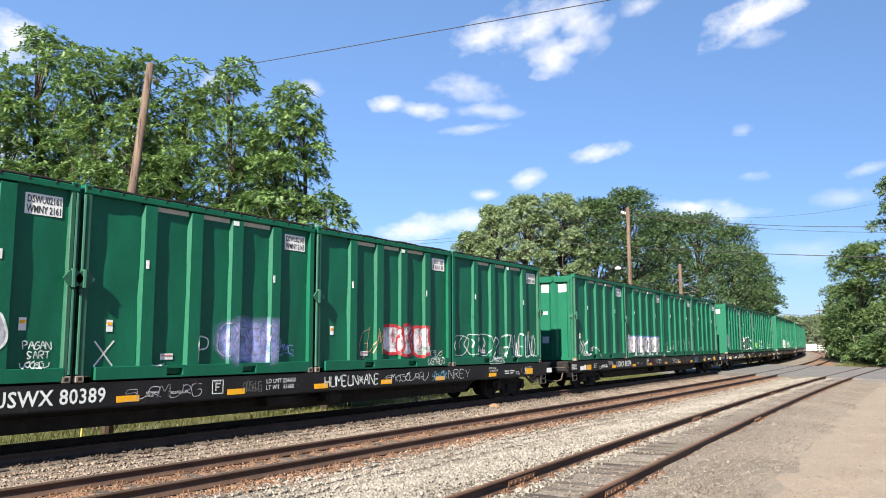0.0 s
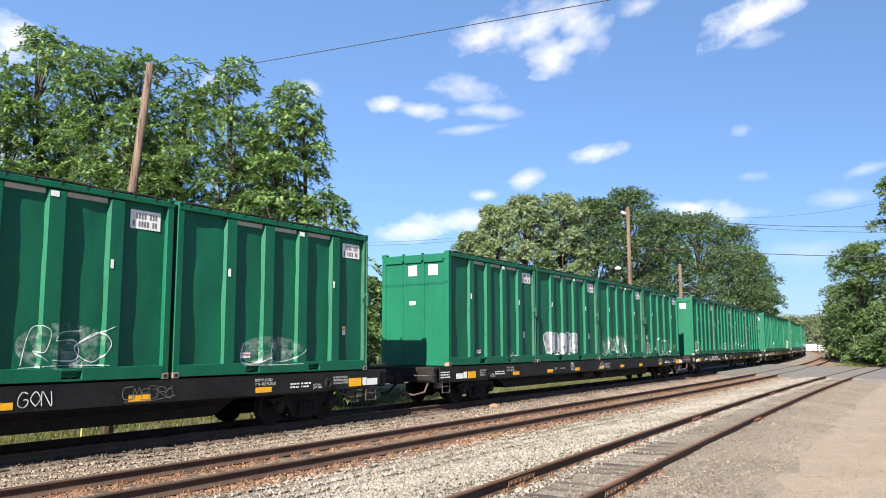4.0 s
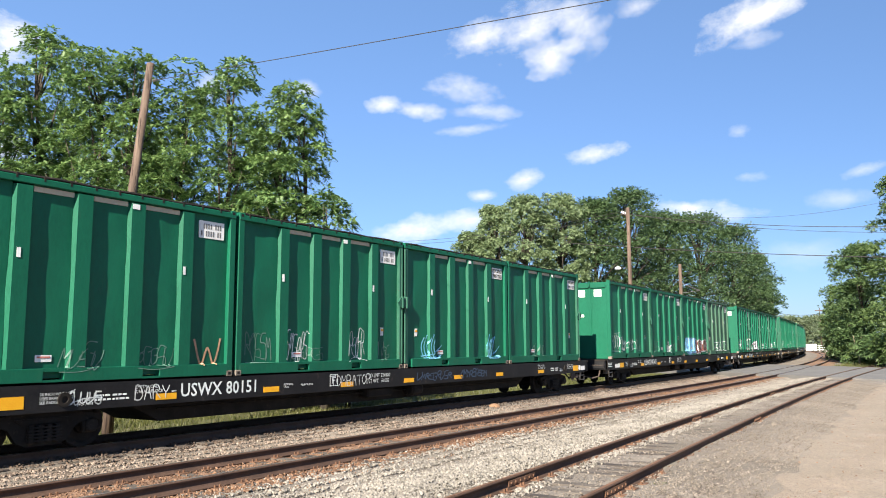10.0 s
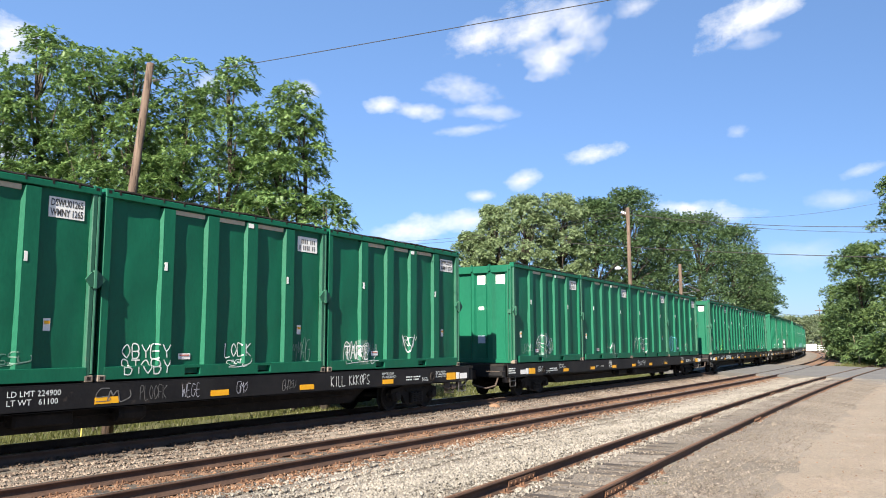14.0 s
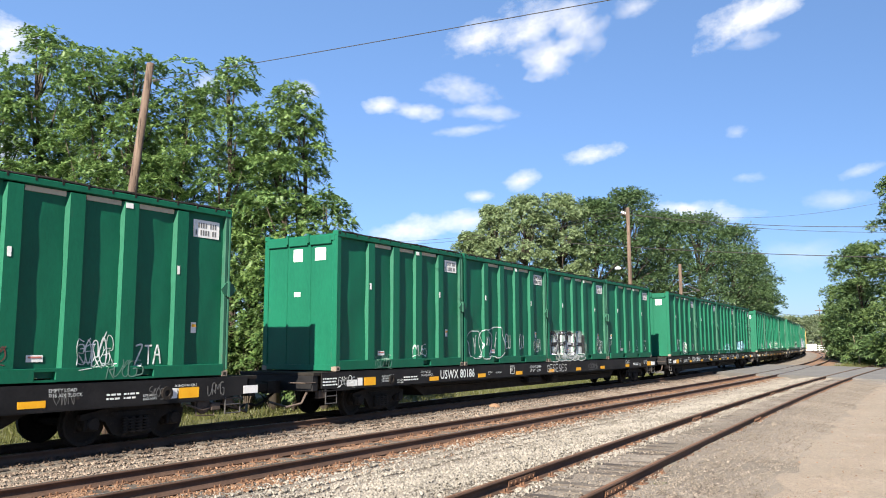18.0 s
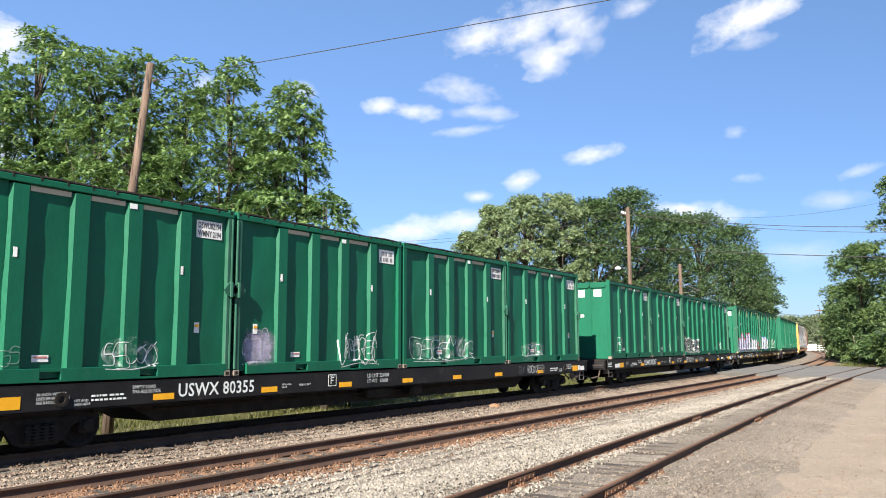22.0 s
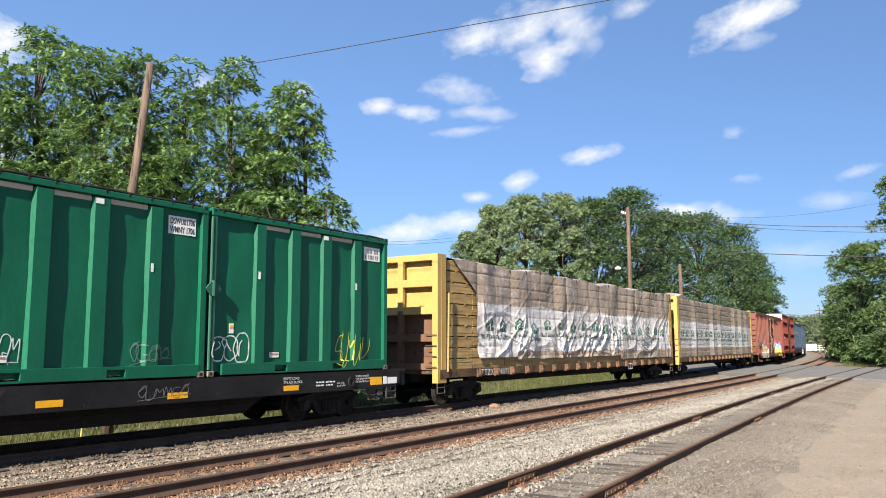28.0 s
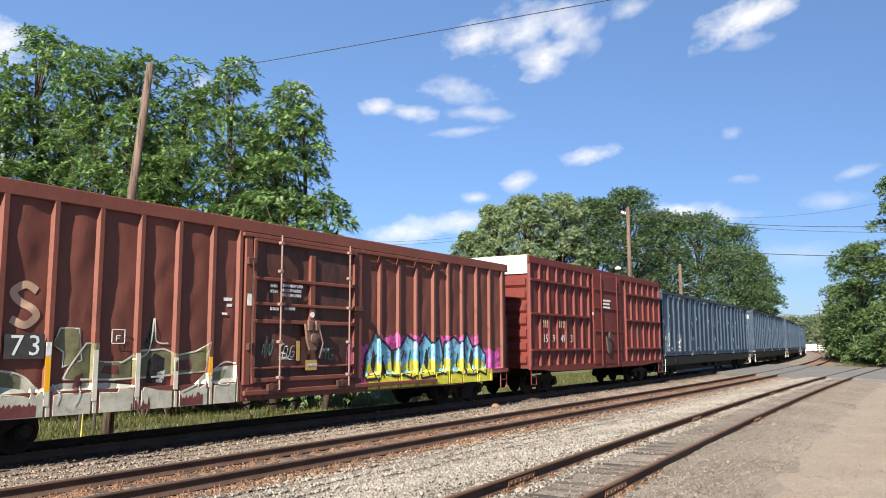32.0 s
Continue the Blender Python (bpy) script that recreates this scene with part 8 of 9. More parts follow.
# the door with its rails, pipes and lock
GREASY = paint("greasy_brown", (0.045, 0.020, 0.015), (0.105, 0.040, 0.029), 0.55, fine=14, broad=1.6, bump=0.2, dirt=(0.03, 0.02, 0.016), dirt_at=0.52, streak=0.4)
dv = []
for i in range(29):
    for j in range(27):
        x, z = 7.5 + 3.58 * i / 28, 1.02 + 3.24 * j / 26
        dv.append((x, -1.50 - 0.03 * noise.noise((x * 1.6, 3.0, z * 1.5)) - 0.02 * abs(math.sin(x * 1.75)), z))
dr = part("door", Shape().add(dv, [(i * 27 + j, (i + 1) * 27 + j, (i + 1) * 27 + j + 1, i * 27 + j + 1) for i in range(28) for j in range(26)]), GREASY, b1, "dented greasy brown sliding door", True)
for z, h in ((1.04, 0.10), (1.33, 0.05), (2.34, 0.09), (2.74, 0.07), (3.30, 0.08), (4.16, 0.08)):
    part("door_rail", Shape().box((7.52, -1.60, z), (11.08, -1.48, z + h), 0.012), BROWN, dr)
for x in (7.5, 11.0):
    part("door_stile", Shape().box((x, -1.595, 1.02), (x + 0.1, -1.47, 4.26), 0.012), BROWN, dr)
for x in (8.29, 10.71):
    pipe = Shape().tube([(x, -1.66, 0.86), (x, -1.66, 4.36)], 0.021, 7)
    for z in (1.1, 1.9, 2.75, 3.5, 4.15):
        pipe.box((x - 0.05, -1.68, z), (x + 0.05, -1.58, z + 0.07), 0.008)
    part("door_pipe", pipe, paint("pipe_faded", (0.17, 0.10, 0.085), (0.27, 0.17, 0.14), 0.6), dr, "upright locking pipe")
part("door_upright", Shape().box((9.34, -1.585, 2.4), (9.52, -1.48, 4.0), 0.012), BROWN, dr)
lock = Shape().prism([(9.12, 2.36), (9.64, 2.36), (9.60, 1.98), (9.50, 1.74), (9.28, 1.74), (9.18, 1.98)], "y", -1.66, -1.60).box((9.18, -1.70, 2.20), (9.32, -1.64, 2.44), 0.01).box((9.44, -1.70, 2.20), (9.58, -1.64, 2.44), 0.01)
lock.tube([(9.56, -1.69, 2.25), (9.66, -1.72, 1.9), (9.56, -1.70, 1.55)], 0.018, 6).lathe([(0.10, 0.0), (0.12, -0.02), (0.12, -0.05), (0.05, -0.06)], "y", (9.38, -1.66, 2.02), 12)
part("door_lock", lock, paint("lock_iron", (0.10, 0.055, 0.042), (0.18, 0.11, 0.085), 0.6, fine=20, broad=3, bump=0.3), dr, "greasy door lock gear")
part("door_latch", Shape().box((7.3, -1.64, 3.62), (7.55, -1.57, 3.78), 0.01).box((7.34, -1.66, 1.75), (7.52, -1.57, 1.9), 0.01).tube([(7.42, -1.66, 1.2), (7.42, -1.66, 3.7)], 0.016, 6), GREASY, dr, "dark latch rod")
part("door_latch", Shape().box((10.95, -1.64, 2.72), (11.3, -1.57, 2.84), 0.01), GREASY, dr, "dark latch")
part("door_roller", Shape().lathe([(0.09, 0.0), (0.11, -0.03), (0.11, -0.07), (0.04, -0.09)], "y", (8.1, -1.58, 0.92), 12).box((7.95, -1.66, 0.84), (8.4, -1.58, 1.0), 0.012), GREASY, dr, "greasy door roller")
part("door_roller", Shape().lathe([(0.09, 0.0), (0.11, -0.03), (0.11, -0.07), (0.04, -0.09)], "y", (10.5, -1.58, 0.92), 12).box((10.3, -1.66, 0.84), (10.75, -1.58, 1.0), 0.012), GREASY, dr, "greasy door roller")
part("door_track", Shape().box((7.3, -1.62, 0.78), (14.8, -1.54, 0.88), 0.01), BROWN, b1)
part("door_track", Shape().box((7.2, -1.60, 4.24), (15.0, -1.54, 4.33), 0.01), BROWN, b1)
part("door_post", Shape().box((7.28, -1.58, 1.0), (7.47, -1.46, 4.3), 0.01), BROWN, b1)
part("door_post", Shape().box((11.12, -1.58, 1.0), (11.30, -1.46, 4.3), 0.01), BROWN, b1)
part("air_hose", Shape().tube([(6.8, -1.3, 0.62), (7.3, -1.45, 0.55), (7.9, -1.3, 0.6), (8.6, -1.1, 0.5), (9.6, -1.1, 0.55)], 0.022, 6), GRIME, b1)
for x, z, w, h, m_ in ((8.87, 1.5, 0.11, 0.46, YELLOW), (9.19, 1.27, 0.38, 0.24, YELLOW), (7.34, 2.72, 0.12, 0.26, CHALK), (6.76, 2.80, 0.24, 0.07, CHALK), (6.86, 2.68, 0.14, 0.06, CHALK), (6.72, 2.5, 0.14, 0.05, CHALK)):
    y = -1.604 if x > 7.5 else (-1.585 if x > 7.2 else wall1(x, z) - 0.012)
    part("placard", Shape().box((x, y - 0.004, z), (x + w, y, z + h)), m_, b1)
bars = Shape()
for x0, x1, z in ((8.33, 9.05, 3.19), (8.33, 9.0, 3.08), (8.36, 8.95, 2.97), (8.0, 8.22, 3.16), (8.0, 8.2, 3.04), (8.45, 8.75, 2.66), (9.7, 9.95, 1.72), (8.0, 8.25, 2.64), (9.24, 9.54, 1.36)):
    x = x0
    while x < x1:
        w = rnd_text.uniform(0.03, 0.07)
        bars.box((x, -1.616, z), (x + w, -1.610, z + 0.065))
        x += w + 0.018
part("stencil", bars, SPRAY["silver"], b1, "small faded stencilling on the door")
part("round_badge", Shape().lathe([(0.07, 0.0), (0.07, -0.006)], "y", (9.42, -1.586, 2.58), 14), CHALK, b1, "small round white badge")
FADED = paint("faded_marking", (0.38, 0.25, 0.17), (0.50, 0.34, 0.235), 0.7, fine=40, broad=3, bump=0.0)
for sh in (Shape().prism([(0.50, 2.2), (0.62, 2.2), (0.62, 2.9), (0.50, 2.9)], "y", -1.526, -1.521).prism([(0.62, 2.5), (0.85, 2.9), (1.0, 2.9), (0.70, 2.45), (1.0, 2.2), (0.85, 2.2), (0.62, 2.42)], "y", -1.5265, -1.5215),):
    part("marking", sh, FADED, b1, "faded painted initial")
for pts in ([(1.86, 2.8), (1.7, 2.88), (1.52, 2.75), (1.5, 2.35), (1.7, 2.2), (1.86, 2.3)], [(2.70, 2.78), (2.5, 2.88), (2.3, 2.75), (2.4, 2.6), (2.62, 2.48), (2.7, 2.35), (2.5, 2.2), (2.27, 2.3)]):
    sh = Shape()
    ribbon(sh, spline(pts, 0.03), 0.13, wall1, 0.010)
    part("marking", sh, FADED, b1, "faded painted initial")
for x, w in ((0.48, "12"), (1.35, "94"), (2.22, "73")):
    pl = part("number_patch", Shape().box((x - 0.05, -1.530, 1.64), (x + 0.63, -1.526, 2.05)), BAR_BLACK, b1, "black patch with white digits")
    part("digits", text_mesh(w, 0.34, CHALK, 1.25), None, pl, at=pose(x + 0.03, -1.534, 1.70))
# graffiti: a long pale field along the sill, olive forms above it, and a bright piece past the door
rnd = random.Random(77)


def wavy(x0, x1, z0, z1, wave, seed):
    top = [Vector((x0 + (x1 - x0) * k / 60, z1 + wave * noise.noise((k * 0.35, seed, 0)))) for k in range(61)]
    return [Vector((x0, z0))] + top + [Vector((x1, z0))]


def field(path, color, lift, label):
    sh = Shape()
    fill_path(sh, path, wall1, lift)
    part("graffiti", sh, SPRAY[color], b1, label)


CREAM_SPRAY = paint("spray_cream", (0.46, 0.44, 0.35), (0.64, 0.62, 0.52), 0.65, fine=50, broad=3, bump=0.0)
SPRAY["cream"] = CREAM_SPRAY
V2 = Vector
SAGE = [(2.02, 0.67), (2.02, 1.48), (2.3, 1.44), (2.55, 1.36), (2.81, 1.13), (3.2, 1.21), (4.06, 1.19), (4.66, 1.12), (5.2, 1.0), (5.69, 0.96), (6.0, 1.05), (6.28, 1.26), (6.6, 1.40), (7.14, 1.44), (7.18, 0.66), (4.7, 0.66)]
OLIVE = [[(3.14, 2.16), (3.49, 2.16), (3.56, 1.60), (3.20, 1.49), (3.22, 1.75), (3.01, 1.87)],
         [(3.22, 1.28), (3.30, 1.45), (3.64, 1.90), (3.90, 1.90), (3.90, 1.57), (4.38, 1.55), (4.76, 1.76), (5.31, 1.79), (5.65, 1.67), (6.08, 1.74), (6.41, 1.92), (6.33, 1.33), (5.7, 1.30), (5.1, 1.26), (4.2, 1.24)]]
field([V2(q) for q in SAGE], "sage", 0.006, "pale sage sprayed field along the sill")
for x0, x1, z0, z1 in ((2.05, 2.75, 0.68, 0.88), (4.55, 5.0, 0.67, 0.80), (5.6, 6.25, 0.67, 0.86), (2.06, 2.5, 1.05, 1.40)):
    field(wavy(x0, x1, z0, z1, 0.16, x0), "maroon" if z0 < 1 else "olive", 0.009, "dark sprayed arc")
for path in OLIVE:
    field([V2(q) for q in path], "olive", 0.010, "olive sprayed form")
# bare wall and cream showing between the olive forms
for path, c_ in (([(3.95, 1.36), (4.02, 1.5), (4.3, 1.5), (4.34, 1.32)], "maroon"), ([(4.9, 1.15), (4.92, 1.55), (5.1, 1.72), (5.34, 1.6), (5.3, 1.12)], "black"), ([(5.12, 1.15), (5.16, 1.34), (5.34, 1.38), (5.3, 1.14)], "white"),
                 ([(5.5, 1.35), (5.55, 1.56), (5.95, 1.58), (6.0, 1.38)], "maroon"), ([(3.4, 1.02), (3.42, 1.3), (3.62, 1.4), (3.6, 1.05)], "maroon"), ([(6.42, 1.12), (6.5, 1.3), (6.9, 1.36), (6.7, 1.1)], "olive")):
    field([V2(q) for q in path], c_, 0.012, c_ + " sprayed shape between the forms")
field(spline([(4.82, 1.86), (4.92, 2.05), (5.03, 2.42), (5.06, 2.1), (5.12, 1.98), (4.95, 1.8), (4.82, 1.86)], 0.03), "soot", 0.011, "dark blue sprayed flame")
for x, z0, z1, m_ in ((2.9, 1.68, 1.92, "white"), (2.9, 1.08, 1.68, "amber"), (2.9, 0.84, 1.08, "cream"), (3.79, 0.88, 1.78, "cream"), (4.67, 0.9, 1.72, "cream"), (5.54, 1.0, 1.62, "cream"), (6.40, 1.22, 1.62, "amber"), (6.40, 1.0, 1.22, "cream")):
    part("graffiti", Shape().box((x - 0.03, -1.552, z0), (x + 0.065, -1.5445, z1)), AMBER if m_ == "amber" else SPRAY[m_], b1, "painted rib")
sh = Shape()
for path in OLIVE:
    ribbon(sh, [V2(q) for q in path + path[:1]], 0.034, wall1, 0.016)
for pts in ([(4.6, 1.6), (4.95, 1.75), (5.05, 2.38), (5.12, 1.95), (5.4, 1.9)], [(3.55, 1.15), (3.5, 0.95), (3.42, 0.82)], [(2.05, 1.46), (2.35, 1.42), (2.6, 1.3), (2.85, 1.0)], [(6.4, 1.26), (6.8, 1.5), (7.12, 1.48)], [(5.7, 0.95), (6.1, 1.1), (6.35, 1.3)], [(3.05, 1.2), (3.15, 1.05), (3.1, 0.85)], [(6.5, 1.1), (6.85, 1.05), (7.1, 1.25)]):
    ribbon(sh, spline(pts, 0.05), 0.028, wall1, 0.016)
part("graffiti", sh, CREAM_SPRAY, b1, "cream sprayed outline")
field(wavy(7.2, 8.0, 0.68, 0.98, 0.15, 4.0), "maroon", 0.006, "maroon sprayed haze")
for x0, x1, z0, z1 in ((11.32, 11.9, 0.80, 1.85), (12.2, 14.6, 1.75, 2.12), (15.0, 17.3, 1.7, 2.12), (17.6, 18.9, 0.98, 1.72)):
    field(wavy(x0, x1, z0, z1, 0.18, x0), "magenta", 0.006, "pink sprayed haze")
field(wavy(11.6, 18.2, 0.70, 1.12, 0.12, 2.0), "yellow", 0.008, "yellow sprayed base")
GLYPHS = [[(0.0, 0.05), (0.05, 0.62), (0.2, 0.85), (0.42, 1.18), (0.58, 0.8), (0.62, 0.98), (0.95, 0.72), (1.04, 0.1), (0.78, 0.16), (0.66, 0.5), (0.5, 0.06)],
          [(0.0, 0.1), (0.02, 0.72), (0.3, 0.8), (0.55, 1.1), (0.85, 0.95), (1.06, 0.66), (0.98, 0.1), (0.7, 0.02), (0.35, 0.12)],
          [(0.05, 0.0), (0.0, 0.8), (0.25, 1.14), (0.6, 0.86), (0.9, 1.05), (1.05, 0.6), (1.02, 0.12), (0.6, 0.06)],
          [(0.0, 0.08), (0.08, 0.9), (0.5, 1.06), (0.8, 0.9), (1.0, 1.0), (1.05, 0.5), (0.95, 0.05), (0.5, 0.14)],
          [(0.02, 0.04), (0.0, 0.95), (0.12, 1.2), (0.4, 0.78), (0.75, 0.88), (1.05, 0.58), (1.0, 0.0), (0.7, 0.1), (0.4, 0.02)]]
for q, glyph in enumerate(GLYPHS):
    x, w = 11.5 + q * 1.255, 1.24
    pts = [V2((x + u * w, 0.90 + h_ * 1.13)) for u, h_ in glyph]
    path = []
    for a, b in zip(pts, pts[1:] + pts[:1]):
        path += [a.lerp(b, k / 8) for k in range(8)]
    field(path, "cyan", 0.011 + 0.0006 * (q % 2), "sky blue sprayed letter")
    field([V2((p_.x, min(p_.y, 1.36 + 0.09 * math.sin(p_.x * 7)))) for p_ in path], "yellow", 0.0135, "yellow lower half of the letter")
    field(spline([(x + 0.25, 1.35), (x + 0.42, 1.75), (x + 0.5, 1.4), (x + 0.38, 1.15), (x + 0.25, 1.35)], 0.04), "white" if q % 2 else "black", 0.0145, "sprayed highlight in the letter")
    sh = Shape()
    ribbon(sh, path + path[:1], 0.075, wall1, 0.017)
    for k in range(2):
        ribbon(sh, spline([(x + 0.45 + 0.35 * k, 0.98), (x + 0.38 + 0.4 * k, 1.35), (x + 0.55 + 0.3 * k, 1.6 + 0.1 * (q % 3))], 0.05), 0.05, wall1, 0.017)
    part("graffiti", sh, SPRAY["black"], b1, "black letter outline")
for x, z, w, h, m_ in ((8.36, 1.56, 0.48, 0.32, "white"), (7.84, 1.58, 0.26, 0.4, "faint"), (9.7, 1.5, 0.5, 0.3, "faint"), (10.75, 1.0, 0.3, 1.0, "magenta")):
    sh = Shape()
    scrawl(sh, rnd, x, z, w, h, 4, 0.026, lambda xx, zz: -1.535 if zz < 1.9 else -1.56, True, 0.003)
    part("graffiti", sh, SPRAY[m_], b1, m_ + " tags on the door")
sq = Shape()
for a, b, c, d in ((4.12, 1.89, 4.40, 1.905), (4.12, 2.145, 4.40, 2.16), (4.12, 1.89, 4.135, 2.16), (4.385, 1.89, 4.40, 2.16), (4.21, 1.94, 4.23, 2.05), (4.23, 2.035, 4.31, 2.05), (4.23, 1.99, 4.29, 2.0)):
    sq.box((a, -1.522, b), (c, -1.518, d))
part("stencil", sq, CHALK, b1, "boxed letter F")

RIBS2 = [0.12, 0.95, 1.71, 2.5, 3.32, 4.19, 5.0, 5.75, 10.35, 11.15, 12.0, 12.9, 13.8, 14.65, 15.55]
b2 = box_car(562.0, 15.7, 5.12, REDBOX, "tall red box car with ribbed sides and pale roof ends", RIBS2, (6.1, 9.5), (2.2, 13.5), 0.85)
for z in (4.20, 2.95, 1.62):
    for a, b in ((0.1, 5.8), (10.3, 15.6)):
        part("side_rail", Shape().box((a, -1.58, z), (b, -1.46, z + 0.09), 0.01), REDBOX, b2)
part("roof", Shape().prism([(-1.5, 5.08), (-1.42, 5.14), (1.42, 5.14), (1.5, 5.08)], "x", 0, 15.7), WHITE, b2, "pale roof")
for x, sx in ((0.06, -1), (15.64, 1)):
    part("end_cap", Shape().box((min(x, x + sx * 0.07), -1.46, 4.45), (max(x, x + sx * 0.07), 1.46, 5.1), 0.01), WHITE, b2, "white upper end panel")
    for k in range(7):
        z = 1.12 + k * 0.47
        part("end_rib", Shape().prism([(x, z), (x + sx * 0.09, z + 0.1), (x + sx * 0.09, z + 0.3), (x, z + 0.38)], "y", -1.4, 1.4), REDBOX, b2)
dr = part("door", Shape().box((6.2, -1.56, 1.02), (9.6, -1.48, 4.9), 0.015), REDBOX, b2, "dark red plug door")
for x in (6.9, 8.85):
    part("door_pipe", Shape().tube([(x, -1.64, 0.95), (x, -1.64, 4.95)], 0.026, 7), REDBOX, dr)
for z in (1.6, 2.4, 3.4, 4.2):
    part("door_rail", Shape().box((6.25, -1.6, z), (9.55, -1.56, z + 0.07), 0.01), REDBOX, dr)
part("door_lock", Shape().prism([(7.4, 2.2), (8.1, 2.2), (7.9, 1.5), (7.6, 1.5)], "y", -1.66, -1.60).lathe([(0.16, 0.0), (0.18, -0.03), (0.16, -0.06)], "y", (7.75, -1.66, 2.25), 14), BRAKE, dr, "greasy lock wheel")
sh = Shape()
for x, z, w in ((1.2, 2.5, 0.25), (1.55, 2.5, 0.2), (2.65, 2.5, 0.22), (3.0, 2.5, 0.2)):
    sh.box((x, -1.530, z), (x + w * 0.3, -1.526, z + 0.3)).box((x + w * 0.7, -1.530, z), (x + w, -1.526, z + 0.3))
part("marking", sh, FADED, b2, "faded markings")
for x, w in ((1.15, "15"), (2.0, "9"), (2.75, "49"), (3.7, "3")):
    part("digits", text_mesh(w, 0.3, CHALK), None, b2, at=pose(x, -1.530, 1.95))
for x, z, w, h in ((7.2, 3.75, 0.9, 0.08), (7.2, 3.6, 0.8, 0.08), (7.2, 3.45, 0.85, 0.08), (5.9, 3.1, 0.16, 0.14), (7.6, 1.7, 0.3, 0.3)):
    part("placard", Shape().box((x, -1.606, z), (x + w, -1.602, z + h)), WHITE, b2)


# ---- poles and wires ----
def wire(name, a, b, sag, r, label):
    pts = []
    a, b = Vector(a), Vector(b)
    for k in range(25):
        q = k / 24
        p = a.lerp(b, q)
        p.z -= sag * 4 * q * (1 - q)
        pts.append(p)
    return tagged(part(name, Shape().tube(pts, r, 5), STRAP), label, "wire", "overhead wires")


lean_pole = empty("utility_pole", "bare leaning wooden pole behind the train", "utility pole", "poles along the line")
part("pole", Shape().tube([(12.30, 18.22, -0.6), (12.36, 18.18, 1.6), (12.57, 18.05, 5.67), (12.85, 17.88, 9.42)], [0.14, 0.135, 0.115, 0.095], 14), WOOD, lean_pole, "cracked brown timber", True)
part("pole_top", Shape().box((12.79, 17.80, 9.38), (12.93, 17.94, 9.44), 0.02), WOOD, lean_pole)
part("insulator", Shape().tube([(12.84, 17.7, 8.9), (12.84, 17.55, 8.9)], 0.04, 6), STEEL, lean_pole)
pole_b = empty("utility_pole", "tall wooden pole with crossarm and street lamp", "utility pole", "poles along the line")
part("pole", Shape().tube([(58.28, 21.15, -0.6), (58.28, 21.15, 12.4)], [0.19, 0.13], 12), WOOD, pole_b, "", True)
part("crossarm", Shape().box((57.4, 21.3, 11.75), (58.2, 21.38, 11.87), 0.01).box((58.2, 21.25, 11.75), (58.7, 21.33, 11.87)), WOOD, pole_b)
for k in range(3):
    part("insulator", Shape().tube([(57.5 + 0.35 * k, 21.34, 11.87), (57.5 + 0.35 * k, 21.34, 12.05)], 0.04, 6), WHITE, pole_b)
part("lamp_arm", Shape().tube([(58.28, 21.15, 7.5), (57.9, 21.4, 7.7), (57.5, 21.7, 7.7)], 0.03, 6), STEEL, pole_b)
part("lamp_head", Shape().lathe([(0.08, 0.12), (0.22, 0.02), (0.26, -0.08), (0.1, -0.14)], "z", (57.4, 21.75, 7.66), 12), WHITE, pole_b, "pale lamp head", True)
pole_c = empty("utility_pole", "short wooden pole with a grey steel bracket", "utility pole", "poles along the line")
part("pole", Shape().tube([(74.78, 22.19, -0.6), (74.78, 22.19, 9.44)], [0.19, 0.15], 12), WOOD, pole_c, "", True)
part("bracket", Shape().tube([(74.78, 22.1, 7.6), (75.4, 20.6, 6.9)], 0.05, 6).tube([(74.78, 22.1, 6.7), (75.4, 20.6, 6.9)], 0.028, 6), STEEL, pole_c, "grey steel bracket")
pole_d = empty("utility_pole", "distant wooden pole beyond the curve", "utility pole", "poles along the line")
part("pole", Shape().tube([(297.2, 41.0, -0.6), (297.2, 41.0, 14.2)], [0.16, 0.12], 8), WOOD, pole_d)
part("crossarm", Shape().box((297.1, 39.5, 13.2), (297.3, 42.5, 13.5)), WOOD, pole_d)

wire("overhead_wire", (12.84, 17.55, 8.9), WIRE_END, 0.06, 0.010, "black service wire from the leaning pole")
for a, b, sg, r in WIRES:
    wire("overhead_wire", a, b, sg, r, "thin dark overhead wire")

# ---- strip behind the train: grass, posts, stake, bushes ----
def blades(name, count, spots, height, material, label, seed):
    rng = np.random.default_rng(seed)
    P = spots(rng, count)
    n_ = len(P)
    a = rng.uniform(0, 6.28, n_)
    w = np.stack([np.cos(a), np.sin(a), 0 * a], 1) * (0.010 + 0.012 * rng.uniform(0, 1, n_))[:, None]
    h = height * rng.uniform(0.4, 1.3, n_)
    lean = np.stack([rng.normal(0, 0.35, n_), rng.normal(0, 0.35, n_), np.ones(n_)], 1) * h[:, None]
    V = np.stack([P - w, P + w, P + lean], 1)
    return tagged(new(name, raw_mesh(name, V.reshape(-1, 3), np.arange(n_ * 3), 3, material)), label, "grass", "", "stuff")


def strip(x0, x1, lo, hi, z, power=1.3):
    def spots(rng, count):
        x = x0 + (x1 - x0) * rng.uniform(0, 1, count) ** power
        y = np.interp(x, LINE_X, LINE_Y) + APART + rng.uniform(lo, hi, count)
        clump = np.array([noise.noise((float(a) * 0.9, float(b) * 0.9, 0)) for a, b in zip(x, y)])
        ok = clump > rng.uniform(-0.5, 0.35, count)
        return np.stack([x[ok], y[ok], np.full(ok.sum(), z)], 1)
    return spots


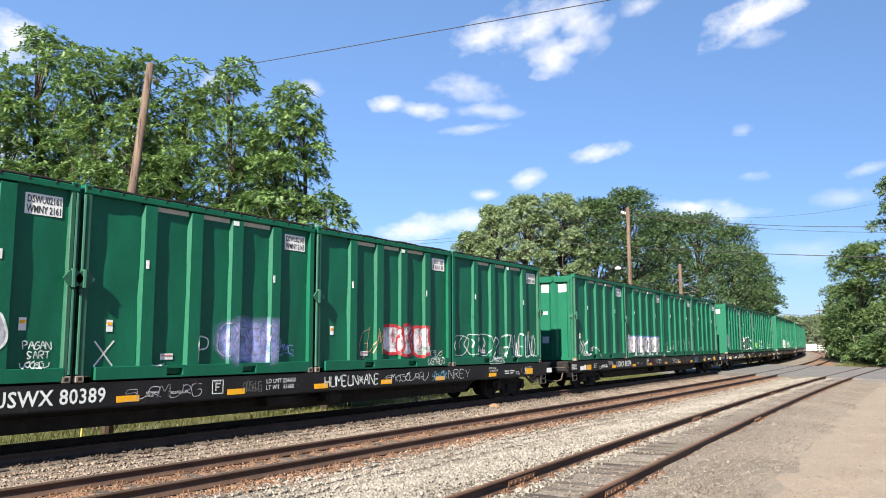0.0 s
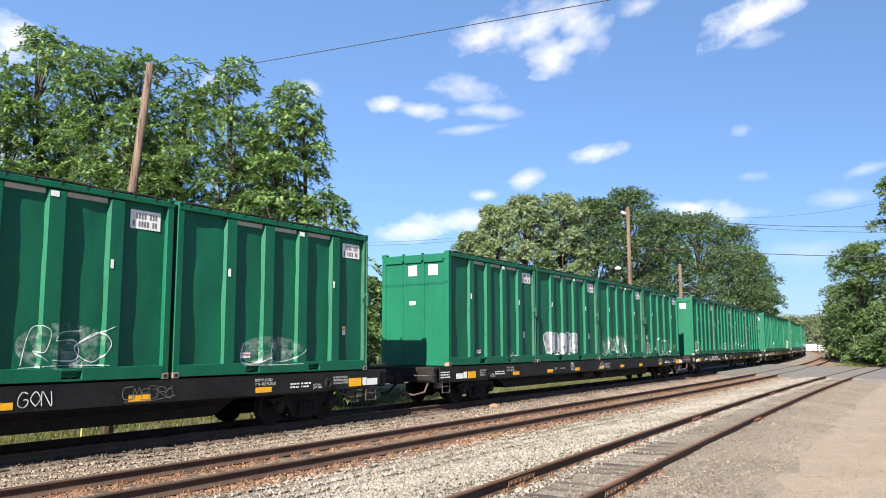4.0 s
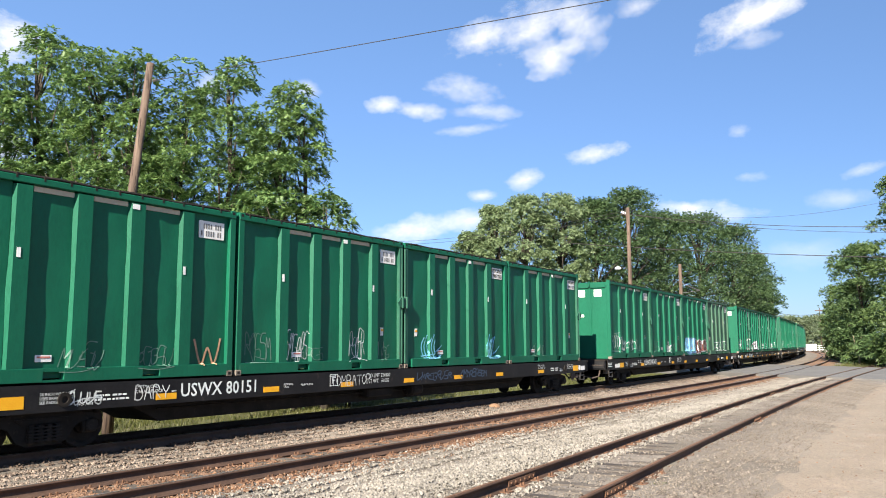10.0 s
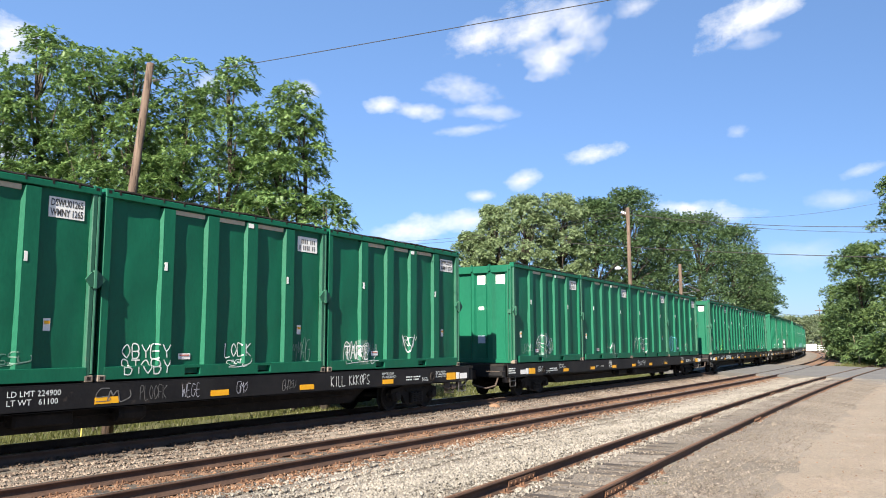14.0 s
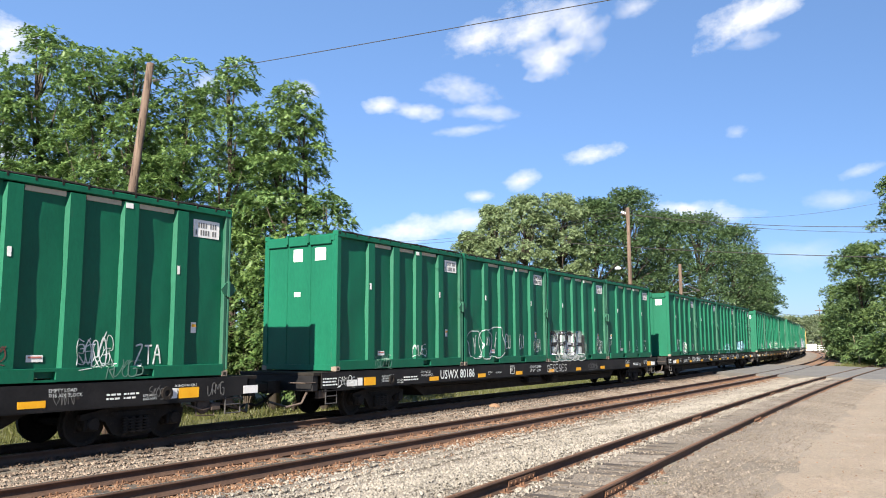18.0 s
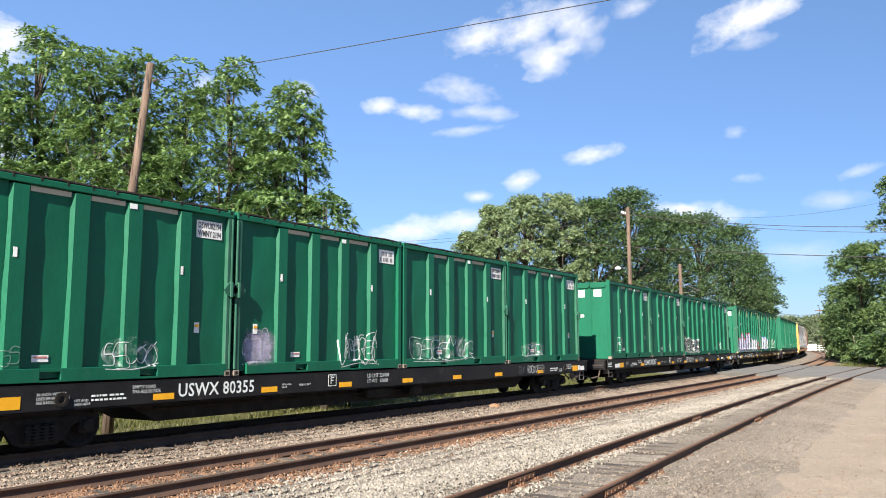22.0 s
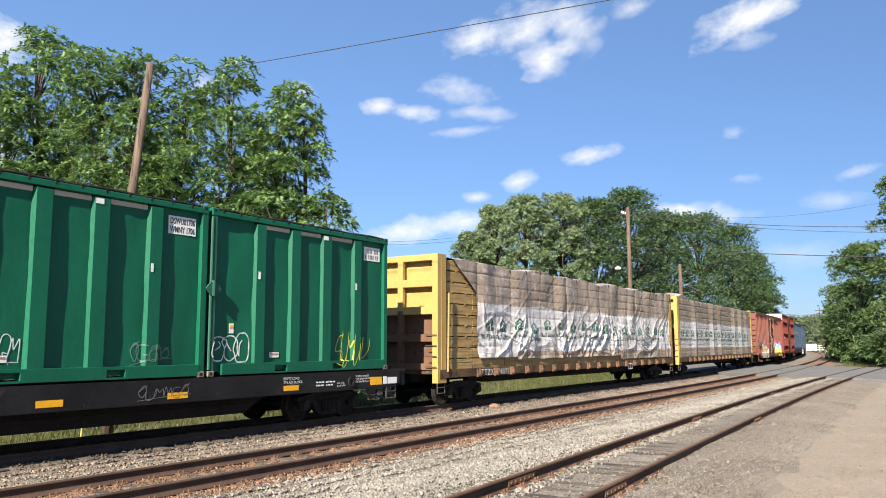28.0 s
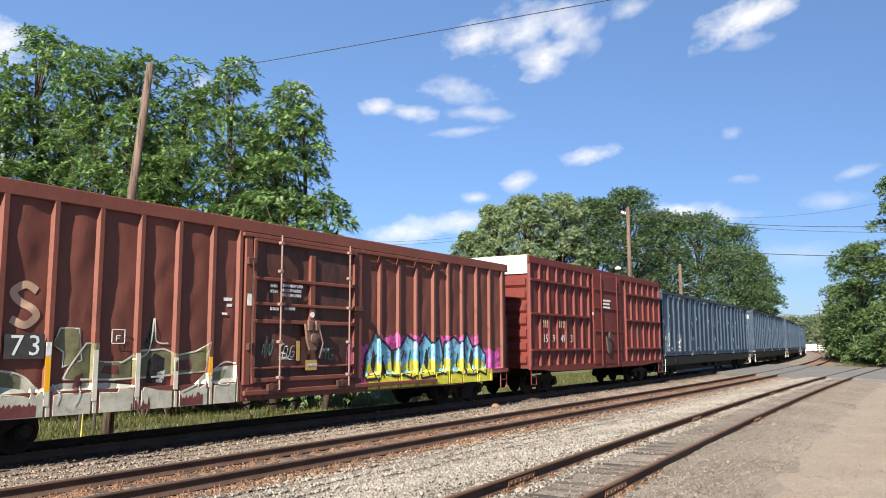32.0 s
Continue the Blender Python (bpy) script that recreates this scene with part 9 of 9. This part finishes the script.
blades("grass", 120000, strip(4, 70, 2.0, 11.0, -0.5), 0.22, GRASS, "dry yellow-green grass and weeds behind the track", 5)
blades("grass_verge", 16000, lambda rng, n_: np.stack([rng.uniform(78, 120, n_), rng.uniform(1.5, 10.5, n_), np.full(n_, -0.45)], 1), 0.5, GRASS, "tall grass at the crossing's edge", 6)
blades("weeds", 420, lambda rng, n_: np.stack([11.4 + rng.normal(0, 0.07, n_), 3.78 + rng.normal(0, 0.05, n_), np.full(n_, -0.26)], 1), 0.13, GRASS, "small green weeds growing beside the siding", 7)
for x, y in ((12.77, 20.16), (12.98, 19.83)):
    tagged(part("fence_post", Shape().tube([(x, y, -0.6), (x + 0.02, y, 0.55)], 0.045, 8), BARK), "short dark wooden post in the weeds", "post", "posts in the weeds")
tagged(part("marker_stake", Shape().tube([(11.13, 17.5, -0.5), (11.23, 17.5, 1.89)], 0.017, 6), paint("stake_yellow", (0.40, 0.34, 0.07), (0.5, 0.44, 0.13), 0.6)), "leaning yellow marker stake beside the track", "stake")


def bush(x, y, h, r, material, label, seed, size=0.12, count=900):
    rnd = random.Random(seed)
    root = empty("bush", label, "bush", "bushes behind the train", at=pose(x, y, -0.5))
    cs, rs = [], []
    sh = Shape()
    for i in range(9):
        a = i * 2.4
        c = (math.cos(a) * r * rnd.uniform(0.2, 0.7), math.sin(a) * r * rnd.uniform(0.2, 0.7), h * rnd.uniform(0.25, 0.85))
        cs.append(c)
        rs.append(r * rnd.uniform(0.3, 0.5))
        sh.tube([(0, 0, -0.1), (c[0] * 0.5, c[1] * 0.5, c[2] * 0.6), c], [0.04, 0.025, 0.01], 5)
    part("stem", sh, BARK, root)
    part("foliage", leaves_mesh("foliage", cs, rs, count, size, material, seed, 0.35, 6, 1.0), None, root)


for i, (x, y, h, r) in enumerate(BUSHES):
    bush(x, y, h, r, LEAF_C if i % 4 == 0 and i > 4 else LEAF_D, "leafy green bush at the foot of the trees", 200 + i, 0.15, int(300 * r))
for i, (x, y, h, r) in enumerate(HEDGE):
    bush(x, y, h, r, LEAF_D if i % 2 else LEAF_B, "dense dark undergrowth beyond the line", 240 + i, 0.34, 330)

# ---- small house behind the trees ----
SIDING = paint("house_siding", (0.30, 0.24, 0.18), (0.42, 0.34, 0.26), 0.7, fine=6, broad=1, bump=0.2, streak=8)
SHINGLE = paint("roof_shingle", (0.10, 0.095, 0.09), (0.2, 0.19, 0.18), 0.9, fine=8, broad=1, bump=0.4)
house = empty("house", "small tan house with a white-edged gable roof behind trees", "house", "", "", pose(20.6, 33.6, -0.5, rz=-35))
part("wall", Shape().box((-4, -3, 0), (4, -2.8, 4.0)).box((-4, 2.8, 0), (4, 3, 4.0)).prism([(-3, 0), (3, 0), (3, 4), (0, 6.6), (-3, 4)], "x", -4, -3.8).prism([(-3, 0), (3, 0), (3, 4), (0, 6.6), (-3, 4)], "x", 3.8, 4), SIDING, house)
for e in (-1, 1):
    part("roof", Shape().prism([(0, 6.65), (e * 3.6, 3.55), (e * 3.6, 3.7), (0, 6.82)], "x", -4.4, 4.4), SHINGLE, house, "grey shingle roof slope")
    for x in (-4.42, 4.40):
        part("barge_board", Shape().prism([(0, 6.6), (e * 3.62, 3.45), (e * 3.62, 3.68), (0, 6.85)], "x", x, x + 0.03), WHITE, house, "white barge board")
for x in (-2.5, 0.2, 2.4):
    w = part("window", Shape().box((x - 0.5, -3.03, 1.3), (x + 0.5, -2.99, 2.7)), WHITE, house, "white framed window")
    part("pane", Shape().box((x - 0.42, -3.04, 1.38), (x + 0.42, -3.035, 2.62)), paint("window_glass", (0.02, 0.025, 0.03), (0.03, 0.035, 0.04), 0.1, bump=0.0), w)
part("door", Shape().box((-1.4, -3.04, 0.1), (-0.5, -3.0, 2.15)), WHITE, house)

# ---- far end of the curve: a white van, a railing and a pickup truck ----
van = empty("van", "white van parked beyond the curve", "van", "", "", pose(257, 39.5, -0.45, rz=95))
part("body", Shape().prism([(-2.6, 0.4), (2.2, 0.4), (2.7, 1.0), (2.2, 1.3), (1.6, 2.3), (-2.6, 2.4)], "y", -0.95, 0.95), WHITE, van)
for x in (-1.7, 1.6):
    for y in (-0.95, 0.75):
        part("wheel", Shape().lathe([(0.33, 0), (0.36, 0.05), (0.36, 0.17), (0.33, 0.2)], "y", (x, y, 0.36), 14), GRIME, van)
part("windscreen", Shape().prism([(2.2, 1.34), (1.68, 2.2), (1.64, 2.2), (2.16, 1.34)], "y", -0.8, 0.8), GRIME, van)
rail_fence = empty("railing", "white painted railing at the end of the curve", "railing", "", "", pose(257.5, 36.2, -0.45, rz=97))
for k in range(7):
    part("post", Shape().box((-2.7 + 0.9 * k, -0.05, 0.0), (-2.6 + 0.9 * k, 0.05, 2.0), 0.01), WHITE, rail_fence)
for z in (0.7, 1.3, 1.9):
    part("rail", Shape().box((-2.75, -0.03, z), (2.85, 0.03, z + 0.12), 0.01), WHITE, rail_fence)
truck = empty("pickup_truck", "dark pickup truck with a white front parked beside the line", "truck", "", "", pose(258.2, 31.6, -0.45, rz=97))
part("body", Shape().prism([(-2.6, 0.45), (2.4, 0.45), (2.6, 0.75), (2.55, 1.15), (-2.6, 1.2)], "y", -0.95, 0.95), GRIME, truck)
part("cab", Shape().prism([(-0.8, 1.18), (1.3, 1.16), (0.85, 1.85), (-0.6, 1.88)], "y", -0.82, 0.82), GRIME, truck)
part("bonnet", Shape().prism([(1.35, 1.16), (2.56, 1.12), (2.62, 0.6), (2.5, 0.5), (1.35, 0.5)], "y", -0.97, 0.97), WHITE, truck, "white bonnet and front wing")
part("windscreen", Shape().prism([(1.32, 1.18), (0.9, 1.8), (0.86, 1.8), (1.27, 1.18)], "y", -0.7, 0.7), BLACK, truck)
for x in (-1.7, 1.75):
    for y in (-0.95, 0.75):
        part("wheel", Shape().lathe([(0.33, 0), (0.38, 0.05), (0.38, 0.17), (0.33, 0.2)], "y", (x, y, 0.38), 14), GRIME, truck)

# ---- clouds: far sheets of vapour that drift ----
def cloud_material(name, seed, edge, scale, strength):
    m = bpy.data.materials.new(name)
    m.use_nodes = True
    N, L = m.node_tree.nodes, m.node_tree.links
    N.remove(N["Principled BSDF"])
    tc, mp = N.new("ShaderNodeTexCoord"), N.new("ShaderNodeMapping")
    mp.inputs["Location"].default_value = (seed * 3.1, seed * 1.7, seed * 2.3)
    mp.inputs["Scale"].default_value = (0.0085, 0.013, 0.0)
    n1 = N.new("ShaderNodeTexNoise")
    n1.inputs["Scale"].default_value, n1.inputs["Detail"].default_value, n1.inputs["Roughness"].default_value = 1.0, 9, 0.62
    L.new(tc.outputs["Object"], mp.inputs[0]), L.new(mp.outputs[0], n1.inputs[0])
    # falls off towards the rim of the sheet
    sub = N.new("ShaderNodeVectorMath")
    sub.operation = "SUBTRACT"
    sub.inputs[1].default_value = (0.5, 0.5, 0.0)
    ln = N.new("ShaderNodeVectorMath")
    ln.operation = "LENGTH"
    fall = N.new("ShaderNodeMapRange")
    fall.inputs[1].default_value, fall.inputs[2].default_value = 0.05, 0.5
    fall.inputs[3].default_value, fall.inputs[4].default_value = 0.36, -0.42
    L.new(tc.outputs["Generated"], sub.inputs[0])
    flat = N.new("ShaderNodeVectorMath")
    flat.operation = "MULTIPLY"
    flat.inputs[1].default_value = (1, 1, 0)
    L.new(sub.outputs[0], flat.inputs[0]), L.new(flat.outputs[0], ln.inputs[0]), L.new(ln.outputs["Value"], fall.inputs[0])
    add = N.new("ShaderNodeMath")
    L.new(n1.outputs[0], add.inputs[0]), L.new(fall.outputs[0], add.inputs[1])
    den = N.new("ShaderNodeMapRange")
    den.inputs[1].default_value, den.inputs[2].default_value = edge - 0.03, edge + 0.52
    den.inputs[4].default_value = strength
    L.new(add.outputs[0], den.inputs[0])
    # the sheets glow by themselves in place of sunlight on the vapour
    em, tr, mx = N.new("ShaderNodeEmission"), N.new("ShaderNodeBsdfTransparent"), N.new("ShaderNodeMixShader")
    em.inputs[0].default_value, em.inputs[1].default_value = (1.0, 0.985, 0.97, 1), CLOUD_GLOW
    L.new(den.outputs[0], mx.inputs[0]), L.new(tr.outputs[0], mx.inputs[1]), L.new(em.outputs[0], mx.inputs[2])
    L.new(mx.outputs[0], N["Material Output"].inputs[0])
    return m


CLOUD_GLOW = 0.41
CLOUDS = []
for i, (x, y, z, w, h, tilt, strength) in enumerate(CLOUD_LIST):
    sh = Shape()
    n_ = 9
    v = []
    for a in range(n_):
        for b in range(n_):
            u, q = a / (n_ - 1) - 0.5, b / (n_ - 1) - 0.5
            v.append((u * w, q * h, -(u * u + q * q) * 0.15 * w))
    sh.add(v, [(a * n_ + b, (a + 1) * n_ + b, (a + 1) * n_ + b + 1, a * n_ + b + 1) for a in range(n_ - 1) for b in range(n_ - 1)])
    away = (Vector((x, y, z)) - Vector(EYE)).normalized()
    right = away.cross(Vector((0, 0, 1))).normalized()
    up = right.cross(away)
    ca, sa = math.cos(radians(tilt)), math.sin(radians(tilt))
    ax, ay = right * ca + up * sa, up * ca - right * sa
    m = Matrix.Translation((x, y, z)) @ Matrix((ax, ay, -away)).transposed().to_4x4()
    ob = tagged(part("cloud", sh, cloud_material("vapour", i + 1, 0.55, 3.4, strength)), "soft white fair-weather cloud drifting in blue sky", "cloud", "clouds")
    ob.matrix_basis = m
    CLOUDS.append((ob, m, Vector((-0.5, 0.86, -0.25)) * 30.0))


# ---- what moves ----
def car_pose(start, bogies, t, along=0.0, up=0.0):
    """A car's pose at t: its two bogies ride on the line."""
    s_ = start - travelled(t)
    a = line_at(s_ + bogies[0], APART)
    b = line_at(s_ + bogies[1], APART)
    th = math.atan2(b[1] - a[1], b[0] - a[0])
    return pose(a[0] - math.cos(th) * bogies[0], a[1] - math.sin(th) * bogies[0], 0, rz=math.degrees(th)) @ pose(along, 0, up)


def motions():
    times = list(np.arange(0.0, 32.01, 1.0))
    for car, start, bogies in CARS:
        walk(car, [(t, car_pose(start, bogies, t)) for t in times])
    for load, start, along, bogies in LOADS:
        walk(load, [(t, car_pose(start, bogies, t, along, BASE_Z)) for t in times])
    for cloud, m, drift in CLOUDS:
        walk(cloud, [(0.0, m), (32.0, Matrix.Translation(drift) @ m)])
    # the wheels turn while their car is close by
    for wheel, e, car, x in SPINNING:
        start = CARS[car][1]
        t0, t1 = (start + x - 48.0) / 16.8, (start + x + 2.0) / 16.8
        t0, t1 = max(0.0, min(31.0, t0)), max(1.0, min(32.0, t1))
        rows, t = [], t0
        first = pose(e, 0, 0.42)
        if t0 > 0.1:
            rows.append((0.0, first))
        while t <= t1:
            rows.append((t, pose(e, 0, 0.42, 0, -math.degrees((travelled(t) - travelled(t0)) / 0.42))))
            t += 1.0 / FPS
        if rows[-1][0] < 31.9:
            rows.append((32.0, rows[-1][1]))
        walk(wheel, rows)


motions()
